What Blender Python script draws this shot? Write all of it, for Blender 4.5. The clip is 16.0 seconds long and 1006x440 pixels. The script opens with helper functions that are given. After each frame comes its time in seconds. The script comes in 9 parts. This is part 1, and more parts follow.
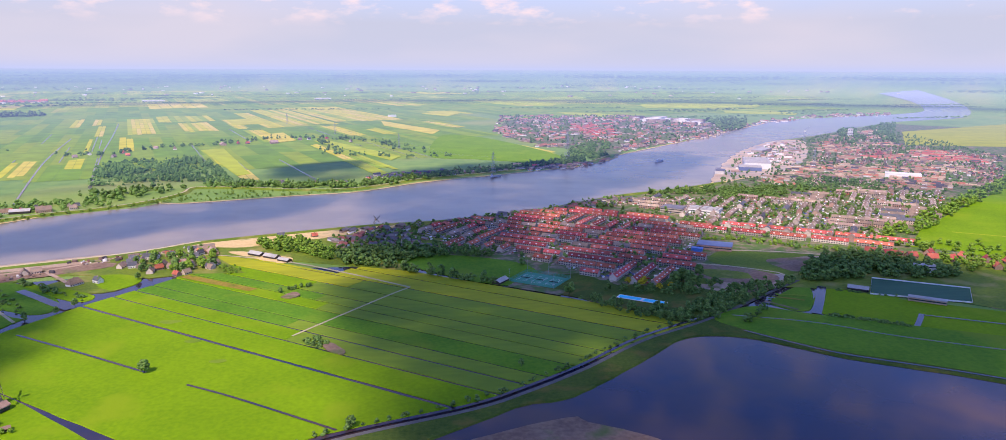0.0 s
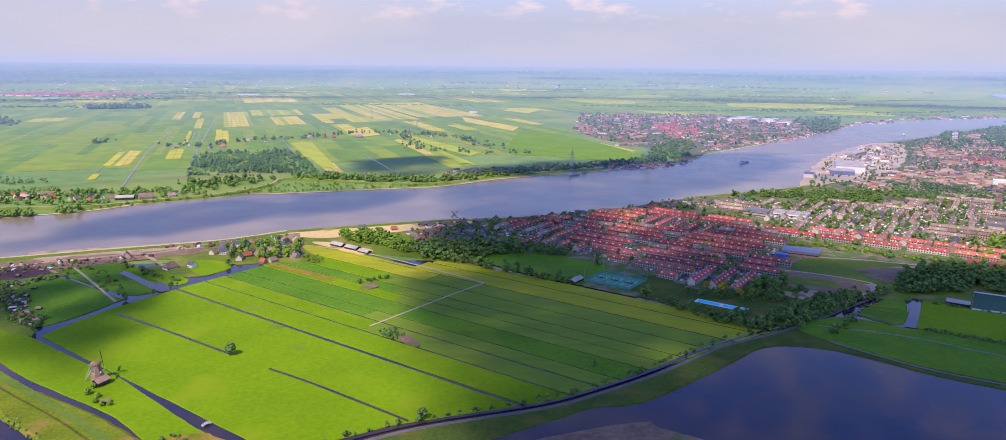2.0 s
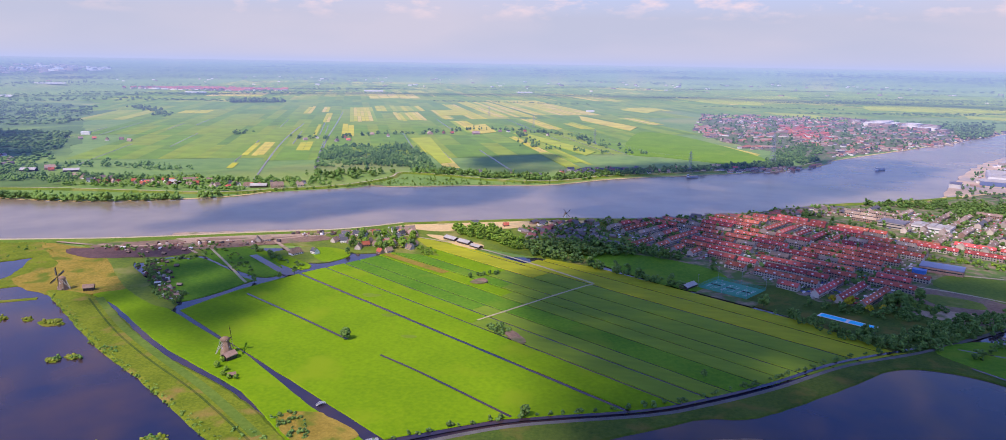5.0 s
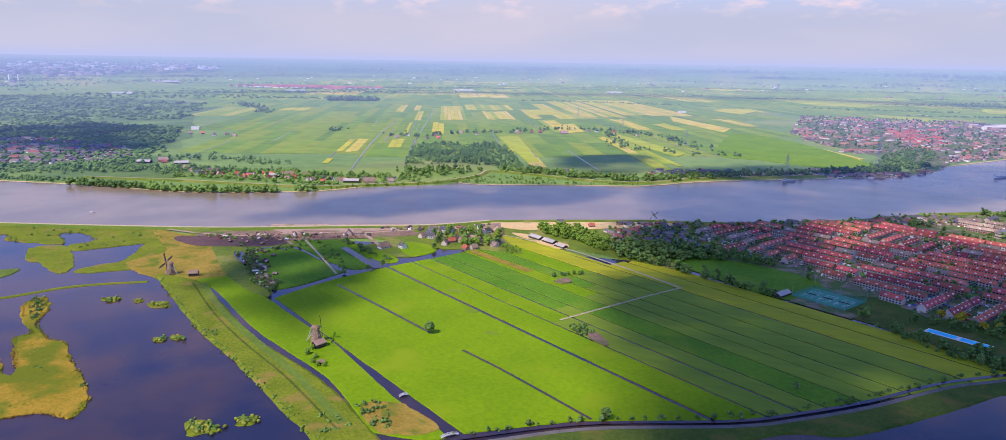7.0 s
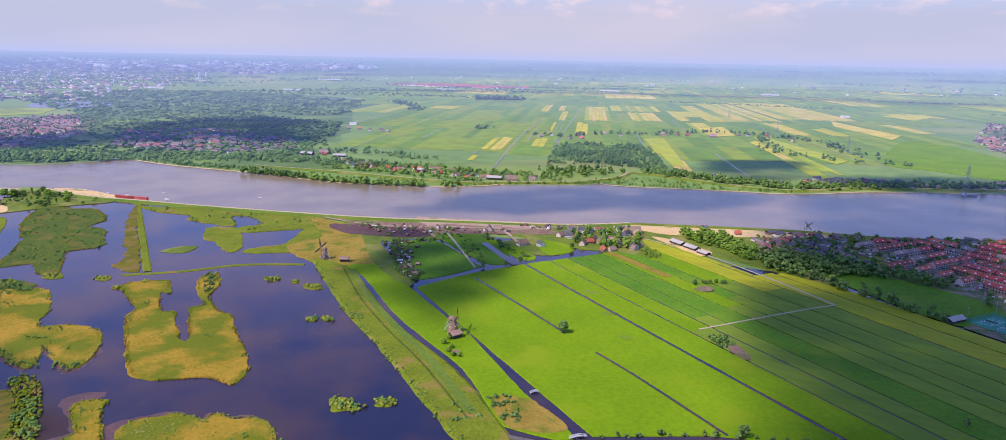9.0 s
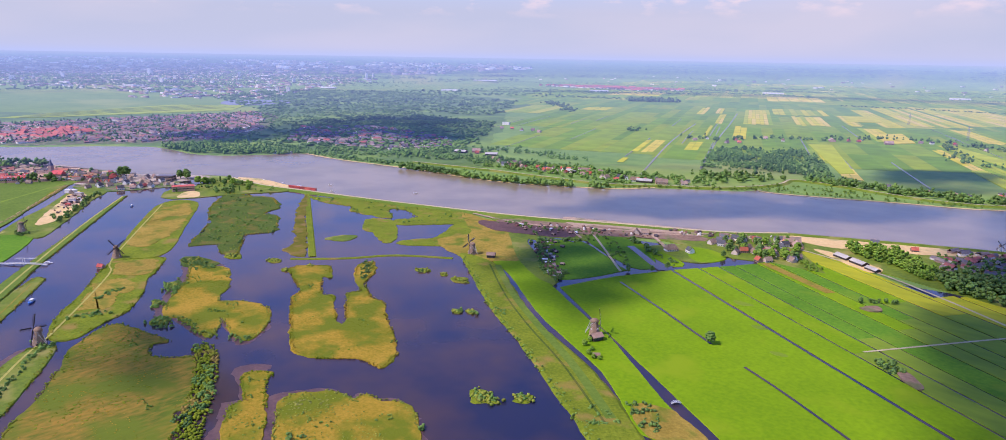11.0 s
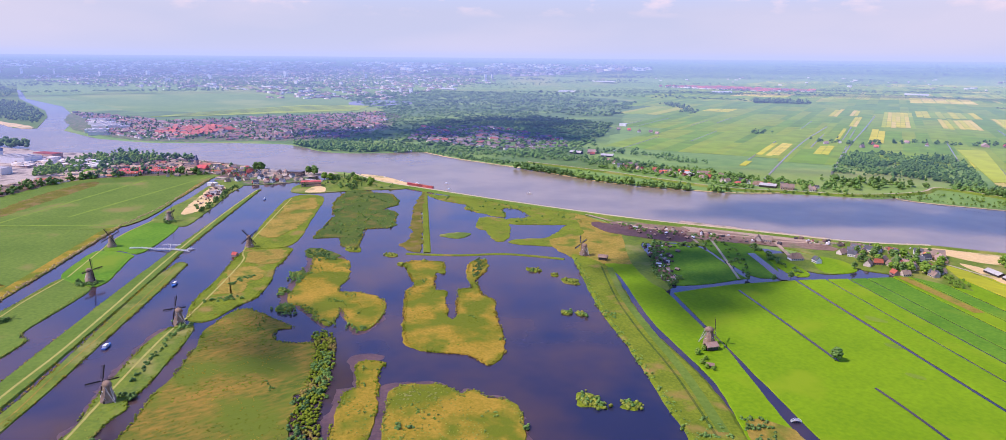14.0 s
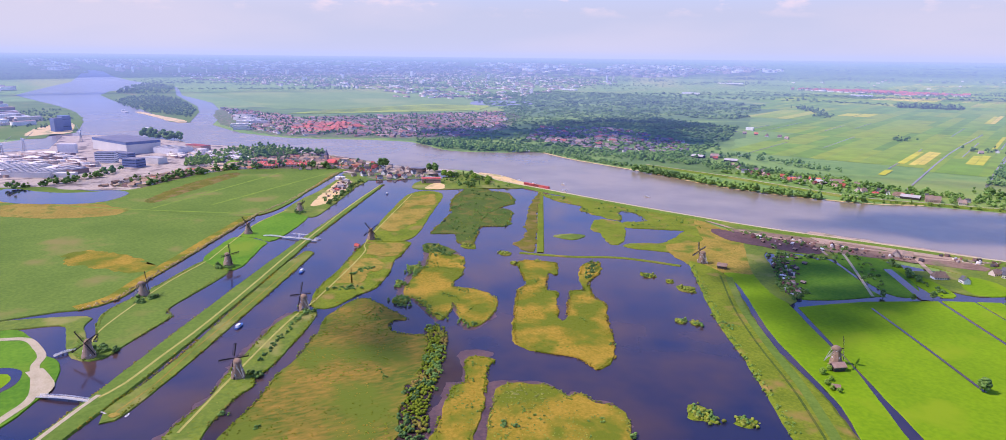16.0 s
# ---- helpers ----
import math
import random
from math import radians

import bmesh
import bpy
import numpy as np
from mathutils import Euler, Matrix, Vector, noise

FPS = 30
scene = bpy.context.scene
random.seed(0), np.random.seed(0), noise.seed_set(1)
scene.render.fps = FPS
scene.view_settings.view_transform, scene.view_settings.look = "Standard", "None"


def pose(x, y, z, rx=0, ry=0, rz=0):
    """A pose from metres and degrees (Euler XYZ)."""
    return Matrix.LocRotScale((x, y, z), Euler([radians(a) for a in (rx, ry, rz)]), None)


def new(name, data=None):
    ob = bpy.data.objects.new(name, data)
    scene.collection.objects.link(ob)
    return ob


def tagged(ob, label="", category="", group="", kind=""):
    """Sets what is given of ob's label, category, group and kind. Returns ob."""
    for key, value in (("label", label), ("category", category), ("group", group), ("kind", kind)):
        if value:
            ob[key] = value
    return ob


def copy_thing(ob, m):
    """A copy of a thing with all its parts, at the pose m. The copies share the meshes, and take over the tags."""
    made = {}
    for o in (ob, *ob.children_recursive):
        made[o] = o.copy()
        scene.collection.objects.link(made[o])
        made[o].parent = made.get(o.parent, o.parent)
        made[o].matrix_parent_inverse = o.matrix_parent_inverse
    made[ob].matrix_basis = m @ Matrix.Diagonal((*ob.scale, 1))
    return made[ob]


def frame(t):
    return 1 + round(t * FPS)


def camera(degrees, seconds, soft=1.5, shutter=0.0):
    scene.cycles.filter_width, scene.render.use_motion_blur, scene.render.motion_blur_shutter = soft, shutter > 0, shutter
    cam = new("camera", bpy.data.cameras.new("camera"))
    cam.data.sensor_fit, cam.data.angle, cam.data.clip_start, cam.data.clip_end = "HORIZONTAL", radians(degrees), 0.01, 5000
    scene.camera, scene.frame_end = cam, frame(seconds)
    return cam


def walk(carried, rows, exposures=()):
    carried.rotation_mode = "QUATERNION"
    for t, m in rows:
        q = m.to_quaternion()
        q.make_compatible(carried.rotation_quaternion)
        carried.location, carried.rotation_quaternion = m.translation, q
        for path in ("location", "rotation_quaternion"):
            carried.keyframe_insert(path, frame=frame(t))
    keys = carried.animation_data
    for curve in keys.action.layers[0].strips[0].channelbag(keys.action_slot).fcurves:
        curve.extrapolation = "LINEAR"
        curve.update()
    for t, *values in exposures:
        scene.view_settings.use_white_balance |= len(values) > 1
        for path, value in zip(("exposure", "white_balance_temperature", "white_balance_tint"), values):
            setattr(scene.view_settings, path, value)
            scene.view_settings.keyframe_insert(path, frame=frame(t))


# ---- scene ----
# ---- camera ----
cam = camera(70.57, 16.0, soft=0.8)
PATH = [
    (0, pose(0.0, 0.0, 230.0, 78.01, -0.23, -3.90)),
    (0.5, pose(0.4, 0.4, 230.2, 77.94, -0.34, -2.60)),
    (1, pose(0.7, 0.8, 230.3, 77.86, -0.42, -1.05)),
    (1.5, pose(1.0, 1.2, 230.4, 77.81, -0.47, 0.77)),
    (2, pose(1.3, 1.6, 230.4, 77.74, -0.55, 2.56)),
    (2.5, pose(1.5, 2.1, 230.3, 77.68, -0.60, 4.01)),
    (3, pose(1.7, 2.5, 230.2, 77.63, -0.70, 6.05)),
    (3.5, pose(1.9, 3.0, 230.1, 77.59, -0.76, 7.91)),
    (6, pose(2.3, 5.8, 228.9, 77.44, -0.93, 14.75)),
    (6.5, pose(2.3, 6.3, 228.5, 77.39, -0.92, 16.65)),
    (7, pose(2.2, 6.9, 228.2, 77.39, -0.90, 18.99)),
    (7.5, pose(2.2, 7.6, 227.8, 77.36, -0.97, 21.84)),
    (8, pose(2.1, 8.2, 227.4, 77.32, -0.97, 24.77)),
    (8.5, pose(2.0, 8.8, 227.0, 77.29, -1.09, 27.76)),
    (9, pose(1.9, 9.4, 226.6, 77.24, -1.06, 30.53)),
    (9.5, pose(1.7, 10.1, 226.2, 77.21, -1.11, 33.45)),
    (10, pose(1.5, 10.7, 225.8, 77.17, -1.07, 36.75)),
    (12.5, pose(0.3, 14.0, 223.9, 77.17, -0.58, 47.62)),
    (13, pose(0.0, 14.7, 223.6, 77.15, -0.46, 48.29)),
    (13.5, pose(-0.3, 15.3, 223.3, 77.14, -0.44, 49.77)),
    (14, pose(-0.6, 16.0, 223.0, 77.15, -0.47, 51.92)),
    (14.5, pose(-1.0, 16.6, 222.7, 77.15, -0.45, 55.01)),
    (15, pose(-1.3, 17.2, 222.5, 77.16, -0.48, 57.97)),
    (15.5, pose(-1.7, 17.9, 222.3, 77.16, -0.50, 60.11)),
    (16, pose(-2.1, 18.5, 222.2, 77.14, -0.58, 61.48)),
]
walk(cam, PATH, [(0.0, 0.19, 7060, 23), (3.0, 0.04, 6930, 23), (9.5, 0.03, 6670, 24), (14.0, 0.17, 6550, 27), (16.0, 0.17, 6560, 27)])

# ---- sky, sun and air ----
SUN = Vector((-0.29, -0.573, 0.766)).normalized()      # towards the sun
world = bpy.data.worlds.new("world")
scene.world = world
world.use_nodes = True
wn, wl = world.node_tree.nodes, world.node_tree.links
wn.clear()
sky = wn.new("ShaderNodeTexSky")
sky.sky_type = 'NISHITA'
sky.sun_disc = False
sky.sun_elevation = math.asin(SUN.z)
sky.sun_rotation = math.atan2(SUN.x, SUN.y)
sky.altitude = 200
sky.air_density, sky.dust_density, sky.ozone_density = 1.1, 0.25, 3.0
wcoord = wn.new("ShaderNodeTexCoord")
wmap = wn.new("ShaderNodeMapping")
wmap.inputs["Scale"].default_value = (11, 11, 30)
wnoise = wn.new("ShaderNodeTexNoise")
wnoise.inputs["Scale"].default_value = 1.6
wnoise.inputs["Detail"].default_value = 5
wnoise.inputs["Roughness"].default_value = 0.55
wramp = wn.new("ShaderNodeValToRGB")
wramp.color_ramp.elements[0].position, wramp.color_ramp.elements[1].position = 0.53, 0.75
wsep = wn.new("ShaderNodeSeparateXYZ")
wheight = wn.new("ShaderNodeMapRange")
wheight.inputs["From Min"].default_value, wheight.inputs["From Max"].default_value = 0.052, 0.082
wmul = wn.new("ShaderNodeMath")
wmul.operation = 'MULTIPLY'
wmix = wn.new("ShaderNodeMixRGB")
wmix.inputs["Color2"].default_value = (8.2, 6.7, 6.7, 1)
wtint = wn.new("ShaderNodeMixRGB")
wtint.blend_type = 'MULTIPLY'
wtint.inputs["Fac"].default_value = 1.0
wtint.inputs["Color2"].default_value = (0.80, 1.16, 2.08, 1)
wbg = wn.new("ShaderNodeBackground")
wbg.inputs["Strength"].default_value = 0.12
wout = wn.new("ShaderNodeOutputWorld")
wl.new(wcoord.outputs["Generated"], wmap.inputs["Vector"])
wl.new(wmap.outputs["Vector"], wnoise.inputs["Vector"])
wl.new(wnoise.outputs["Fac"], wramp.inputs["Fac"])
wl.new(wcoord.outputs["Generated"], wsep.inputs["Vector"])
wl.new(wsep.outputs["Z"], wheight.inputs["Value"])
wl.new(wramp.outputs["Color"], wmul.inputs[0])
wl.new(wheight.outputs["Result"], wmul.inputs[1])
wl.new(wmul.outputs[0], wmix.inputs["Fac"])
wl.new(sky.outputs["Color"], wtint.inputs["Color1"])
wlow = wn.new("ShaderNodeMapRange")                      # the milky haze low in the sky
wlow.inputs["From Min"].default_value, wlow.inputs["From Max"].default_value = 0.27, 0.06
whaze = wn.new("ShaderNodeMixRGB")
whaze.inputs["Color2"].default_value = (4.05, 4.72, 6.10, 1)
wl.new(wsep.outputs["Z"], wlow.inputs["Value"])
wl.new(wlow.outputs["Result"], whaze.inputs["Fac"])
wl.new(wtint.outputs["Color"], whaze.inputs["Color1"])
wveil = wn.new("ShaderNodeTexNoise")                     # broad veils of thin white cloud
wveil.inputs["Scale"].default_value, wveil.inputs["Detail"].default_value = 2.6, 3
wspread = wn.new("ShaderNodeMapping")
wspread.inputs["Scale"].default_value = (1, 1, 4)
wthin = wn.new("ShaderNodeMapRange")
wthin.inputs["From Min"].default_value, wthin.inputs["From Max"].default_value, wthin.inputs["To Max"].default_value = 0.42, 0.66, 0.65
wpale = wn.new("ShaderNodeMixRGB")
wpale.inputs["Color2"].default_value = (5.15, 5.30, 6.25, 1)
wl.new(wcoord.outputs["Generated"], wspread.inputs["Vector"])
wl.new(wspread.outputs["Vector"], wveil.inputs["Vector"])
wl.new(wveil.outputs["Fac"], wthin.inputs["Value"])
wfade = wn.new("ShaderNodeMath")
wfade.operation = 'MULTIPLY'
wl.new(wthin.outputs["Result"], wfade.inputs[0])
wl.new(wlow.outputs["Result"], wfade.inputs[1])
wl.new(wfade.outputs[0], wpale.inputs["Fac"])
wl.new(whaze.outputs["Color"], wpale.inputs["Color1"])
wl.new(wpale.outputs["Color"], wmix.inputs["Color1"])
wl.new(wmix.outputs["Color"], wbg.inputs["Color"])
wl.new(wbg.outputs["Background"], wout.inputs["Surface"])

sun_data = bpy.data.lights.new("sun", 'SUN')
sun_data.energy, sun_data.angle, sun_data.color = 4.15, radians(1.5), (1.0, 0.905, 0.77)
sun = new("sun", sun_data)
sun.matrix_world = SUN.to_track_quat("Z", "Y").to_matrix().to_4x4()


# ---- ground shape ----
EYE_HEIGHT, NEAR_LAND, LAND_END = 226.0, 3600.0, 4850.0


def shrink(r):
    """The land past NEAR_LAND is drawn in towards a rim that lifts to the horizon, to fit the camera's view; returns
    the scale there.
    """
    if r <= NEAR_LAND:
        return 1.0
    span = LAND_END - NEAR_LAND
    return (NEAR_LAND + span * (1 - math.exp(-(r - NEAR_LAND) / span))) / r


def land(x, y, z=0.0):
    s = shrink(math.hypot(x, y))
    return (x * s, y * s, EYE_HEIGHT * (1 - s) + z * s)


def land_array(v):
    r = np.hypot(v[:, 0], v[:, 1])
    span = LAND_END - NEAR_LAND
    s = np.where(r <= NEAR_LAND, 1.0, (NEAR_LAND + span * (1 - np.exp(-np.maximum(r - NEAR_LAND, 0) / span))) / np.maximum(r, 1))
    return np.c_[v[:, 0] * s, v[:, 1] * s, EYE_HEIGHT * (1 - s) + v[:, 2] * s]


# ---- materials ----
def surface(name, low, high, scale=0.05, rough=0.85, fine=None, bump=0.0, contrast=0.25, third=None, third_scale=0.01,
            third_cover=0.6, vary="", metal=0.0, spec=0.3, stretch=None, turn=0.0):
    """Two colours mixed by a coarse and a fine noise, patches of a third colour, a change from piece to piece, and relief."""
    m = bpy.data.materials.new(name)
    m.use_nodes = True
    n, l = m.node_tree.nodes, m.node_tree.links
    bsdf = n["Principled BSDF"]
    bsdf.inputs["Roughness"].default_value = rough
    bsdf.inputs["Metallic"].default_value = metal
    bsdf.inputs["Specular IOR Level"].default_value = spec
    geo = n.new("ShaderNodeNewGeometry")
    place = n.new("ShaderNodeMapping")
    l.new(geo.outputs["Position"], place.inputs["Vector"])
    if stretch:
        place.inputs["Scale"].default_value = stretch
        place.inputs["Rotation"].default_value = (0, 0, turn)
    coarse = n.new("ShaderNodeTexNoise")
    coarse.inputs["Scale"].default_value, coarse.inputs["Detail"].default_value = scale, 4
    small = n.new("ShaderNodeTexNoise")
    small.inputs["Scale"].default_value, small.inputs["Detail"].default_value = fine or scale * 9, 3
    for t in (coarse, small):
        l.new(place.outputs["Vector"], t.inputs["Vector"])
    add = n.new("ShaderNodeMath")
    add.operation = 'ADD'
    l.new(coarse.outputs["Fac"], add.inputs[0])
    l.new(small.outputs["Fac"], add.inputs[1])
    span = n.new("ShaderNodeMapRange")
    span.inputs["From Min"].default_value, span.inputs["From Max"].default_value = 1 - contrast, 1 + contrast
    l.new(add.outputs[0], span.inputs["Value"])
    mix = n.new("ShaderNodeMixRGB")
    mix.inputs["Color1"].default_value, mix.inputs["Color2"].default_value = (*low, 1), (*high, 1)
    l.new(span.outputs["Result"], mix.inputs["Fac"])
    colour = mix.outputs["Color"]
    if third:
        patch = n.new("ShaderNodeTexNoise")
        patch.inputs["Scale"].default_value, patch.inputs["Detail"].default_value = third_scale, 5
        l.new(geo.outputs["Position"], patch.inputs["Vector"])
        edge = n.new("ShaderNodeMapRange")
        edge.inputs["From Min"].default_value, edge.inputs["From Max"].default_value = third_cover - 0.05, third_cover + 0.08
        l.new(patch.outputs["Fac"], edge.inputs["Value"])
        over = n.new("ShaderNodeMixRGB")
        over.inputs["Color2"].default_value = (*third, 1)
        l.new(edge.outputs["Result"], over.inputs["Fac"])
        l.new(colour, over.inputs["Color1"])
        colour = over.outputs["Color"]
    if vary:
        which = n.new("ShaderNodeObjectInfo") if vary == "object" else geo
        shift = n.new("ShaderNodeHueSaturation")
        hue = n.new("ShaderNodeMapRange")
        hue.inputs["To Min"].default_value, hue.inputs["To Max"].default_value = 0.488, 0.512
        val = n.new("ShaderNodeMapRange")
        val.inputs["To Min"].default_value, val.inputs["To Max"].default_value = 0.65, 1.35
        out = which.outputs["Random"] if vary == "object" else which.outputs["Random Per Island"]
        jump = n.new("ShaderNodeMath")
        jump.operation = 'FRACT'
        times = n.new("ShaderNodeMath")
        times.operation = 'MULTIPLY'
        times.inputs[1].default_value = 7.31
        l.new(out, times.inputs[0])
        l.new(times.outputs[0], jump.inputs[0])
        l.new(out, hue.inputs["Value"])
        l.new(jump.outputs[0], val.inputs["Value"])
        l.new(hue.outputs["Result"], shift.inputs["Hue"])
        l.new(val.outputs["Result"], shift.inputs["Value"])
        l.new(colour, shift.inputs["Color"])
        colour = shift.outputs["Color"]
    l.new(colour, bsdf.inputs["Base Color"])
    if bump:
        relief = n.new("ShaderNodeBump")
        relief.inputs["Strength"].default_value, relief.inputs["Distance"].default_value = 0.6, bump
        l.new(small.outputs["Fac"], relief.inputs["Height"])
        l.new(relief.outputs["Normal"], bsdf.inputs["Normal"])
    return m


def choice(name, colours, rough=0.8, vary="island", spec=0.3, scale=0.4):
    """Each loose piece takes one of the colours, with a little grain."""
    m = bpy.data.materials.new(name)
    m.use_nodes = True
    n, l = m.node_tree.nodes, m.node_tree.links
    bsdf = n["Principled BSDF"]
    bsdf.inputs["Roughness"].default_value = rough
    bsdf.inputs["Specular IOR Level"].default_value = spec
    if vary == "object":
        out = n.new("ShaderNodeObjectInfo").outputs["Random"]
    else:
        out = n.new("ShaderNodeNewGeometry").outputs["Random Per Island"]
    ramp = n.new("ShaderNodeValToRGB")
    ramp.color_ramp.interpolation = 'CONSTANT'
    while len(ramp.color_ramp.elements) < len(colours):
        ramp.color_ramp.elements.new(0.5)
    for k, c in enumerate(colours):
        ramp.color_ramp.elements[k].position = k / len(colours)
        ramp.color_ramp.elements[k].color = (*c, 1)
    l.new(out, ramp.inputs["Fac"])
    geo = n.new("ShaderNodeNewGeometry")
    grain = n.new("ShaderNodeTexNoise")
    grain.inputs["Scale"].default_value, grain.inputs["Detail"].default_value = scale, 4
    l.new(geo.outputs["Position"], grain.inputs["Vector"])
    val = n.new("ShaderNodeMapRange")
    val.inputs["To Min"].default_value, val.inputs["To Max"].default_value = 0.6, 1.4
    l.new(grain.outputs["Fac"], val.inputs["Value"])
    shift = n.new("ShaderNodeHueSaturation")
    l.new(val.outputs["Result"], shift.inputs["Value"])
    l.new(ramp.outputs["Color"], shift.inputs["Color"])
    l.new(shift.outputs["Color"], bsdf.inputs["Base Color"])
    return m


def water(name, deep, silt, rough, wave, size, clear=None):
    m = surface(name, deep, silt, scale=0.004, rough=rough, fine=0.013, contrast=0.20, spec=0.5)
    n, l = m.node_tree.nodes, m.node_tree.links
    bsdf = n["Principled BSDF"]
    bsdf.inputs["IOR"].default_value = 1.333
    if clear:                                            # far water painted paler and bluer, sky reflection put into its colour
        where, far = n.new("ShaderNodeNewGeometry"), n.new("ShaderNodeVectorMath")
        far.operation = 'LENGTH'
        far_fade, blend = n.new("ShaderNodeMapRange"), n.new("ShaderNodeMixRGB")
        far_fade.inputs["From Min"].default_value, far_fade.inputs["From Max"].default_value = 2300, 4000
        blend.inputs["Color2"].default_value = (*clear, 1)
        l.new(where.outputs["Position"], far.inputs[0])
        l.new(far.outputs["Value"], far_fade.inputs["Value"])
        l.new(far_fade.outputs["Result"], blend.inputs["Fac"])
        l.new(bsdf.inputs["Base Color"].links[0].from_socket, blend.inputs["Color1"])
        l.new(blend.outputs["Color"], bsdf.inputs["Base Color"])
    ripple = n.new("ShaderNodeTexNoise")
    ripple.inputs["Scale"].default_value, ripple.inputs["Detail"].default_value = size, 3
    geo = n.new("ShaderNodeNewGeometry")
    l.new(geo.outputs["Position"], ripple.inputs["Vector"])
    relief = n.new("ShaderNodeBump")
    relief.inputs["Strength"].default_value, relief.inputs["Distance"].default_value = 0.5, wave
    l.new(ripple.outputs["Fac"], relief.inputs["Height"])
    l.new(relief.outputs["Normal"], bsdf.inputs["Normal"])
    return m


# the river's last colour is pale sky reflection painted on the far water
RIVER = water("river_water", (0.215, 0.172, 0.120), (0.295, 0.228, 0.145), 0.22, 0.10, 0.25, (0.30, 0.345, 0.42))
POOLS = water("still_water", (0.020, 0.022, 0.054), (0.088, 0.049, 0.036), 0.09, 0.02, 0.3)
GRASS = surface("pasture_grass", (0.124, 0.252, 0.003), (0.190, 0.338, 0.004), scale=0.012, fine=0.30, contrast=0.28, spec=0.1,
                third=(0.205, 0.320, 0.008), third_scale=0.018, third_cover=0.60, bump=0.3)
# lush grass, its blue raised a little to paint the tint of shade
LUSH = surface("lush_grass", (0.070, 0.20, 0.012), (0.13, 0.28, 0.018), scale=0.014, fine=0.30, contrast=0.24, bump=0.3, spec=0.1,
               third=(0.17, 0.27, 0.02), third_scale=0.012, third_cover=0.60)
YELLOW = surface("buttercup_hayfield", (0.26, 0.30, 0.006), (0.42, 0.42, 0.010), scale=0.02, fine=0.12, contrast=0.3, bump=0.3,
                 stretch=(0.25, 1, 1), turn=0.567)
OLIVE = surface("olive_hayfield", (0.12, 0.21, 0.010), (0.20, 0.30, 0.015), scale=0.02, fine=0.12, contrast=0.3, bump=0.3,
                stretch=(0.25, 1, 1), turn=0.567)
MEADOWGRASS = surface("meadow_grass", (0.095, 0.170, 0.022), (0.150, 0.232, 0.034), scale=0.012, fine=0.30, contrast=0.24, spec=0.1, bump=0.3,
                      third=(0.23, 0.21, 0.06), third_scale=0.012, third_cover=0.63)
ROUGH = surface("rough_grass", (0.085, 0.15, 0.010), (0.17, 0.235, 0.016), scale=0.035, fine=0.3, contrast=0.28,
                third=(0.26, 0.25, 0.06), third_scale=0.03, third_cover=0.58, bump=0.6)
REEDBED = surface("reedbed", (0.195, 0.175, 0.010), (0.43, 0.270, 0.036), scale=0.028, fine=0.5, contrast=0.30,
                  third=(0.135, 0.170, 0.011), third_scale=0.030, third_cover=0.49, bump=0.9, spec=0.1)
MARSH = surface("green_marsh", (0.085, 0.100, 0.010), (0.185, 0.165, 0.016), scale=0.03, fine=0.45, contrast=0.3,
                third=(0.22, 0.155, 0.05), third_scale=0.05, third_cover=0.54, bump=0.9, spec=0.1)
FEN = surface("dark_fen", (0.045, 0.090, 0.014), (0.10, 0.150, 0.022), scale=0.03, fine=0.45, contrast=0.3, third=(0.15, 0.135, 0.03), third_scale=0.04, third_cover=0.58, bump=0.9, spec=0.1)
FENREED = surface("mixed_fen", (0.080, 0.130, 0.014), (0.315, 0.195, 0.034), scale=0.024, fine=0.32, contrast=0.25, stretch=(1.0, 0.4, 1), turn=0.5, third=(0.120, 0.165, 0.016), third_scale=0.025, third_cover=0.52, bump=0.9, spec=0.1)
REEDGREEN = surface("green_reed", (0.105, 0.16, 0.010), (0.20, 0.25, 0.018), scale=0.035, fine=0.45, contrast=0.26, third=(0.27, 0.20, 0.05), third_scale=0.04, third_cover=0.60, bump=0.9, spec=0.1)
MUD = surface("wet_mud", (0.075, 0.042, 0.044), (0.15, 0.082, 0.068), scale=0.05, fine=0.4, contrast=0.25, rough=0.45)
BANKREED = surface("bank_reed", (0.20, 0.175, 0.020), (0.40, 0.275, 0.055), scale=0.03, fine=0.45, contrast=0.28, third=(0.130, 0.180, 0.016), third_scale=0.035, third_cover=0.57, bump=0.9, spec=0.1)
TAWNY = surface("tawny_reed", (0.22, 0.165, 0.025), (0.38, 0.275, 0.055), scale=0.03, fine=0.45, contrast=0.3, third=(0.15, 0.175, 0.02), third_scale=0.06, third_cover=0.57, bump=0.9, spec=0.1)
WOODFLOOR = surface("woodland_floor", (0.090, 0.175, 0.040), (0.140, 0.235, 0.050), scale=0.01, fine=0.1, contrast=0.3, third=(0.19, 0.30, 0.05), third_scale=0.005, third_cover=0.54)
SOIL = surface("bare_soil", (0.17, 0.10, 0.07), (0.31, 0.21, 0.14), scale=0.03, fine=0.3, contrast=0.3, bump=0.3,
               third=(0.09, 0.14, 0.03), third_scale=0.03, third_cover=0.6)
DARKSOIL = surface("dark_soil", (0.085, 0.045, 0.045), (0.15, 0.085, 0.078), scale=0.05, fine=0.4, contrast=0.3, bump=0.3)
PALESOIL = surface("pale_soil", (0.34, 0.235, 0.165), (0.50, 0.365, 0.26), scale=0.04, fine=0.4, contrast=0.3, third=(0.16, 0.17, 0.06), third_scale=0.04, third_cover=0.60)
SAND = surface("sand", (0.60, 0.42, 0.18), (0.74, 0.55, 0.27), scale=0.03, fine=0.3, contrast=0.3, bump=0.2,
               third=(0.24, 0.24, 0.07), third_scale=0.03, third_cover=0.6)
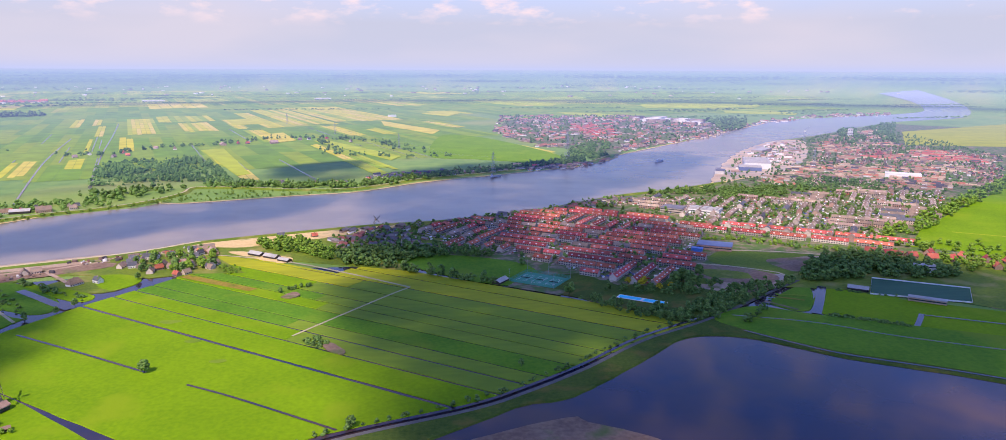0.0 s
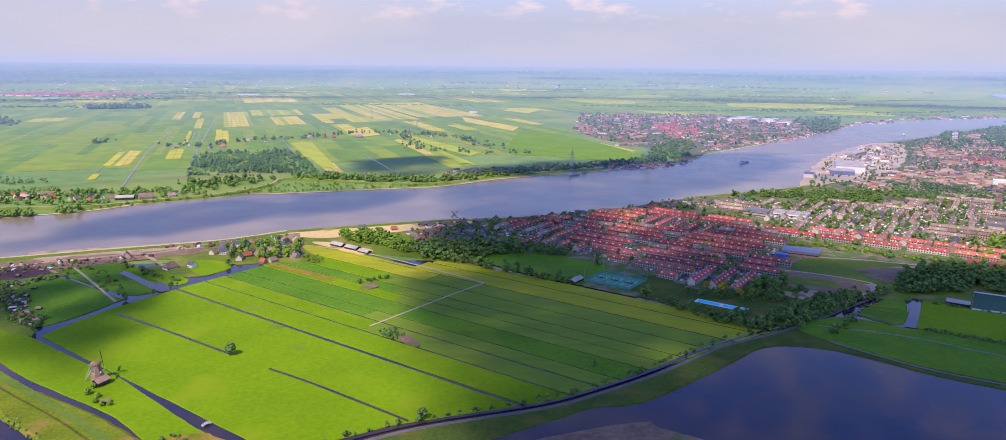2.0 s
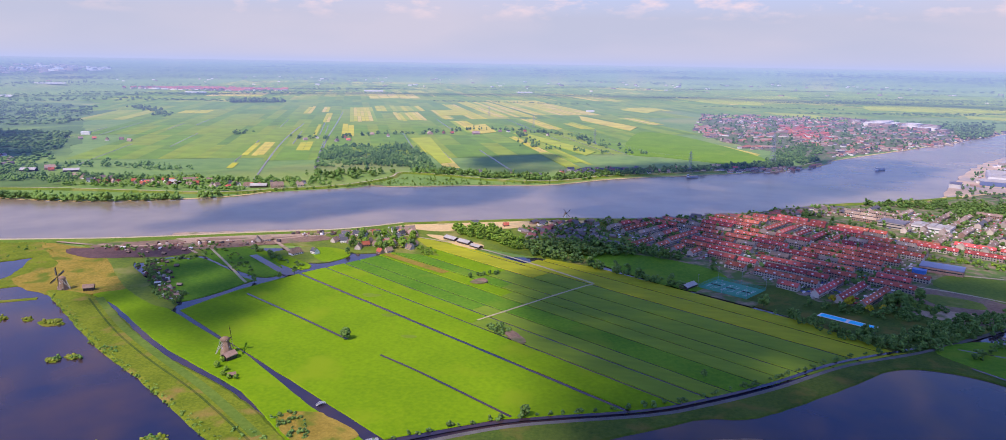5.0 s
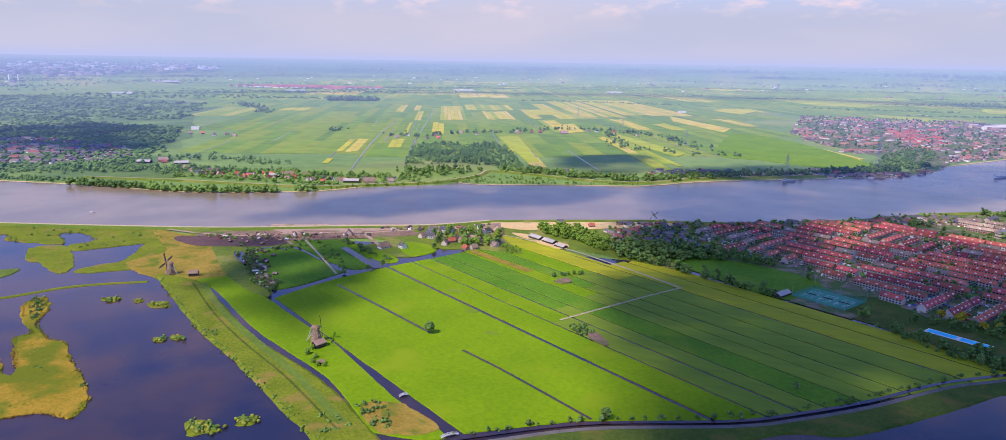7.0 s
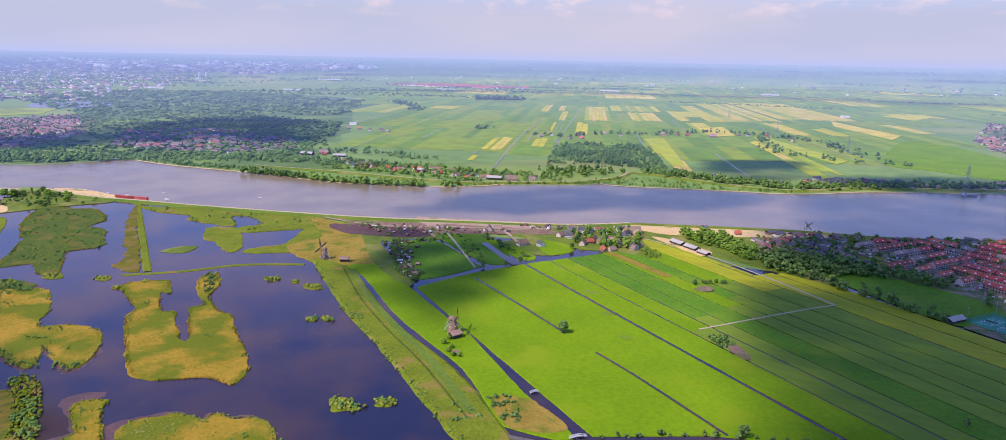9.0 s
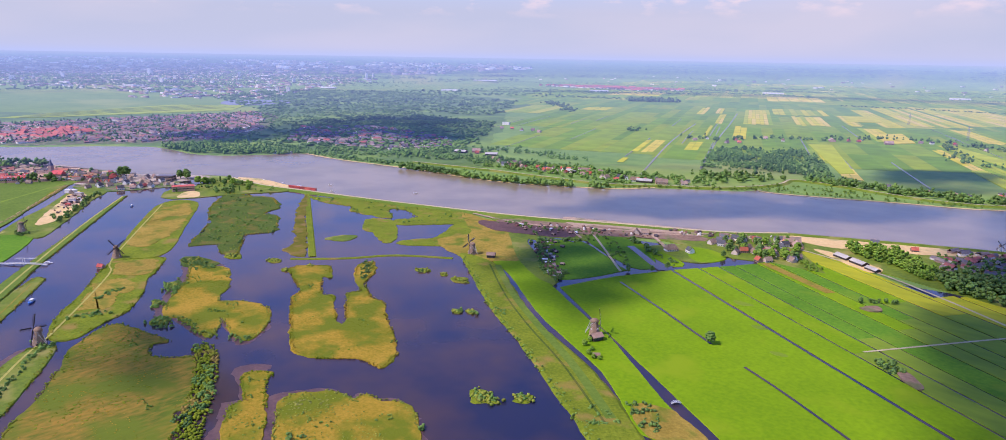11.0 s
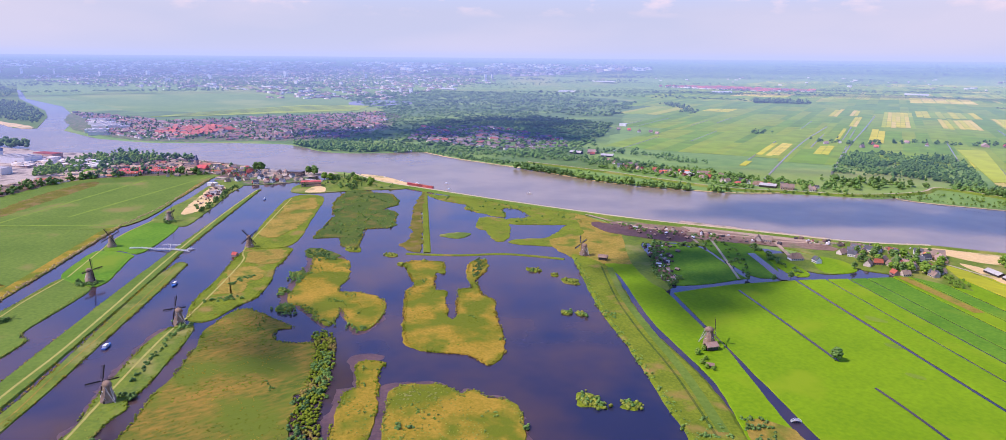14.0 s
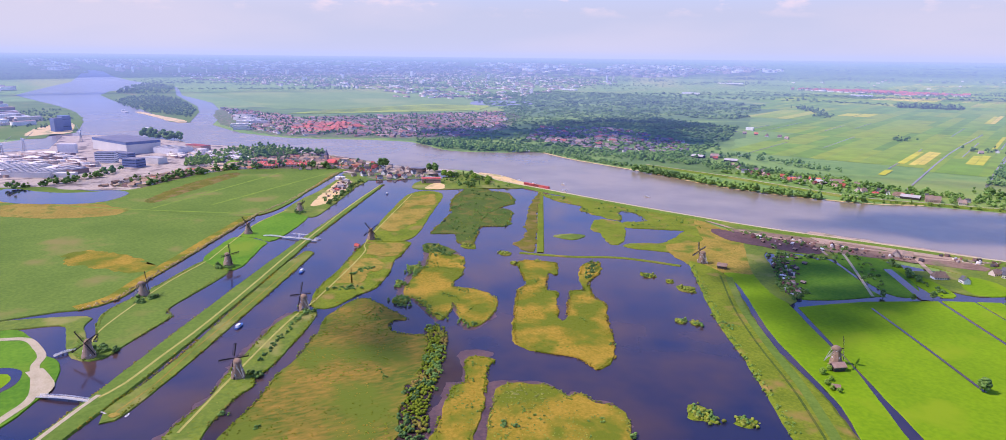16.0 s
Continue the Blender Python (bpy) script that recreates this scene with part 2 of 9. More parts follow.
PALEGROUND = surface("pale_concrete", (0.30, 0.25, 0.23), (0.40, 0.34, 0.31), scale=0.1, fine=1.0, contrast=0.3)
QUAYSAND = surface("quay_sand", (0.46, 0.33, 0.22), (0.62, 0.47, 0.32), scale=0.03, fine=0.3, contrast=0.3, third=(0.36, 0.33, 0.30), third_scale=0.02, third_cover=0.54)
CREST = surface("dike_crest", (0.44, 0.37, 0.20), (0.58, 0.50, 0.30), scale=0.1, fine=1.0, contrast=0.3)
PATHWAY = surface("pale_gravel_path", (0.38, 0.32, 0.19), (0.52, 0.45, 0.30), scale=0.1, fine=1.0, contrast=0.3)
TRODDEN = surface("trodden_grass", (0.30, 0.29, 0.06), (0.44, 0.40, 0.11), scale=0.1, fine=1.0, contrast=0.3)
WILLOW = surface("grey_willow", (0.100, 0.190, 0.024), (0.185, 0.290, 0.046), scale=0.08, fine=0.9, contrast=0.3, bump=0.3, vary="island")
LANE = surface("weathered_asphalt", (0.105, 0.102, 0.095), (0.16, 0.153, 0.142), scale=0.1, fine=1.0, contrast=0.3)
GARDEN = surface("allotment_soil", (0.085, 0.105, 0.035), (0.17, 0.15, 0.075), scale=0.05, fine=0.4, contrast=0.25, bump=0.3,
                 third=(0.15, 0.085, 0.075), third_scale=0.05, third_cover=0.46)
TOWNFLOOR = surface("streets_and_gardens", (0.13, 0.12, 0.07), (0.31, 0.24, 0.15), scale=0.06, fine=0.25, contrast=0.25,
                    third=(0.085, 0.16, 0.03), third_scale=0.07, third_cover=0.47)
CLINKER = surface("street_clinker", (0.23, 0.165, 0.14), (0.36, 0.275, 0.24), scale=0.05, fine=0.6, contrast=0.25)
YARD = surface("yard_paving", (0.38, 0.31, 0.24), (0.54, 0.45, 0.35), scale=0.03, fine=0.25, contrast=0.25,
               third=(0.15, 0.12, 0.10), third_scale=0.03, third_cover=0.55)
COUNTRY = surface("far_country", (0.13, 0.25, 0.05), (0.22, 0.34, 0.07), scale=0.004, fine=0.03, contrast=0.3, stretch=(1, 1, 14),
                  third=(0.28, 0.33, 0.08), third_scale=0.0025, third_cover=0.58)
# far meadow green, muted in the colour to stand in for haze
FARMEADOW = surface("far_meadow", (0.140, 0.250, 0.035), (0.195, 0.305, 0.045), scale=0.004, fine=0.03, contrast=0.3, third=(0.25, 0.33, 0.06), third_scale=0.003, third_cover=0.56)
FIELDS = choice("field_strips", [(0.165, 0.300, 0.012), (0.190, 0.305, 0.012), (0.140, 0.262, 0.014), (0.225, 0.330, 0.012), (0.165, 0.295, 0.012),
                                 (0.215, 0.320, 0.016), (0.155, 0.280, 0.014), (0.245, 0.330, 0.014)], scale=0.02)
PALEFIELD = choice("pale_strips", [(0.31, 0.38, 0.03), (0.38, 0.41, 0.04), (0.25, 0.35, 0.02), (0.36, 0.38, 0.05)], scale=0.02)
LIME = choice("lime_strips", [(0.31, 0.40, 0.015), (0.38, 0.44, 0.02), (0.25, 0.37, 0.012)], scale=0.02)
MOWN = choice("mown_strips", [(0.54, 0.49, 0.02), (0.58, 0.49, 0.06), (0.48, 0.47, 0.015), (0.60, 0.49, 0.10), (0.50, 0.48, 0.02)], scale=0.02)
LEAF = surface("broadleaf_foliage", (0.058, 0.128, 0.028), (0.145, 0.25, 0.052), scale=0.08, fine=0.9, contrast=0.3, bump=0.4, vary="island")
# paler, smoother foliage for far woods, with haze lightening put into its colour
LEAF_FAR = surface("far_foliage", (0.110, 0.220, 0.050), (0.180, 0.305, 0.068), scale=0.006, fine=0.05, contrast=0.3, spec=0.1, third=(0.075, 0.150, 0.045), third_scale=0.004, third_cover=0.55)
LEAF_LIGHT = surface("willow_foliage", (0.10, 0.20, 0.016), (0.19, 0.31, 0.035), scale=0.08, fine=0.9, contrast=0.3, bump=0.4, vary="island")
LEAF_YELLOW = surface("golden_foliage", (0.30, 0.24, 0.01), (0.45, 0.36, 0.015), scale=0.1, fine=0.9, contrast=0.3, bump=0.4, vary="island")
REEDS = surface("reed_tufts", (0.14, 0.19, 0.02), (0.26, 0.28, 0.035), scale=0.1, fine=1.0, contrast=0.3, vary="island")
DRY_REEDS = surface("dry_reed", (0.27, 0.20, 0.08), (0.42, 0.32, 0.15), scale=0.1, fine=1.0, contrast=0.3, vary="island")
CITY_WALLS = choice("city_walls", [(0.30, 0.26, 0.24), (0.22, 0.20, 0.20), (0.45, 0.42, 0.40), (0.16, 0.17, 0.15), (0.36, 0.28, 0.24)])
BARK = surface("bark", (0.05, 0.04, 0.03), (0.11, 0.09, 0.07), scale=0.8, fine=6, bump=0.05)
RED_TILE = surface("orange_red_tile", (0.45, 0.085, 0.066), (0.60, 0.150, 0.108), scale=0.15, fine=1.6, contrast=0.3, bump=0.08, vary="object", third=(0.33, 0.085, 0.07), third_scale=0.13, third_cover=0.56)
BROWN_TILE = surface("brown_tile", (0.27, 0.185, 0.14), (0.40, 0.285, 0.215), scale=0.15, fine=1.6, contrast=0.3, bump=0.08, vary="object", third=(0.26, 0.20, 0.17), third_scale=0.13, third_cover=0.54)
SLATE = surface("dark_slate", (0.07, 0.075, 0.09), (0.12, 0.12, 0.14), scale=0.15, fine=1.6, contrast=0.3, bump=0.08, vary="object")
BRICK = surface("brown_brick", (0.30, 0.18, 0.135), (0.44, 0.30, 0.235), scale=0.3, fine=3, contrast=0.3, bump=0.03, vary="object")
WHITE = surface("white_render", (0.68, 0.66, 0.62), (0.82, 0.80, 0.77), scale=0.2, fine=2, contrast=0.35)
PALE = surface("pale_brick", (0.44, 0.36, 0.30), (0.58, 0.50, 0.43), scale=0.3, fine=3, contrast=0.3, vary="object")
THATCH = surface("weathered_thatch", (0.20, 0.125, 0.085), (0.36, 0.25, 0.175), scale=0.35, fine=4, contrast=0.3, bump=0.2)
MILL_BRICK = surface("mill_brick", (0.27, 0.18, 0.13), (0.43, 0.31, 0.235), scale=0.4, fine=4, contrast=0.3, bump=0.1)
DARK_WOOD = surface("tarred_wood", (0.030, 0.024, 0.020), (0.07, 0.055, 0.045), scale=1, fine=8, contrast=0.3)
PALE_WOOD = surface("grey_planks", (0.38, 0.35, 0.31), (0.55, 0.52, 0.47), scale=1, fine=8, contrast=0.3)
WHITE_PAINT = surface("white_paint", (0.72, 0.72, 0.72), (0.85, 0.85, 0.85), scale=1, fine=8, contrast=0.4, rough=0.5)
BLUE_PAINT = surface("blue_paint", (0.03, 0.13, 0.42), (0.05, 0.19, 0.55), scale=1, fine=8, contrast=0.4, rough=0.4)
CANVAS = surface("sail_canvas", (0.62, 0.58, 0.50), (0.78, 0.74, 0.66), scale=1, fine=8, contrast=0.4)
STEEL = surface("galvanised_steel", (0.28, 0.30, 0.32), (0.40, 0.42, 0.45), scale=0.5, fine=5, contrast=0.3, rough=0.5, metal=0.6)
CLADDING = surface("pale_metal_cladding", (0.60, 0.565, 0.50), (0.74, 0.70, 0.62), scale=0.05, fine=0.7, contrast=0.35, rough=0.5)
BLUE_CLAD = surface("blue_grey_cladding", (0.10, 0.14, 0.26), (0.16, 0.21, 0.36), scale=0.05, fine=0.7, contrast=0.35, rough=0.5)
FLAT_ROOF = surface("bitumen_roof", (0.13, 0.13, 0.16), (0.22, 0.22, 0.26), scale=0.06, fine=0.6, contrast=0.3)
GREY_ROOF = surface("grey_sheet_roof", (0.34, 0.325, 0.31), (0.50, 0.475, 0.45), scale=0.06, fine=0.6, contrast=0.3)
COURT = surface("tennis_court", (0.04, 0.27, 0.17), (0.06, 0.33, 0.22), scale=0.05, fine=0.6, contrast=0.3)
TURF = surface("dark_turf", (0.03, 0.11, 0.06), (0.045, 0.145, 0.075), scale=0.03, fine=0.3, contrast=0.3, stretch=(0.1, 1, 1), turn=0.5)
POOL_BLUE = surface("pool_cover", (0.0, 0.56, 0.80), (0.01, 0.68, 0.90), scale=0.1, fine=1, contrast=0.35, rough=0.7, spec=0.1)
TOWN_ROOFS = choice("town_roofs", [(0.44, 0.16, 0.09), (0.34, 0.22, 0.14), (0.22, 0.15, 0.11), (0.50, 0.37, 0.24), (0.34, 0.24, 0.15), (0.10, 0.09, 0.09), (0.44, 0.31, 0.20)])
OPPOSITE_ROOFS = choice("opposite_roofs", [(0.42, 0.17, 0.11), (0.30, 0.20, 0.15), (0.26, 0.19, 0.15), (0.40, 0.29, 0.21), (0.12, 0.11, 0.12), (0.34, 0.24, 0.18), (0.48, 0.20, 0.13)])
WHITE_ROOFS = choice("shed_roofs", [(0.76, 0.70, 0.60), (0.60, 0.53, 0.44), (0.46, 0.40, 0.34), (0.80, 0.75, 0.67), (0.26, 0.24, 0.23), (0.42, 0.31, 0.23)])
# darker roof colours for houses under cloud, their shade partly painted in
SHADE_ROOFS = choice("shaded_village_roofs", [(0.16, 0.13, 0.13), (0.24, 0.18, 0.16), (0.36, 0.12, 0.10), (0.12, 0.12, 0.14), (0.20, 0.17, 0.17), (0.30, 0.24, 0.21)])
WEST_ROOFS = choice("west_roofs", [(0.30, 0.15, 0.13), (0.24, 0.18, 0.17), (0.36, 0.17, 0.13), (0.16, 0.15, 0.16), (0.28, 0.20, 0.18), (0.34, 0.24, 0.21)])
RED_ROOFS = choice("red_town_roofs", [(0.48, 0.13, 0.09), (0.55, 0.16, 0.10), (0.40, 0.12, 0.09), (0.26, 0.17, 0.15)])
CITY_ROOFS = choice("city_roofs", [(0.40, 0.24, 0.19), (0.30, 0.29, 0.30), (0.46, 0.25, 0.19), (0.48, 0.45, 0.44), (0.26, 0.24, 0.24), (0.72, 0.70, 0.68), (0.12, 0.19, 0.07)])
TOWN_WALLS = choice("town_walls", [(0.50, 0.41, 0.32), (0.36, 0.25, 0.19), (0.82, 0.77, 0.70), (0.40, 0.29, 0.22), (0.66, 0.55, 0.44), (0.33, 0.22, 0.17), (0.80, 0.76, 0.72)])
CARS = choice("car_paint", [(0.7, 0.7, 0.72), (0.05, 0.05, 0.06), (0.3, 0.31, 0.34), (0.45, 0.03, 0.03), (0.04, 0.08, 0.3), (0.8, 0.8, 0.8)], rough=0.3, spec=0.5)
GLASS = surface("window_glass", (0.02, 0.03, 0.04), (0.05, 0.06, 0.075), scale=0.5, fine=3, rough=0.08, spec=0.6)
HULL = surface("barge_steel", (0.30, 0.32, 0.36), (0.46, 0.48, 0.52), scale=0.1, fine=1, contrast=0.3, rough=0.5)
CLOUD = bpy.data.materials.new("cloud")
CLOUD.use_nodes = True
cn, cl = CLOUD.node_tree.nodes, CLOUD.node_tree.links
cloud_mix, cloud_clear = cn.new("ShaderNodeMixShader"), cn.new("ShaderNodeBsdfTransparent")
cn["Principled BSDF"].inputs["Base Color"].default_value = (0.9, 0.9, 0.9, 1)
cloud_mix.inputs["Fac"].default_value = 0.20
cl.new(cloud_clear.outputs[0], cloud_mix.inputs[1])
cl.new(cn["Principled BSDF"].outputs[0], cloud_mix.inputs[2])
cl.new(cloud_mix.outputs[0], cn["Material Output"].inputs["Surface"])


# ---- mesh helpers ----
def part(name, bm, material, parent=None, label="", smooth=False):
    me = bpy.data.meshes.new(name)
    bm.to_mesh(me)
    bm.free()
    for m in material if isinstance(material, (list, tuple)) else (material,):
        me.materials.append(m)
    if smooth:
        for p in me.polygons:
            p.use_smooth = True
    ob = new(name, me)
    ob.parent = parent
    if label:
        ob["label"] = label
    return ob


def raw(name, verts, faces, material, parent=None, mats=None):
    """A mesh from arrays of corners and of triangles or quads."""
    me = bpy.data.meshes.new(name)
    verts, faces = np.asarray(verts, np.float32), np.asarray(faces, np.int32)
    k = faces.shape[1]
    me.vertices.add(len(verts))
    me.vertices.foreach_set("co", verts.ravel())
    me.loops.add(faces.size)
    me.loops.foreach_set("vertex_index", faces.ravel())
    me.polygons.add(len(faces))
    me.polygons.foreach_set("loop_start", np.arange(0, faces.size, k, dtype=np.int32))
    me.materials.append(material)
    me.update(calc_edges=True)
    ob = new(name, me)
    ob.parent = parent
    return ob


def smooth_line(pts, closed=False, step=12.0, rough=0.0, seed=0):
    """A Catmull-Rom curve through the points, cut in steps, with a wavering edge."""
    p = [Vector(q) for q in pts]
    n = len(p)
    out = []
    for i in range(n if closed else n - 1):
        a, b, c, d = ((p[(i + k) % n]) if closed else p[min(max(i + k, 0), n - 1)] for k in (-1, 0, 1, 2))
        cuts = max(1, int((c - b).length / step))
        for j in range(cuts):
            t = j / cuts
            q = 0.5 * (2 * b + (c - a) * t + (2 * a - 5 * b + 4 * c - d) * t * t + (3 * b - a - 3 * c + d) * t ** 3)
            out.append(q)
    if not closed:
        out.append(p[-1])
    if rough:
        out = [q + rough * Vector((noise.noise((q.x * 0.07 + seed, q.y * 0.07, 3.1)) + 0.6 * noise.noise((q.x * 0.25, q.y * 0.25 + seed, 8)),
                                   noise.noise((q.x * 0.07, q.y * 0.07 + seed, 9.7)) + 0.6 * noise.noise((q.x * 0.25 + seed, q.y * 0.25, 5)))) for q in out]
    return [(q.x, q.y) for q in out]


def area_sign(pts):
    return sum(a[0] * b[1] - b[0] * a[1] for a, b in zip(pts, pts[1:] + pts[:1]))


def slab(name, pts, z0, z1, material, parent=None, label="", category="", lip=0.0):
    """Land with an edge: a flat top at z1 with sides down to z0 that lean out by lip."""
    if area_sign(pts) < 0:
        pts = pts[::-1]
    bm = bmesh.new()
    top = [bm.verts.new((x, y, z1)) for x, y in pts]
    n = len(pts)
    low = []
    for i, (x, y) in enumerate(pts):
        a, b = Vector(pts[i - 1]), Vector(pts[(i + 1) % n])
        t = (b - a).normalized()
        low.append(bm.verts.new((x + t.y * lip, y - t.x * lip, z0)))
    bm.faces.new(top)
    for i in range(n):
        bm.faces.new((low[i], low[(i + 1) % n], top[(i + 1) % n], top[i]))
    reach = max(math.hypot(x, y) for x, y in pts)
    if reach > NEAR_LAND - 100:
        bmesh.ops.triangulate(bm, faces=bm.faces[:])
        for axis in (0, 1):
            span = [v.co[axis] for v in bm.verts]
            for cut in range(200 * math.ceil(min(span) / 200), int(max(span)), 200):
                co, no = [0, 0, 0], [0, 0, 0]
                co[axis], no[axis] = cut, 1
                bmesh.ops.bisect_plane(bm, geom=bm.verts[:] + bm.edges[:] + bm.faces[:], plane_co=co, plane_no=no)
        for v in bm.verts:
            v.co = land(*v.co)
    ob = part(name, bm, material, parent, label)
    if category:
        tagged(ob, label, category, kind="structure")
    return ob


def ribbon(name, pts, width, z, material, profile=None, step=10, parent=None):
    """A strip along a line; profile: rows of (side, height) across it, from side -1 to 1."""
    line = [Vector(p) for p in smooth_line(pts, False, step)]
    profile = profile or [(-1, 0), (1, 0)]
    bm = bmesh.new()
    rows = []
    for i, p in enumerate(line):
        t = (line[min(i + 1, len(line) - 1)] - line[max(i - 1, 0)]).normalized()
        side = Vector((t.y, -t.x))
        rows.append([bm.verts.new(land(p.x + side.x * s * width / 2, p.y + side.y * s * width / 2, z + h)) for s, h in profile])
    for a, b in zip(rows, rows[1:]):
        for k in range(len(profile) - 1):
            bm.faces.new((a[k], a[k + 1], b[k + 1], b[k]))
    return part(name, bm, material, parent)


def box(bm, x0, x1, y0, y1, z0, z1, m=None, mat=0):
    v = [bm.verts.new((x, y, z)) for z in (z0, z1) for x, y in ((x0, y0), (x1, y0), (x1, y1), (x0, y1))]
    faces = [(3, 2, 1, 0), (4, 5, 6, 7), (0, 1, 5, 4), (1, 2, 6, 5), (2, 3, 7, 6), (3, 0, 4, 7)]
    for f in faces:
        bm.faces.new([v[i] for i in f]).material_index = mat
    if m is not None:
        for q in v:
            q.co = m @ q.co
    return v


def beam(bm, a, b, w, h=None):
    """A square beam from a to b."""
    a, b = Vector(a), Vector(b)
    d = b - a
    m = Matrix.Translation(a) @ d.to_track_quat("Z", "Y").to_matrix().to_4x4()
    box(bm, -w / 2, w / 2, -(h or w) / 2, (h or w) / 2, 0, d.length, m)


def frustum(bm, r0, r1, z0, z1, sides=8, cx=0, cy=0, cap=True, turn=0.0):
    rings = [[bm.verts.new((cx + r * math.cos(turn + 2 * math.pi * k / sides), cy + r * math.sin(turn + 2 * math.pi * k / sides), z)) for k in range(sides)]
             for r, z in ((r0, z0), (r1, z1))]
    for k in range(sides):
        bm.faces.new((rings[0][k], rings[0][(k + 1) % sides], rings[1][(k + 1) % sides], rings[1][k]))
    if cap:
        bm.faces.new(rings[1])
        bm.faces.new(rings[0][::-1])


def inside(x, y, poly):
    hit = False
    for (x0, y0), (x1, y1) in zip(poly, poly[1:] + poly[:1]):
        if (y0 > y) != (y1 > y) and x < (x1 - x0) * (y - y0) / (y1 - y0) + x0:
            hit = not hit
    return hit


def sprinkle(poly, count, rng, clump=0.0, seed=0.0):
    """Random places in a polygon; clump: how far they gather in groups."""
    xs, ys = [p[0] for p in poly], [p[1] for p in poly]
    out = []
    tries = 0
    while len(out) < count and tries < count * 60:
        tries += 1
        x, y = rng.uniform(min(xs), max(xs)), rng.uniform(min(ys), max(ys))
        if inside(x, y, poly) and (not clump or noise.noise((x * 0.02 + seed, y * 0.02, seed)) > clump - 0.5 + rng.random() * 0.2):
            out.append((x, y))
    return out


def along(pts, gap, rng, spread=0.0):
    out = []
    for (x0, y0), (x1, y1) in zip(pts, pts[1:]):
        d = math.hypot(x1 - x0, y1 - y0)
        for k in range(max(1, int(d / gap))):
            t = (k + rng.random()) / max(1, int(d / gap))
            out.append((x0 + (x1 - x0) * t + rng.uniform(-spread, spread), y0 + (y1 - y0) * t + rng.uniform(-spread, spread)))
    return out


def scatter(name, template, places, sizes, material, rng, tall=(0.8, 1.2), z=0.0, turn=None, parent=None):
    """One mesh of many copies of a small template (corners, triangles), each turned and sized."""
    if isinstance(template, list):                       # several shapes dealt out by turns, in one mesh
        places = list(places)
        made = [scatter(name, t, places[k::len(template)], sizes, material, rng, tall, z, None, parent) for k, t in enumerate(template)]
        made = [ob for ob in made if ob]
        vs, fs, o = [], [], 0
        for ob in made:
            co, ix = np.empty(len(ob.data.vertices) * 3, np.float32), np.empty(len(ob.data.loops), np.int32)
            ob.data.vertices.foreach_get("co", co)
            ob.data.loops.foreach_get("vertex_index", ix)
            vs.append(co.reshape(-1, 3))
            fs.append(ix.reshape(-1, 3) + o)
            o += len(vs[-1])
            me = ob.data
            bpy.data.objects.remove(ob)
            bpy.data.meshes.remove(me)
        return raw(name, np.concatenate(vs), np.concatenate(fs), material, parent) if made else None
    tv, tf = template
    places = np.asarray(places, float)
    n = len(places)
    if n == 0:
        return None
    g = np.random.RandomState(rng.randrange(10 ** 6))
    s = g.uniform(sizes[0], sizes[1], n)
    a = g.uniform(0, 2 * math.pi, n) if turn is None else np.asarray(turn)
    h = s * g.uniform(tall[0], tall[1], n)
    v = np.empty((n, len(tv), 3))
    v[:, :, 0] = (tv[None, :, 0] * np.cos(a)[:, None] - tv[None, :, 1] * np.sin(a)[:, None]) * s[:, None] + places[:, None, 0]
    v[:, :, 1] = (tv[None, :, 0] * np.sin(a)[:, None] + tv[None, :, 1] * np.cos(a)[:, None]) * s[:, None] + places[:, None, 1]
    v[:, :, 2] = tv[None, :, 2] * h[:, None] + z
    f = tf[None] + (np.arange(n) * len(tv))[:, None, None]
    return raw(name, land_array(v.reshape(-1, 3)), f.reshape(-1, tf.shape[1]), material, parent)


def clump_template(seed, clumps, reach, low, high, size):
    """A crown of ragged clumps round the origin, 1 high."""
    rng = random.Random(seed)
    vs, fs = [], []
    for k in range(clumps):
        t = rng.random()
        zc = low + (high - low) * t
        bulge = math.sin(math.pi * (0.18 + 0.75 * t)) ** 0.7
        a, d = rng.uniform(0, 2 * math.pi), reach * bulge * math.sqrt(rng.random())
        r = size * rng.uniform(0.7, 1.25)
        bm = bmesh.new()
        bmesh.ops.create_icosphere(bm, subdivisions=1, radius=1)
        o = len(vs)
        bm.verts.ensure_lookup_table()
        for v in bm.verts:
            j = rng.uniform(0.7, 1.25)
            vs.append((math.cos(a) * d + v.co.x * r * j, math.sin(a) * d + v.co.y * r * j, zc + v.co.z * r * j * 0.8))
        fs += [[o + v.index for v in f.verts] for f in bm.faces]
        bm.free()
    return np.array(vs), np.array(fs)


TREE_LOW = [clump_template(1, 17, 0.35, 0.22, 0.86, 0.155), clump_template(6, 15, 0.28, 0.24, 0.94, 0.15), clump_template(7, 18, 0.42, 0.18, 0.74, 0.16)]
TREE_FAR = [clump_template(2, 6, 0.32, 0.24, 0.80, 0.23), clump_template(8, 6, 0.22, 0.24, 0.90, 0.20), clump_template(9, 6, 0.40, 0.20, 0.68, 0.23)]
BUSH = [clump_template(4, 6, 0.60, 0.12, 0.66, 0.36), clump_template(14, 6, 0.48, 0.12, 0.76, 0.33)]
TUFT = clump_template(5, 1, 0.3, 0.1, 0.5, 0.6)
SCRUB = [clump_template(12, 3, 0.7, 0.1, 0.5, 0.5), clump_template(13, 2, 0.5, 0.1, 0.5, 0.6)]
TREE_DIST = [clump_template(10, 2, 0.26, 0.25, 0.70, 0.36), clump_template(11, 3, 0.26, 0.22, 0.80, 0.29)]

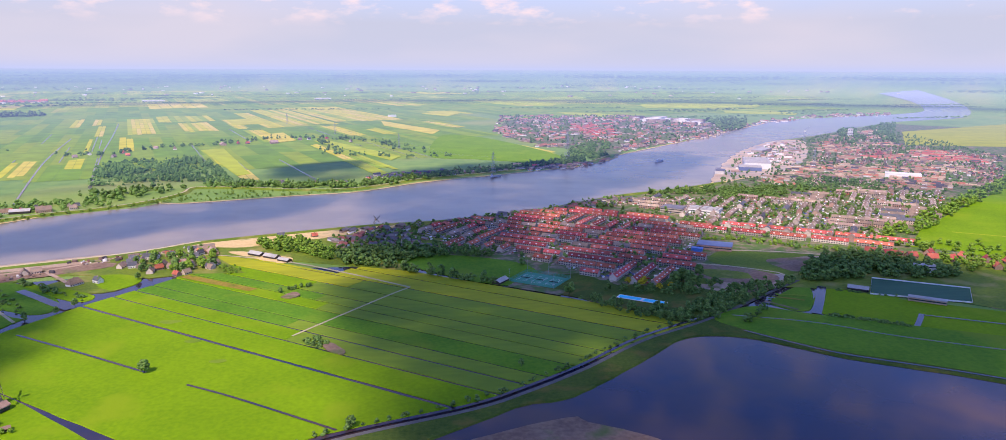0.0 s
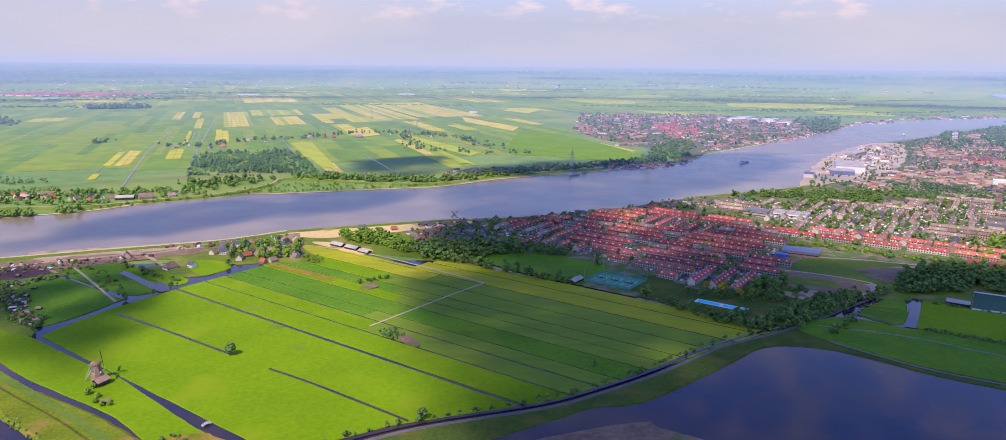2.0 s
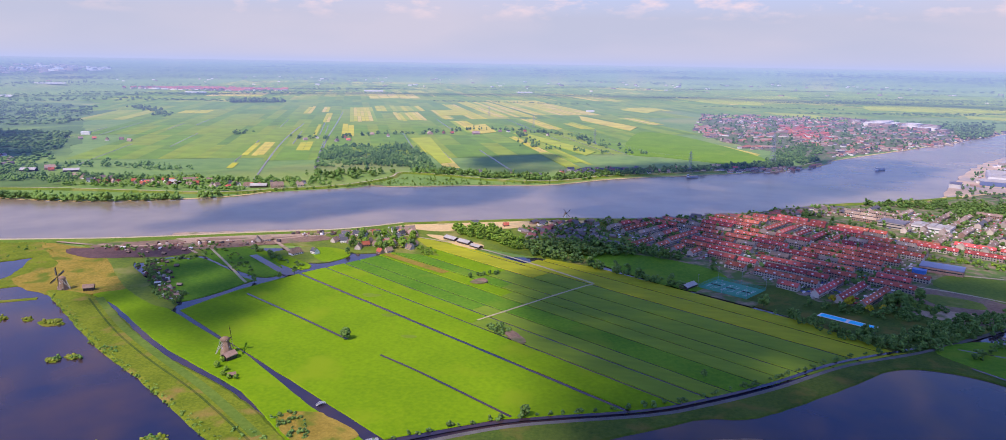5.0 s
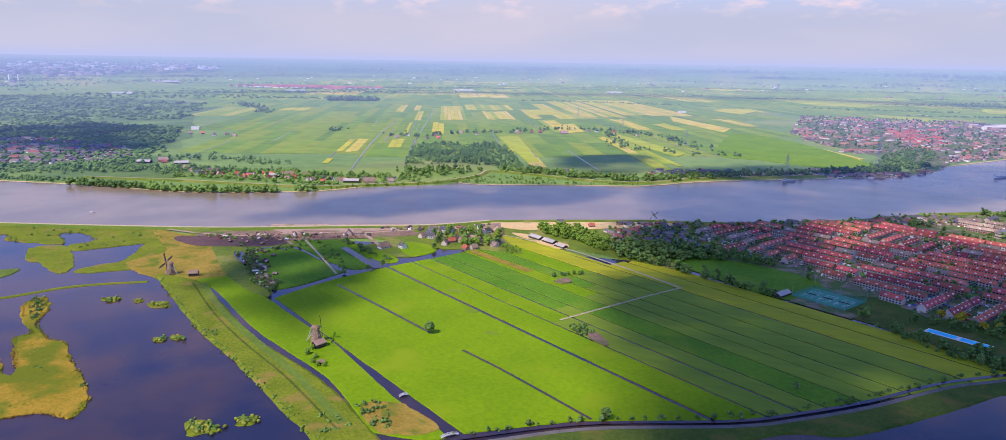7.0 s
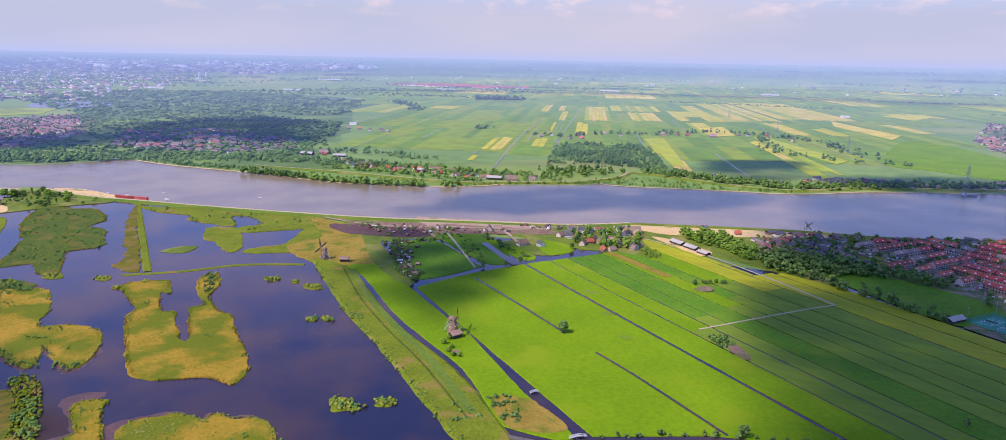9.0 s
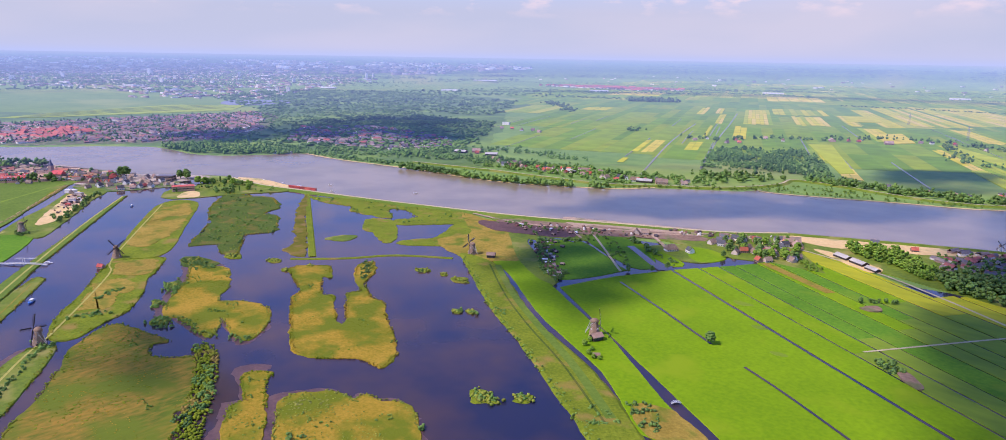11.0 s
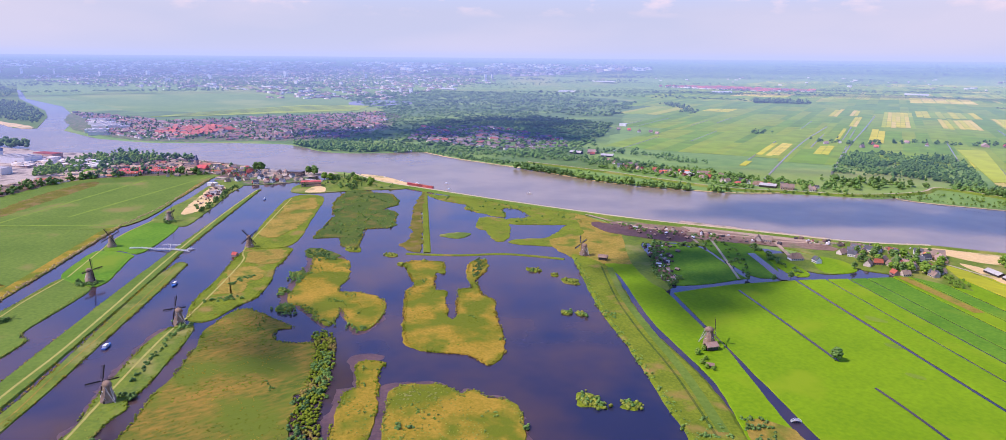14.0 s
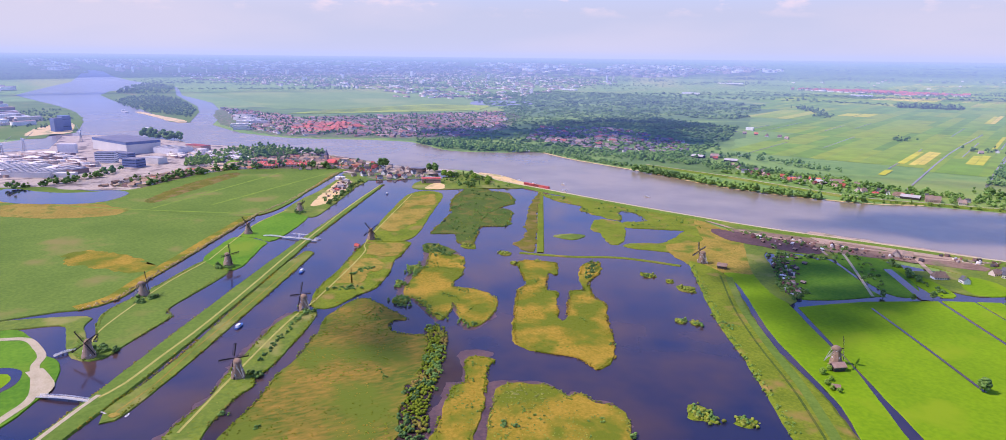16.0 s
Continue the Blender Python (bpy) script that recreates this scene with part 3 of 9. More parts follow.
# ---- the land ----
def disc():
    """The ground: one sheet of rings out to the horizon."""
    span = LAND_END - NEAR_LAND
    radii = list(range(0, 3600, 300)) + [NEAR_LAND - span * math.log(1 - k / 100.0) for k in range(99)] + [9400 * 1.08 ** k for k in range(56)]
    turns = 320
    v, f = [], []
    for r in radii:
        for k in range(turns):
            a = 2 * math.pi * k / turns
            x, y, z = land(r * math.cos(a) + 0.01, r * math.sin(a))
            back = 1 + 0.0022 * (1 - shrink(r))
            v.append((x * back, y * back, z - min(2.0, 14 * (1 - shrink(r)))))
    for i in range(len(radii) - 1):
        for k in range(turns):
            b = (k + 1) % turns
            f.append((i * turns + k, (i + 1) * turns + k, (i + 1) * turns + b, i * turns + b))
    return raw("ground", v, f, COUNTRY)


tagged(disc(), "green polder land, its far rim lifted to fit the camera's view", "ground", kind="structure")

FAR_BANK = [(-2183, 348), (-2015, 440), (-1893, 602), (-1781, 708), (-1581, 730), (-1498, 827), (-1460, 912), (-1314, 915), (-1118, 946),
            (-894, 965), (-707, 1054), (-640, 1135), (-518, 1220), (-513, 1254), (-477, 1247), (-294, 1313), (-179, 1357), (-68, 1464), (92, 1562),
            (317, 1711), (428, 1863), (467, 1947), (845, 2409), (1432, 3162), (1898, 3465), (2396, 3722), (2788, 4089), (3503, 5302), (4450, 7284)]
NEAR_BANK = [(-2012, 178), (-1844, 356), (-1615, 455), (-1410, 520), (-1304, 612), (-1245, 640), (-1027, 664), (-731, 752), (-642, 785), (-528, 840),
             (-409, 898), (-331, 965), (-142, 1045), (-9, 1084), (152, 1170), (300, 1288), (430, 1354), (535, 1431), (607, 1588), (792, 1936),
             (1025, 2250), (1338, 2520), (1620, 2802), (2035, 3155), (2568, 3461), (3172, 4230), (4075, 5671), (5712, 8548)]


def resample(pts, n):
    p = np.array(smooth_line(pts, False, 20, 5.0), float)
    d = np.r_[0, np.cumsum(np.hypot(*np.diff(p, axis=0).T))]
    t = np.linspace(0, d[-1], n)
    return np.c_[np.interp(t, d, p[:, 0]), np.interp(t, d, p[:, 1])]


def strip_between(name, a, b, z, material, cuts=4):
    rows = len(a)
    v, f = [], []
    for i in range(rows):
        for k in range(cuts + 1):
            t = k / cuts
            v.append(land(*(a[i] * (1 - t) + b[i] * t), z))
    for i in range(rows - 1):
        for k in range(cuts):
            q = i * (cuts + 1) + k
            f.append((q, q + 1, q + cuts + 2, q + cuts + 1))
    return raw(name, v, f, material)


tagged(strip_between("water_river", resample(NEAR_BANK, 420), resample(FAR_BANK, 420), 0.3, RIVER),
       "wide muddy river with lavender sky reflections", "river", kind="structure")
WEST_WATER = [(-1972, -217), (-1931, -126), (-2291, -109), (-2288, -27), (-2121, 122), (-1947, 199), (-1829, 345), (-2039, 400), (-2200, 340),
              (-2317, 322), (-2488, 299), (-2925, 392), (-3644, 438), (-4382, 368), (-5396, 429), (-6865, 179), (-8283, 64), (-11077, -48),
              (-11072, -224), (-6669, -241), (-5318, -376), (-4631, -431), (-4049, -288), (-3466, -181), (-2507, -74), (-2386, -127),
              (-2274, -165), (-2217, -210), (-2156, -236)]
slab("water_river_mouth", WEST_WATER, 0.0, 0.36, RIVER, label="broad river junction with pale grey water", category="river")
ISLE = [(-4506, -31), (-4947, 17), (-5187, 103), (-6135, 302), (-6100, 458), (-4390, 339), (-3397, 346), (-3056, 318), (-2600, 241), (-2653, 187),
        (-3235, 131), (-3941, 29)]
slab("ground_isle", ISLE, 0.3, 1.5, MEADOWGRASS, label="wooded green island in the river", category="island")

BASIN = [(-1500, -700), (1300, -700), (1300, 100), (650, 560), (480, 620), (360, 735), (250, 640), (110, 720), (-60, 830), (-330, 800), (-420, 790),
         (-530, 760), (-560, 700), (-731, 728), (-1027, 642), (-1235, 615), (-1400, 430), (-1500, 200)]
slab("water_polder", BASIN, 0.0, 0.3, POOLS, label="dark still water of lakes, canals and ditches", category="water")

WATER = 0.3
LAID = [0]


def isle(name, pts, material, label, category, top=0.9, rough=1.5, step=7, seed=0, curve=True, lip=0.6):
    line = smooth_line(pts, True, step, rough, seed) if curve else pts
    LAID[0] += 1
    top += 0.004 * (LAID[0] % 40)
    return slab(name, line, WATER - 0.05 - 0.001 * LAID[0], top, material, label=label, category=category, lip=lip)


# the long strip fields between the ditches: a runs along the ditches, n across them
ALONG, ACROSS = Vector((0.839, -0.545)), Vector((0.545, 0.839))


def field_place(a, n):
    p = ALONG * a + ACROSS * n
    return (p.x, p.y)


START = [(234, -655), (299, -678), (384, -689), (453, -690), (487, -692), (530, -716), (565, -733), (590, -760), (625, -735)]
END = [(234, -331), (313, -296), (384, -239), (426, -219), (488, -197), (567, -172), (649, -136)]
START_N, START_A = [q[0] for q in START], [q[1] for q in START]
END_N, END_A = [q[0] for q in END], [q[1] for q in END]


def field_strip(n0, n1, material, label, a0=None, a1=None):
    n0, n1 = n0 + 0.55, n1 - 0.55
    lefts = [(a0 if a0 is not None else float(np.interp(n, START_N, START_A)) + 5, n) for n in np.linspace(n0, n1, 5)]
    rights = [(a1 if a1 is not None else float(np.interp(n, END_N, END_A)) - 5, n) for n in np.linspace(n1, n0, 5)]
    top = [(a, n1) for a in np.linspace(lefts[-1][0], rights[0][0], 40)[1:-1]]
    low = [(a, n0) for a in np.linspace(rights[-1][0], lefts[0][0], 40)[1:-1]]
    pts = [field_place(a, n + 0.45 * noise.noise((a * 0.05, n, 2.0))) for a, n in lefts + top + rights + low]
    isle("ground_field", pts, material, label, "field", curve=False, lip=0.4)


field_strip(239, 378.5, GRASS, "wide bright green pasture with a lone tree")
field_strip(382, 412.5, GRASS, "bright green strip field between two ditches")
# strips split near the cloud edge: lit end coloured brighter, shaded end olive
field_strip(414.5, 437, GRASS, "grazed green strip field", a1=-445)
field_strip(414.5, 437, OLIVE, "pale olive hay strip", a0=-444.5)
field_strip(439, 457.5, LUSH, "narrow lush green strip field", a1=-470)
field_strip(439, 457.5, OLIVE, "olive grazing strip beside the lush field", a0=-469.5)
field_strip(459, 486.5, LUSH, "dark lush green grass strip")
field_strip(488, 507, GRASS, "fresh green strip field beside a ploughed band", a1=-480)
field_strip(488, 507, OLIVE, "olive hay strip next to the dark grass", a0=-479.5)
field_strip(508.5, 526.5, LUSH, "lush strip by the tilled band", a1=-500)
field_strip(508.5, 526.5, OLIVE, "narrow olive hay strip", a0=-499.5)
field_strip(528.5, 556, OLIVE, "olive green hay strip", a0=-540)
field_strip(528.5, 556, GRASS, "light green grass strip by the orchard", a1=-541)
field_strip(558, 584.5, OLIVE, "yellowish olive hay strip along the path", a0=-500)
field_strip(558, 584.5, YELLOW, "buttercup yellow hayfield", a1=-501)
field_strip(587, 616, YELLOW, "yellow hay strip beside the ditch", a0=-545)
field_strip(587, 592, YELLOW, "narrow yellow verge of the path", a1=-546)
field_strip(618.5, 641, YELLOW, "yellow hay strip at the edge of the town park", a0=-540)

ribbon("ground_crops", [(-305, 791), (-213, 734)], 11, 1.14, SAND).data.materials[0] = TAWNY
tagged(bpy.data.objects["ground_crops"], "narrow tilled brown strip in the grass", "field", kind="structure")
M1 = [(-527, 576), (-518, 606), (-423, 552.5), (-341, 501.5), (-311, 485.5), (-212, 410.5), (-158, 374), (-202, 364.5), (-224, 382.5), (-271, 421), (-320, 448),
      (-386, 485), (-484, 554)]
isle("ground_meadow", M1, GRASS, "narrow green meadow beside the polder windmill", "meadow", rough=0.6, step=9)
DIKE = [(-575, 575), (-527, 571), (-463, 530), (-396, 481), (-340, 448), (-292, 424), (-243, 393), (-201, 360), (-190, 345), (-215, 335), (-244, 354), (-267, 367),
        (-294, 386), (-353, 423), (-419, 462), (-481, 505), (-560, 562)]
isle("ground_dike", DIKE, REEDGREEN, "rough grassy dike along the lagoon", "dike", top=1.6, rough=1.6, lip=3)
ribbon("ground_dike_track", [(-520, 562), (-440, 499), (-370, 452), (-300, 410), (-225, 358)], 1.8, 1.9, FEN)
tagged(ribbon("ground_dike_verge", [(-512, 566), (-436, 506), (-365, 459), (-297, 417), (-226, 366)], 7, 1.86, MEADOWGRASS), "smooth green verge beside the dike track", "verge", kind="structure")
tagged(bpy.data.objects["ground_dike_track"], "dark worn track on the dike", "track", kind="structure")
WETN = [(-735, 728), (-700, 728), (-652, 720), (-610, 690), (-513, 614), (-528, 578), (-565, 566), (-600, 572), (-646, 601), (-640, 650), (-690, 690)]
isle("ground_reedland", WETN, BANKREED, "rough rough reed land by the mill", "reedland", rough=3, seed=4)
ALLOT = [(-665, 722), (-519, 778), (-470, 800), (-500, 742), (-515, 726), (-548, 690), (-560, 672), (-430, 570), (-445, 560), (-520, 608), (-610, 690)]
isle("ground_allotments", ALLOT, ROUGH, "rough grassy allotments with sheds", "gardens", rough=1)
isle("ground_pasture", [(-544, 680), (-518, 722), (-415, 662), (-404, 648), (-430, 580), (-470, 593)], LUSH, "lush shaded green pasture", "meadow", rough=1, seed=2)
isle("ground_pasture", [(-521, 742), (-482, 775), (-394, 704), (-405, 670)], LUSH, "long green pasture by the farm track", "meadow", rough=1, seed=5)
isle("ground_pasture", [(-468, 768), (-417, 752), (-368, 722), (-384, 708)], GRASS, "small green paddock between ditches", "meadow", rough=1, seed=6)
isle("ground_pasture", [(-400, 796), (-372, 800), (-345, 776), (-358, 742), (-385, 760)], GRASS, "small paddock beside the farm", "meadow", rough=1, seed=7)
VILLAGE = [(-470, 800), (-400, 800), (-340, 785), (-300, 800), (-240, 800), (-300, 880), (-180, 845), (-60, 800), (-20, 860), (-9, 1084), (-142, 1045),
           (-331, 965), (-409, 898), (-528, 838), (-600, 800), (-640, 785), (-700, 742), (-660, 724)]
slab("ground_bank", VILLAGE, 0.0, 1.0, ROUGH, label="grassy village land behind the river dike", category="ground")
slab("ground_sandbank", smooth_line([(-365, 940), (-326, 960), (-252, 1000), (-150, 1036), (-60, 1060), (-100, 1020), (-209, 953), (-262, 925), (-298, 920)], True, 10, 3), 0.9, 1.3, SAND,
     label="bare yellow sand along the river bank", category="sand")
slab("ground_sandbank", smooth_line([(-288, 898), (-255, 894), (-200, 862), (-207, 840), (-253, 869)], True, 10, 2), 0.9, 1.3, SAND, label="sandy farm yard", category="yard")
slab("ground_site", smooth_line([(-668, 742), (-600, 778), (-530, 815), (-470, 838), (-425, 855), (-400, 838), (-470, 790), (-530, 752), (-590, 722), (-650, 722)], True, 12, 4), 0.95, 1.25, SOIL,
     label="brown earth works along the dike", category="ground")
slab("ground_site_dark", smooth_line([(-683, 709), (-626, 737), (-550, 757), (-535, 723), (-592, 695), (-635, 686)], True, 4, 3), 0.9, 1.3, DARKSOIL, label="dark purple-brown ploughed soil behind the dike", category="ground")
slab("ground_site_pale", smooth_line([(-610, 815), (-520, 852), (-433, 890), (-420, 867), (-493, 823), (-544, 808), (-567, 778)], True, 6, 5), 0.9, 1.34, PALESOIL, label="pale bare earth works along the river dike", category="ground")
for pts, w in (([(-722, 738), (-665, 737), (-606, 748), (-567, 773), (-551, 786), (-524, 796), (-505, 811), (-477, 821), (-452, 801), (-421, 771)], 5), ([(-474, 815), (-445, 841), (-416, 860)], 6), ([(-551, 770), (-545, 752), (-522, 734)], 3.5)):
    tagged(ribbon("path_site", pts, w, 1.42, PALESOIL), "pale dirt track through the earth works", "path", kind="structure")
for pts, w in (([(-552, 691), (-538, 709), (-513, 711)], 5), ([(-518, 657), (-497, 637), (-486, 636)], 4), ([(-455, 745), (-423, 720), (-393, 696), (-373, 682)], 9)):
    tagged(ribbon("water_site_ditch", pts, w, 1.2, POOLS, step=5), "short wide ditch between the allotments", "water", kind="structure")
slab("ground_farmyard", smooth_line([(-440, 752), (-415, 795), (-372, 802), (-352, 748), (-388, 732)], True, 8, 1.5), 0.0, 0.97, ROUGH, label="grassy farmyard between ditches", category="ground")
ribbon("path_polder", [(-377, 893), (-290, 880), (-199, 843), (-120, 790), (-49, 735)], 3.2, 1.15, PATHWAY)
ribbon("path_polder", [(-49, 735), (-75, 700), (-143, 598)], 2.4, 1.15, PATHWAY)
ribbon("path_polder", [(-560, 795), (-500, 740), (-404, 646)], 3.0, 1.15, PATHWAY)
for ob in [o for o in bpy.data.objects if o.name.startswith("path_polder")]:
    tagged(ob, "pale gravel farm track through the fields", "path", kind="structure")

# road, verge and lake on the near right
ROAD = [(-200, 352), (-150, 366), (-78, 414), (11, 451), (50, 475), (102, 515), (162, 570), (237, 619), (340, 704), (381, 737)]
VERGE = ROAD[:8] + [(262, 600), (311, 564), (409, 518), (500, 462), (480, 430), (387, 486), (320, 522), (287, 549), (248, 575), (201, 575), (148, 526), (83, 468),
                    (46, 457), (10, 432), (-60, 388), (-170, 335)]
# dark fen colour put on the verge in place of missing cloud shade
isle("ground_verge", VERGE, FEN, "grassy embankment round the lake", "embankment", top=1.2, rough=0.8, lip=1.5)
ribbon("road_dike", ROAD, 4.0, 1.4, LANE, [(-1, -0.5), (-0.95, 0), (0.95, 0), (1, -0.5)])
left_of_road = [(x - 4.2, y + 5.6) for x, y in ROAD[1:8]]
tagged(ribbon("water_road_ditch", left_of_road, 3.4, 1.36, POOLS), "dark ditch along the dike road", "water", kind="structure")
tagged(bpy.data.objects["road_dike"], "narrow asphalt road on the embankment", "road", kind="structure")
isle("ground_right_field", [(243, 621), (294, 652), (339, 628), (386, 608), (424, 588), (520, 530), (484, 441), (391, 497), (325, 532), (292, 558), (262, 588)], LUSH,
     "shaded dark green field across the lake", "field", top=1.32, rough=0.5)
tagged(ribbon("water_lake_ditch", [(258, 588), (290, 555), (322, 528), (389, 492), (482, 437)], 2.4, 1.5, POOLS), "narrow ditch along the lake bank", "water", kind="structure")
tagged(ribbon("water_lake_ditch", [(263, 628), (332, 604), (387, 567), (460, 530), (510, 505)], 1.8, 1.5, POOLS), "narrow ditch through the shaded field", "water", kind="structure")
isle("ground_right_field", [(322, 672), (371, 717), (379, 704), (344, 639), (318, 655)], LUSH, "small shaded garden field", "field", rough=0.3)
isle("ground_right_field", [(352, 632), (397, 704), (454, 667), (560, 600), (520, 540), (424, 592)], GRASS, "mown green sports field", "field", rough=0.3)
TOWN_LAND = [(-20, 860), (-60, 830), (110, 715), (127, 690), (211, 603), (245, 621), (345, 718), (395, 708), (470, 690), (560, 610), (700, 560), (1300, 100), (2600, 900),
             (2600, 2300), (1900, 3040), (1620, 2790), (1338, 2510), (1025, 2240), (792, 1926), (607, 1578), (535, 1421), (430, 1344), (300, 1278), (152, 1160), (-9, 1074)]
slab("ground_town", TOWN_LAND, 0.0, 0.9, TOWNFLOOR, label="streets and gardens of the river town", category="ground")
slab("ground_sports", [(250, 622), (345, 716), (395, 706), (470, 688), (560, 612), (700, 562), (760, 700), (655, 818), (560, 858), (480, 845), (420, 802), (349, 746), (304, 719), (262, 700)], 0.5, 1.02, ROUGH, label="rough grass round the sports fields", category="ground")
slab("ground_court_green", [(58, 737), (128, 690), (211, 608), (245, 624), (340, 716), (302, 721), (262, 790), (225, 726), (175, 732), (140, 778), (96, 772)], 0.5, 1.0, FEN, label="rough green round the courts and pool", category="ground")
slab("ground_park", smooth_line([(-15, 868), (74, 830), (95, 770), (60, 735), (0, 770), (-70, 840)], True, 10, 2), 0.8, 1.1, LUSH, label="green park lawn beside the houses", category="lawn")
slab("ground_plot", smooth_line([(248, 729), (288, 805), (321, 790), (362, 763), (370, 745), (343, 710), (299, 698), (264, 713)], True, 10, 1.5), 0.8, 1.1, PALESOIL, label="cleared brown building plot with grass", category="ground")
slab("ground_plot_grass", smooth_line([(266, 748), (289, 791), (311, 785), (344, 763), (315, 742), (272, 728)], True, 6, 4), 0.9, 1.16, MEADOWGRASS, label="green weeds on the cleared plot", category="ground")
slab("ground_plot", smooth_line([(310, 824), (342, 867), (405, 859), (470, 838), (472, 820), (420, 788), (375, 757), (336, 790)], True, 12, 1), 0.8, 1.1, MEADOWGRASS, label="empty grass plot at the edge of town", category="ground")
slab("ground_plot", smooth_line([(392, 782), (425, 830), (470, 833), (470, 820), (420, 790)], True, 6, 5), 0.9, 1.15, PALESOIL, label="bare brown end of the grass plot", category="ground")
slab("ground_plot_sand", smooth_line([(350, 738), (364, 763), (375, 755), (362, 733)], True, 5, 0.6), 0.9, 1.2, PALEGROUND, label="pale concrete slab beside the plot", category="ground")
slab("ground_plot", smooth_line([(283, 797), (318, 803), (365, 760), (345, 728), (300, 732), (274, 760)], True, 6, 1), 0.9, 1.22, SOIL, label="bare brown building plot", category="plot")
slab("ground_plot_turf", smooth_line([(287, 786), (331, 772), (329, 747), (288, 754)], True, 6, 2), 0.9, 1.32, ROUGH, label="rough grass on the brown plot", category="plot")
slab("ground_plot", smooth_line([(385, 826), (455, 824), (425, 778), (390, 776)], True, 6, 3), 0.9, 1.22, SOIL, label="worn brown end of the empty plot", category="plot")
ribbon("path_plot", [(290, 812), (330, 796), (372, 768), (378, 750)], 3.5, 1.3, PATHWAY)
ribbon("path_plot", [(345, 872), (405, 864), (474, 842), (530, 835)], 4, 1.3, PATHWAY)
for ob in [o for o in bpy.data.objects if o.name.startswith("path_plot")]:
    tagged(ob, "sandy track past the empty plots", "path", kind="structure")
slab("ground_east_field", [(690, 985), (840, 1115), (1130, 1358), (1500, 1300), (1100, 700), (687, 780), (655, 850), (605, 880)], 0.85, 1.15, GRASS, label="bright green field east of town", category="field")
slab("ground_east_field", [(1712, 2626), (2431, 2997), (2600, 2300), (1703, 2085), (1419, 2149)], 0.85, 1.15, YELLOW, label="yellow-green field beyond the town", category="field")
ribbon("path_field_line", [(720, 960), (1000, 800)], 4, 1.2, YELLOW)
tagged(bpy.data.objects["path_field_line"], "paler mown line across the field", "path", kind="structure")
slab("ground_quay", smooth_line([(590, 1559), (804, 1962), (1060, 2290), (1148, 2276), (957, 1867), (800, 1640), (742, 1570), (620, 1474), (540, 1420)], True, 25, 9), 0.85, 1.2, QUAYSAND,
     label="sandy industrial river quay", category="quay")

# wetlands
MEADOW = [(-706, -41), (-703, -23), (-719, 5), (-770, 33), (-846, 77), (-1035, 185), (-1129, 257), (-1355, 394), (-1400, 410), (-1473, 199), (-1327, 30), (-1369, -59),
          (-1437, -160), (-1500, -700), (-720, -700)]
isle("ground_west_meadow", MEADOW, MEADOWGRASS, "wide green meadow west of the canals", "meadow", rough=1.2, step=14)
REED_EDGE = MEADOW[:8]
ribbon("ground_reed_edge", [(x - 6, y - 5) for x, y in REED_EDGE[1:]], 15, 1.14, REEDBED)
tagged(bpy.data.objects["ground_reed_edge"], "band of dry brown reed along the canal", "reed", kind="structure")
slab("ground_dry_patch", smooth_line([(-911, -45), (-918, -20), (-880, 18), (-825, 41), (-805, 20), (-850, -20), (-880, -40)], True, 3, 9), 0.85, 1.13, REEDBED, label="dry tan patch in the meadow", category="ground")
slab("ground_dry_patch", smooth_line([(-1288, -145), (-1240, -30), (-1157, 31), (-1038, 186), (-1050, 190), (-1170, 50), (-1215, -5), (-1290, -60), (-1330, -140)], True, 10, 3), 0.85, 1.13, REEDBED,
     label="tawny reed strip by the pond", category="reed")
slab("water_pond", smooth_line([(-1420, -152), (-1345, -74), (-1312, 25), (-1240, 5), (-1232, -53), (-1300, -145)], True, 10, 4), 0.85, 1.17, POOLS, label="shallow grey pond by the factory", category="water")
S12 = [(-614, -10), (-663, -10), (-692, -2), (-745, 39), (-819, 91), (-766, 108), (-671, 44), (-650, 46), (-605, 14), (-577, -6), (-582, -21), (-602, -26), (-631, -22)]
S3 = [(-831, 92), (-872, 110), (-915, 139), (-876, 166), (-849, 156), (-781, 125), (-773, 109), (-799, 95)]
S4 = [(-923, 145), (-982, 175), (-1054, 234), (-1020, 238), (-986, 244), (-880, 179), (-902, 161)]
S5 = [(-1044, 223), (-1123, 268), (-1180, 309), (-1323, 400), (-1259, 420), (-1187, 374), (-1066, 304), (-989, 254), (-1020, 238)]
isle("ground_mill_bank", [(-677, -80), (-669, -38), (-648, -32), (-613, -31), (-589, -26), (-579, -19), (-583, -12), (-620, -17), (-657, -20), (-682, -19), (-700, -82)], ROUGH, "grassy spit with a path", "bank", rough=0.8)
for k, pts in enumerate((S12, S3, S4, S5)):
    isle("ground_mill_bank", pts, (MEADOWGRASS, LUSH, LUSH, ROUGH)[k], "grassy canal island with windmills", "bank", rough=0.9, step=6, seed=k)
DIKE_A = [(-506, -15), (-624, 56), (-832, 185), (-1186, 418), (-1194, 428), (-866, 222), (-794, 181), (-577, 52), (-497, 1), (-440, -38), (-400, -70), (-420, -80), (-460, -45)]
DIKE_B = [(-485, -5), (-549, 41), (-753, 159), (-812, 202), (-800, 206), (-744, 174), (-537, 48), (-469, 1)]
isle("ground_canal_dike", DIKE_A, MEADOWGRASS, "long green canal dike with a path", "dike", top=1.4, rough=0.5, lip=1.2)
isle("ground_canal_strip", DIKE_B, ROUGH, "narrow reedy strip between two canals", "bank", rough=0.7)
C1 = [(-400, 10), (-442, 32), (-473, 56), (-512, 75), (-583, 117), (-611, 143), (-602, 159), (-560, 137), (-504, 101), (-493, 88), (-480, 85), (-465, 70), (-440, 54), (-400, 32)]
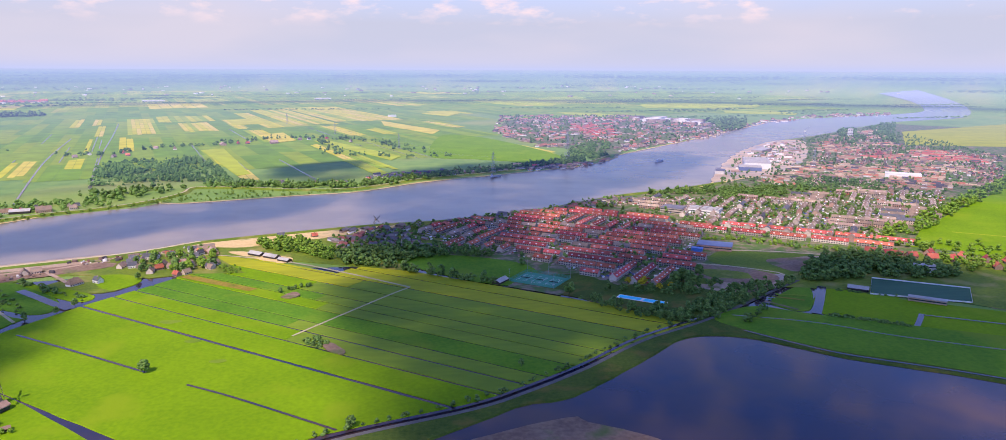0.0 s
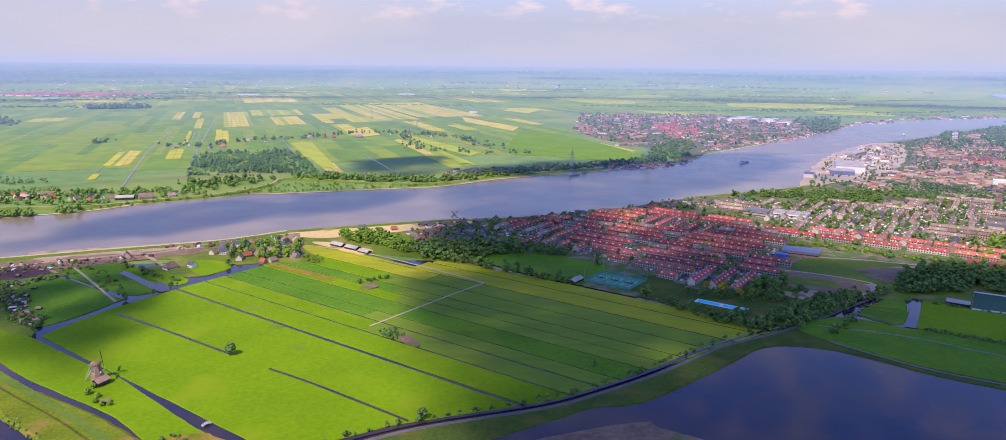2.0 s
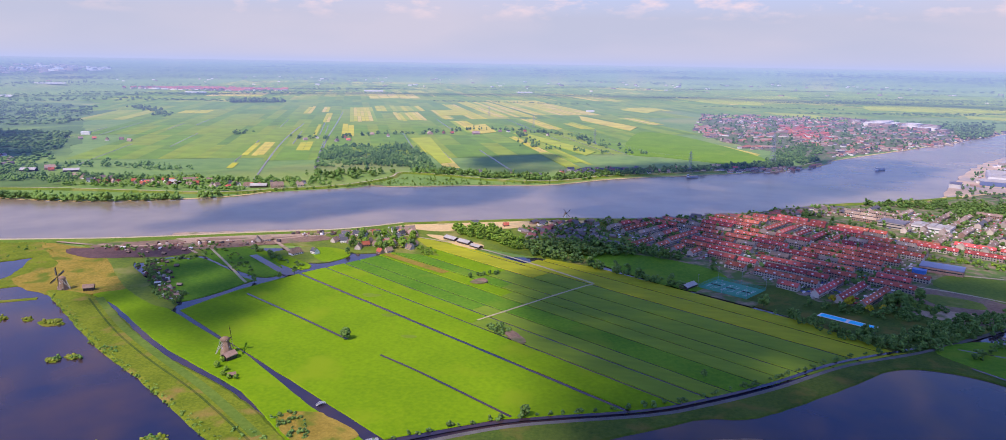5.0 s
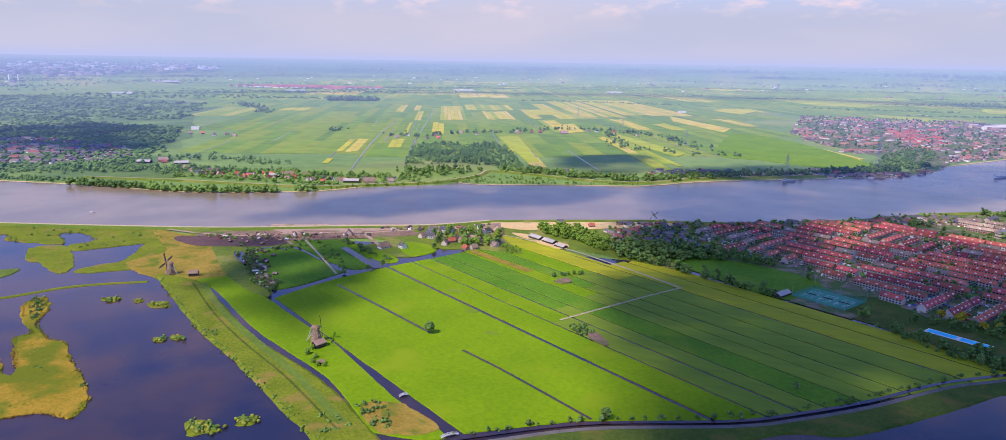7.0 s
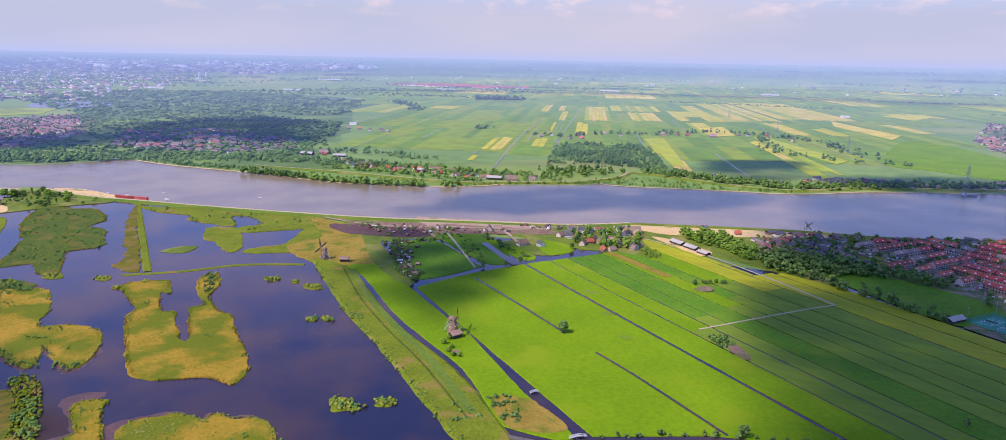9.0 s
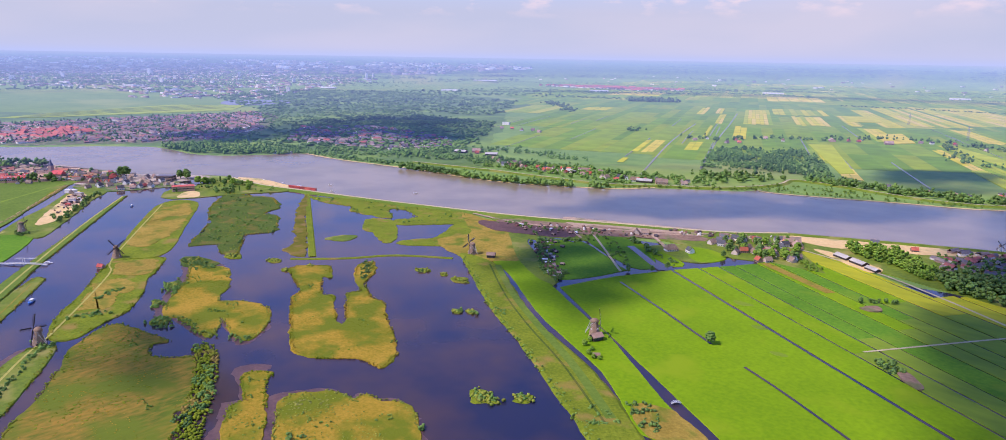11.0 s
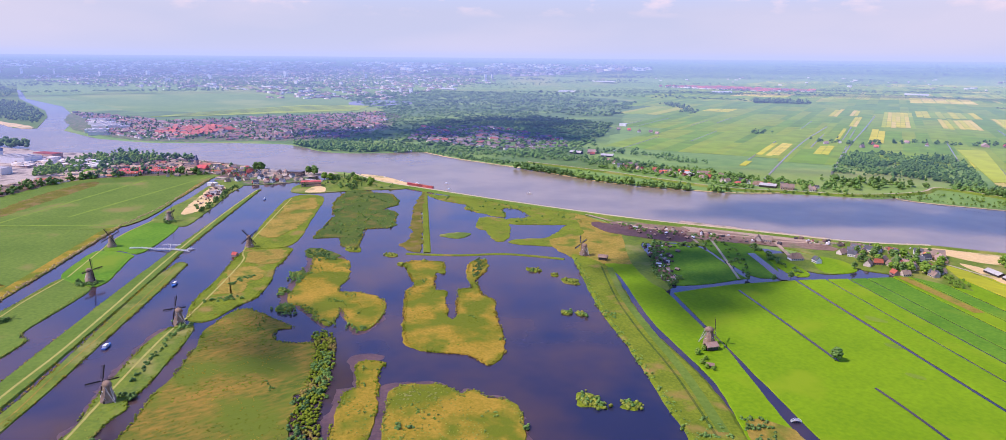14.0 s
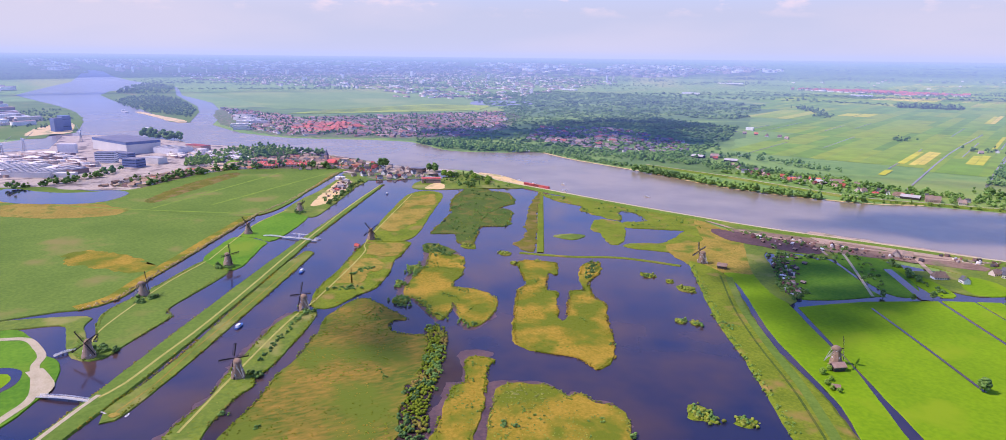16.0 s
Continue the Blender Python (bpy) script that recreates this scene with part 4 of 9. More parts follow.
C2 = [(-622, 160), (-669, 178), (-732, 220), (-788, 253), (-816, 274), (-818, 285), (-800, 322), (-777, 313), (-745, 291), (-730, 279), (-684, 255), (-646, 228), (-632, 205), (-610, 176)]
C3 = [(-833, 280), (-1088, 434), (-1072, 486), (-937, 410), (-814, 332), (-819, 291)]
isle("ground_mill_bank", C1, ROUGH, "reedy bank with a path and thatched windmills", "bank", rough=1.0, step=6)
isle("ground_mill_bank", C2, REEDGREEN, "tawny reed island below a windmill", "bank", rough=1.2, step=6)
isle("ground_mill_bank", C3, REEDGREEN, "long reedbed island with green margin", "bank", rough=1.2, step=8)
for pts in ([(-755, 247), (-734, 267), (-704, 252), (-697, 239), (-669, 223), (-671, 207), (-686, 203), (-723, 222)], [(-870, 318), (-902, 325), (-1000, 388), (-1061, 430), (-1058, 470), (-958, 418), (-862, 335)]):
    slab("ground_dry_reed", smooth_line(pts, True, 2.5, 7.0, pts[0][0]), 0.6, 1.12, BANKREED, label="tawny dead reed in the middle of the bank", category="reed")
slab("ground_dry_reed", smooth_line([(-770, 260), (-806, 280), (-797, 312), (-772, 304), (-745, 284)], True, 3, 4.0), 0.6, 1.12, TAWNY, label="tan cut reed below the windmill", category="reed")
D1 = [(-390, 42), (-424, 61), (-453, 82), (-485, 100), (-516, 124), (-557, 149), (-584, 163), (-609, 185), (-621, 203), (-618, 212), (-599, 216), (-552, 226), (-555, 212),
      (-533, 202), (-518, 212), (-509, 225), (-457, 201), (-434, 189), (-432, 177), (-412, 171), (-401, 162), (-358, 140), (-318, 90)]
D2 = [(-827, 363), (-853, 382), (-916, 430), (-1017, 481), (-1075, 524), (-1109, 554), (-1071, 570), (-1050, 573), (-1030, 589), (-952, 557), (-930, 520), (-902, 525), (-870, 506),
      (-818, 469), (-832, 440), (-787, 409), (-746, 381), (-772, 376), (-810, 391), (-820, 376)]
D5 = [(-618, 247), (-664, 276), (-699, 305), (-739, 326), (-724, 344), (-708, 352), (-651, 325), (-619, 297), (-608, 302), (-600, 312), (-568, 320), (-539, 305), (-518, 286),
      (-511, 267), (-542, 270), (-573, 279), (-551, 265), (-537, 252), (-553, 250), (-595, 253)]
D6 = [(-662, 397), (-663, 411), (-640, 434), (-602, 410), (-613, 407), (-566, 375), (-552, 379), (-497, 344), (-490, 350), (-550, 394), (-546, 407), (-581, 426), (-620, 456),
      (-620, 478), (-588, 455), (-566, 426), (-528, 404), (-504, 402), (-474, 381), (-433, 356), (-404, 336), (-392, 312), (-418, 310), (-442, 288), (-466, 284), (-506, 306),
      (-575, 349), (-587, 366), (-637, 387)]
D7 = [(-449, 232), (-454, 242), (-440, 252), (-433, 242), (-417, 232), (-394, 220), (-371, 206), (-357, 193), (-339, 178), (-352, 163), (-371, 176), (-398, 194), (-417, 208), (-416, 217)]
D8 = [(-398, 230), (-401, 243), (-392, 256), (-391, 264), (-372, 268), (-366, 267), (-367, 278), (-351, 281), (-342, 288), (-325, 286), (-307, 274), (-293, 267), (-276, 250), (-300, 200),
      (-329, 189), (-364, 208), (-381, 221)]
D9 = [(-1006, 638), (-981, 645), (-930, 672), (-829, 697), (-735, 732), (-687, 694), (-725, 631), (-746, 614), (-767, 631), (-759, 661), (-810, 683), (-830, 667), (-780, 632), (-856, 620),
      (-886, 640), (-945, 628)]
D11 = [(-670, 556), (-664, 578), (-655, 604), (-690, 669), (-718, 730), (-632, 693), (-560, 615), (-582, 598), (-621, 577), (-657, 549)]
D10 = [(-756, 565), (-798, 606), (-776, 624), (-746, 614), (-679, 558), (-682, 539), (-725, 559)]
isle("ground_reed_island", D1, FENREED, "large green and tan marsh island", "island", rough=2.5, step=4, seed=1)
isle("ground_reed_island", D2, FEN, "dark green marsh island with pools", "island", rough=5, step=7, seed=2)
isle("ground_reed_island", [(-779, 332), (-776, 349), (-733, 354), (-730, 324)], FEN, "small dark green marsh island", "island", rough=3, seed=3)
isle("ground_reed_island", D5, REEDBED, "ragged tawny reed island", "island", rough=3, step=4, seed=4)
isle("ground_reed_island", D6, REEDBED, "forked golden reed island in dark water", "island", rough=2.6, step=3.5, seed=5)
isle("ground_reed_island", D7, REEDBED, "narrow golden reed island", "island", rough=3, step=5, seed=6)
isle("ground_reed_island", D8, REEDBED, "broad golden reed island with bushes", "island", rough=3, step=5, seed=7)
isle("ground_reed_island", D9, REEDGREEN, "green reedland below the river dike", "island", rough=4, step=6, seed=8)
isle("ground_reed_island", D11, REEDGREEN, "green reedland beside the old windmill", "island", rough=3, step=6, seed=14)
isle("ground_reed_island", [(-744, 499), (-744, 526), (-728, 535), (-718, 511)], ROUGH, "small green reed island", "island", rough=3, step=4, seed=15)
isle("ground_reed_island", D10, REEDGREEN, "rounded green reed island", "island", rough=4, step=6, seed=9)
for k, (bed, grow) in enumerate(((D7, 1.22), (D8, 1.12), (D5, 1.10), (C1, 1.0))):
    cx, cy = sum(q[0] for q in bed) / len(bed), sum(q[1] for q in bed) / len(bed)
    slab("ground_mud", smooth_line([(cx + (x - cx) * grow - 3, cy + (y - cy) * grow - 2) for x, y in bed], True, 4, 4.5, 40 + k), WATER - 0.2, WATER + 0.03 + 0.005 * k, MUD, label="wet brown mud flat round a reed island", category="mud")
ISLETS = []
for k, (x, y, r) in enumerate([(-307, 332, 13), (-285, 348, 9), (-557, 497, 9), (-530, 502, 5), (-504, 501, 11), (-440, 434, 6), (-429, 442, 6), (-701, 404, 9), (-749, 379, 12), (-655, 420, 5), (-660, 392, 5), (-690, 288, 11), (-648, 255, 6), (-601, 239, 11), (-756, 338, 13)]):
    wobble = random.Random(70 + k)
    isle("ground_islet", [(x + r * math.cos(a) * wobble.uniform(0.55, 1.25), y + r * math.sin(a) * wobble.uniform(0.4, 0.95)) for a in np.linspace(0, 5.6, 9)], REEDGREEN,
         "tiny green reed islet", "island", rough=1.8, step=2, seed=20 + k)
    ISLETS.append((x, y, r))
ribbon("ground_levee", [(-695, 420), (-678, 437), (-652, 467), (-630, 506), (-606, 528), (-569, 552)], 6, 0.95, REEDGREEN, [(-1, -0.7), (-0.7, 0), (0.7, 0), (1, -0.7)])
ribbon("ground_levee", [(-1016, 645), (-866, 553), (-685, 442)], 9, 0.95, REEDGREEN, [(-1, -0.7), (-0.7, 0), (0.7, 0), (1, -0.7)])
isle("ground_reed_island", [(-1005, 640), (-979, 612), (-880, 540), (-754, 460), (-735, 432), (-692, 434), (-705, 447), (-760, 482), (-880, 556)], MARSH, "reedy margin along the low levee", "island", rough=4, step=5, seed=16)
for ob in [o for o in bpy.data.objects if o.name.startswith("ground_levee")]:
    tagged(ob, "low green levee between the ponds", "dike", kind="structure")

# dikes and paths along the river
DIKE_FORM = [(-1, -3.0), (-0.25, 0), (0.25, 0), (1, -3.0)]
RIVER_DIKE = [(-1252, 628), (-1130, 630), (-1027, 656), (-880, 696), (-731, 743), (-642, 776), (-528, 832), (-409, 890), (-340, 950)]
ribbon("ground_river_dike", RIVER_DIKE, 22, 3.2, MEADOWGRASS, DIKE_FORM)
tagged(bpy.data.objects["ground_river_dike"], "grass river dike with a paved crest", "dike", kind="structure")
ribbon("path_river_dike", RIVER_DIKE, 5.6, 3.25, CREST)
tagged(bpy.data.objects["path_river_dike"], "pale cycle path on the dike crest", "path", kind="structure")
TOWN_DIKE = [(-340, 950), (-142, 1036), (-9, 1074), (152, 1158), (300, 1276), (430, 1344), (560, 1430)]
ribbon("ground_town_dike", TOWN_DIKE, 18, 3.0, ROUGH, DIKE_FORM)
tagged(bpy.data.objects["ground_town_dike"], "green dike between town and river", "dike", kind="structure")
ribbon("path_east_road", [(430, 1330), (500, 1385), (620, 1480), (760, 1560), (900, 1700)], 9, 1.5, SAND)
tagged(bpy.data.objects["path_east_road"], "sandy dike road towards the quay", "path", kind="structure")
FAR_DIKE = [(-1180, 1010), (-989, 1052), (-879, 1066), (-727, 1094), (-640, 1158), (-572, 1206), (-529, 1268), (-505, 1340), (-503, 1404), (-406, 1398), (-300, 1372), (-187, 1385),
            (-80, 1490), (80, 1590), (310, 1740), (420, 1900)]
ribbon("ground_far_dike", FAR_DIKE, 17, 3.2, ROUGH, [(-1, -3.0), (-0.2, 0), (0.2, 0), (1, -3.0)])
tagged(bpy.data.objects["ground_far_dike"], "long green dike on the opposite bank", "dike", kind="structure")
ribbon("path_far_dike", FAR_DIKE, 3.6, 3.3, PATHWAY)
tagged(bpy.data.objects["path_far_dike"], "pale road on the opposite dike", "path", kind="structure")
for k, (pts, width) in enumerate([([(-506, -8), (-522, 8), (-562, 34), (-612, 67), (-700, 119), (-830, 194), (-1026, 313), (-1190, 421)], 2.2), ([(-510, -8), (-480, -28), (-400, -76)], 3.2),
                                  ([(-434, 34), (-512, 82), (-590, 132), (-640, 170), (-771, 256), (-836, 284), (-1088, 440)], 1.8),
                                  ([(-614, -14), (-650, -4), (-745, 45), (-815, 92)], 1.6), ([(-820, 96), (-912, 140), (-985, 178), (-1050, 230)], 1.6)]):
    tagged(ribbon("path_canal", pts, width, 1.62 if k < 2 else 1.22, PATHWAY if k == 1 else TRODDEN), "pale footpath along the canal", "path", kind="structure")
tagged(ribbon("path_strip", [(-480, 2), (-512, 26), (-554, 50), (-601, 79), (-700, 140), (-790, 192)], 1.3, 1.2, TAWNY), "trodden line on the reedy strip", "path", kind="structure")
FACTORY_LAND = [(-1965, -200), (-1995, -99), (-2290, -32), (-2074, 119), (-1852, 223), (-1729, 325), (-1610, 452), (-1410, 516), (-1300, 600), (-1240, 610), (-1215, 560), (-1330, 420), (-1380, 398),
                (-1473, 199), (-1327, 30), (-1369, -59), (-1437, -160), (-1500, -400), (-1900, -500)]
slab("ground_factory", FACTORY_LAND, 0.0, 0.8, YARD, label="paved industrial land by the river", category="ground")
slab("ground_village", smooth_line([(-1475, 205), (-1440, 140), (-1345, 50), (-1420, 10), (-1560, 215), (-1640, 300), (-1730, 325), (-1610, 445), (-1420, 505), (-1320, 430), (-1385, 398)], True, 12, 3), 0.5, 0.83, GARDEN,
     label="gardens and lanes of the canal head village", category="ground")
slab("ground_quayside", [(-1965, -500), (-2350, -50), (-2100, 150), (-1850, 380), (-1600, 470), (-1300, 610), (-1240, 610), (-1330, 30), (-1500, -500)], 0.0, 0.285, YARD, label="paved edge of the shipyard", category="ground")
slab("ground_field_west", smooth_line([(-1215, -5), (-1300, 60), (-1473, 199), (-1385, 392), (-1300, 350), (-1036, 191), (-1131, 54)], True, 12, 2), 0.9, 1.2, MEADOWGRASS, label="green field below the village", category="field")
slab("ground_isle_village", smooth_line([(-1245, 560), (-1270, 610), (-1140, 625), (-1060, 640), (-1090, 560), (-1120, 470), (-1180, 480)], True, 8, 2), 0.0, 1.0, ROUGH,
     label="grassy spit with pump house and village", category="ground")
slab("water_basin", smooth_line([(-1265, 545), (-1262, 590), (-1215, 575), (-1225, 535)], True, 8, 1), 0.95, 1.05, POOLS, label="small harbour basin", category="water")

slab("ground_canal_head", smooth_line([(-1345, 400), (-1262, 412), (-1238, 450), (-1228, 500), (-1206, 545), (-1225, 570), (-1300, 520)], True, 8, 1.5), 0.0, 0.86, TOWNFLOOR,
     label="paved village ground at the canal head", category="ground")
slab("ground_woodland", smooth_line([(-1100, 1000), (-1300, 935), (-1460, 930), (-1500, 850), (-1590, 750), (-1790, 730), (-1900, 640), (-2050, 470), (-2300, 390), (-2700, 440), (-3200, 440), (-3500, 1000), (-4400, 1700),
                                     (-4200, 2700), (-3600, 3050), (-2450, 2900), (-1950, 2150), (-1700, 1890), (-1240, 1310), (-1000, 1130)], True, 60, 20), 0.0, 0.28, WOODFLOOR, label="shaded wooded country towards the city", category="ground")
# strip fields over the river
WORKS = [(-4010, -338), (-3988, -281), (-3436, -147), (-2910, -77), (-2390, -82), (-2346, -136), (-2246, -193), (-2600, -600), (-4000, -900)]
POND_REED = [(-1269, -113), (-1248, -58), (-1175, 22), (-1121, 9), (-1124, -48), (-1153, -104), (-1230, -180)]
for shore in ([(-513, 1250), (-470, 1244), (-294, 1311), (-179, 1355), (-68, 1461), (92, 1560), (317, 1709), (430, 1864), (470, 1947), (845, 2405), (1430, 3155)], [(-1450, 918), (-1314, 919), (-1118, 949), (-894, 969), (-720, 1052), (-650, 1134)],
              [(310, 1290), (430, 1350), (535, 1428), (607, 1584), (792, 1932)], [(-331, 962), (-142, 1042), (-9, 1081), (152, 1167), (300, 1285)]):
    tagged(ribbon("ground_shore", shore, 7, 0.62, SAND), "narrow sandy shore of the river", "shore", kind="structure")
slab("ground_west_town", smooth_line([(-3239, 434), (-2644, 660), (-2625, 1449), (-2045, 1150), (-1850, 905), (-1862, 745), (-1960, 590), (-2040, 455), (-2260, 370), (-2600, 330)], True, 30, 8), 0.0, 0.40, TOWNFLOOR,
     label="streets of the town across the river", category="ground")
slab("ground_opposite_town", smooth_line([(190, 2450), (430, 1930), (470, 1990), (860, 2440), (1217, 2930), (1000, 3150), (617, 3415), (260, 3281)], True, 30, 12), 0.0, 0.62, TOWNFLOOR, label="streets of the opposite town", category="ground")
slab("ground_works", smooth_line(WORKS, True, 30, 6), 0.0, 0.9, MEADOWGRASS, label="rough works ground on the far peninsula", category="ground")
slab("ground_works_sand", smooth_line([(-2395, -92), (-2350, -138), (-2340, -200), (-2600, -180), (-2700, -100)], True, 20, 5), 0.5, 1.1, SAND, label="bare sand on the works quay", category="sand")
slab("ground_pond_reed", smooth_line(POND_REED, True, 8, 3), 0.9, 1.14, TAWNY, label="tawny reed shore of the grey pond", category="reed")
U, V = Vector((0.917, 0.40)), Vector((-0.40, 0.917))
OVER = [(-1750, 1850), (-1250, 1300), (-1000, 1150), (-720, 1200), (-560, 1280), (-480, 1430), (-180, 1420), (90, 1640), (300, 1800), (180, 2500), (250, 3300), (1200, 3150), (2300, 3850),
        (3300, 6200), (2400, 8200), (-4600, 7600), (-2900, 3000), (-2100, 2250)]


def strip_mesh(name, rects, material, label, z):
    """Flat parcels given by their reach along U and V."""
    v, f = [], []
    for u0, u1, v0, v1 in rects:
        cuts = max(1, int((v1 - v0) / 250))
        for k in range(cuts):
            o = len(v)
            for u, w in ((u0, k / cuts), (u1, k / cuts), (u1, (k + 1) / cuts), (u0, (k + 1) / cuts)):
                q = U * u + V * (v0 + (v1 - v0) * w)
                v.append(land(q.x, q.y, z))
            f.append((o, o + 1, o + 2, o + 3))
    tagged(raw(name, v, f, material), label, "fields", kind="structure")


def parcels(seed):
    """Long strip parcels between cross ditches: green ones, and a few pale mown ones far out."""
    rng = random.Random(seed)
    green, mown = [], []
    rows = [700]
    while rows[-1] < 9200:
        rows.append(rows[-1] + rng.uniform(260, 640))
    u = -5600.0
    while u < 6200:
        group = rng.uniform(120, 330)
        shift = rng.uniform(-70, 70)
        stop = u + group
        while u < stop:
            w = rng.uniform(20, 62)
            for v0, v1 in zip(rows, rows[1:]):
                corners = [U * (u + x) + V * (y + shift) for x, y in ((0, v0), (w, v0), (w, v1), (0, v1))]
                if all(inside(q.x, q.y, OVER) for q in corners):
                    p = corners[0]
                    dry = noise.noise((p.x * 0.0011 + 3, p.y * 0.0011, 4.4)) + rng.uniform(-0.22, 0.22)
                    (mown if v0 > 2900 and dry > 0.34 else green).append((u + 0.3, u + w - 0.3, v0 + shift + 0.8, v1 + shift - 0.8))
            u += w
    return green, mown


GREEN, DRY = parcels(5)
strip_mesh("ground_far_fields", GREEN, FIELDS, "green strip fields across the river", 0.5)
strip_mesh("ground_far_dry", DRY, PALEFIELD, "pale grassy strips in the far fields", 0.5)
# the hay parcels: reach along U, reach along V, how many strips
HAY = [(-214, -180, 3190, 3730, 2), (-114, -88, 2743, 3275, 2), (-139, -109, 3300, 3700, 2), (-14, 92, 2790, 3690, 7), (106, 335, 3365, 3810, 9), (174, 290, 2830, 3340, 7), (364, 398, 2890, 3470, 2),
       (475, 545, 2900, 3940, 4), (590, 780, 2990, 4250, 8), (800, 1120, 3120, 4400, 11), (370, 440, 2330, 2840, 4), (660, 735, 2430, 2925, 4), (800, 860, 2450, 2750, 3), (477, 545, 1570, 2230, 5), (1390, 1600, 3400, 3720, 5),
       (1130, 1200, 2600, 3000, 3), (1008, 1062, 1680, 2180, 3), (2460, 2830, 6200, 7000, 4), (-244, -215, 1790, 2118, 2), (-268, -252, 1800, 2130, 1), (-147, -112, 1875, 2140, 2), (178, 216, 1820, 2218, 2), (194, 230, 1545, 1760, 2),
       (-268, -253, 1582, 1702, 1), (-38, 2, 2230, 2700, 2), (-730, -610, 3200, 3450, 2), (2200, 2500, 4000, 5000, 5), (-124, -113, 2253, 2680, 1), (1500, 1720, 4300, 5400, 4), (100, 420, 4500, 5200, 5), (-900, -560, 4700, 5300, 4)]
HAY_RNG = random.Random(23)
hay_strips, lime_strips = [], []
for u0, u1, v0, v1, count in HAY:
    w = (u1 - u0) / count
    for k in range(count):
        (lime_strips if count > 2 and HAY_RNG.random() < 0.33 else hay_strips).append((u0 + w * k + 0.03 * w, u0 + w * (k + 1) - 0.03 * w, v0 + HAY_RNG.uniform(0, 40), v1 - HAY_RNG.uniform(0, 60)))
strip_mesh("ground_far_hay", hay_strips, MOWN, "pale yellow mown hay strips across the river", 1.0)
for outline in ([(155, 5266), (478, 5416), (695, 4920), (630, 4542), (285, 4819)], [(628, 5769), (1063, 6248), (1091, 5812), (755, 5350)], [(1208, 4628), (1492, 4902), (1331, 4368), (1183, 4336)],
                [(553, 3896), (761, 3790), (875, 3533), (826, 3410), (592, 3705)], [(1260, 4798), (1616, 4940), (2057, 4705), (1943, 4472), (1413, 4312), (1216, 4467)], [(1539, 4016), (1894, 3840), (1792, 3652), (1482, 3832)]):
    slab("ground_far_pasture", outline, 0.2, 2.2, LIME, label="yellow-green hay meadow beyond the opposite town", category="field")
slab("ground_far_pasture", [(-166, 3750), (-58, 4005), (41, 3825), (-30, 3549)], 0.2, 2.2, MOWN, label="mown yellow field beyond the river", category="field")
slab("ground_far_pasture", smooth_line([(-42, 2509), (83, 2448), (220, 2130), (285, 1882), (250, 1711), (184, 1762), (102, 1815), (37, 1852), (-67, 1932)], True, 25, 4), 0.2, 1.6, GRASS,
     label="bright green pasture before the opposite town", category="field")
for k, outline in enumerate(([(-453, 2332), (-432, 2377), (-142, 1908), (-160, 1824)], [(-717, 2069), (-666, 2107), (-450, 1593), (-469, 1563)], [(-285, 1832), (-264, 1860), (-139, 1573), (-165, 1553)],
                             [(-325, 3227), (-55, 2732), (-75, 2566), (-286, 2968)], [(-1018, 3291), (-913, 3389), (-801, 3070), (-900, 2990)], [(-668, 2554), (-619, 2637), (-511, 2350), (-548, 2285)])):
    slab("ground_hay_parcel", outline, 0.2, 1.7, MOWN if k > 2 else LIME, label="yellow hay parcel between far ditches", category="field")
strip_mesh("ground_far_lime", lime_strips, LIME, "yellow-green grass strips between the hay", 1.0)
slab("ground_far_meadow", [(-4549, 546), (-5253, 979), (-4502, 1555), (-3186, 1754), (-2625, 1449), (-2806, 973), (-3299, 616)], 0.2, 0.5, FARMEADOW,
     label="far flat green meadow before the city", category="field")
slab("ground_far_hayfield", [(-2876, 622), (-3055, 931), (-3209, 1353), (-3009, 1595), (-2770, 1407), (-2795, 1067), (-2818, 757)], 0.2, 1.6, LIME, label="yellow hay meadow behind the far town", category="field")
for k in range(4):
    tagged(ribbon("ground_far_grass_line", [(-2850 - 45 * k, 690 + 30 * k), (-2900 - 60 * k, 1080 + 20 * k), (-2890 - 70 * k, 1480)], 16, 2.4, FARMEADOW), "green line through the hay meadow", "field", kind="structure")
slab("water_far_lake", smooth_line([(-3120, 1540), (-3349, 1698), (-3262, 1918), (-3022, 1815), (-2990, 1620)], True, 40, 8), 0.2, 2.2, RIVER, label="pale lake before the city", category="water")
for pts in ([(-700, 1400), (-935, 1950), (-1155, 2498), (-1380, 3050)], [(-751, 1245), (-1022, 1847), (-1250, 2420)], [(-447, 1848), (-293, 1510)], [(-640, 2300), (-860, 2800)]):
    tagged(ribbon("water_far_ditch", pts, 3.4, 0.7, RIVER), "straight ditch between far fields", "water", kind="structure")

DITCH_RNG = random.Random(8)
for k in range(26):
    start = U * DITCH_RNG.uniform(-900, 700) + V * DITCH_RNG.uniform(1500, 2700)
    stop = start + V * DITCH_RNG.uniform(220, 560)
    if inside(start.x, start.y, OVER) and inside(stop.x, stop.y, OVER):
        tagged(ribbon("water_field_ditch", [tuple(start), tuple(stop)], 2.6, 0.72, RIVER), "thin pale ditch between far strip fields", "water", kind="structure")
tagged(ribbon("water_short_ditch", [(-383, 614), (-310, 571), (-238, 527)], 2.4, 1.12, POOLS), "straight dark ditch ending at a lone tree", "water", kind="structure")

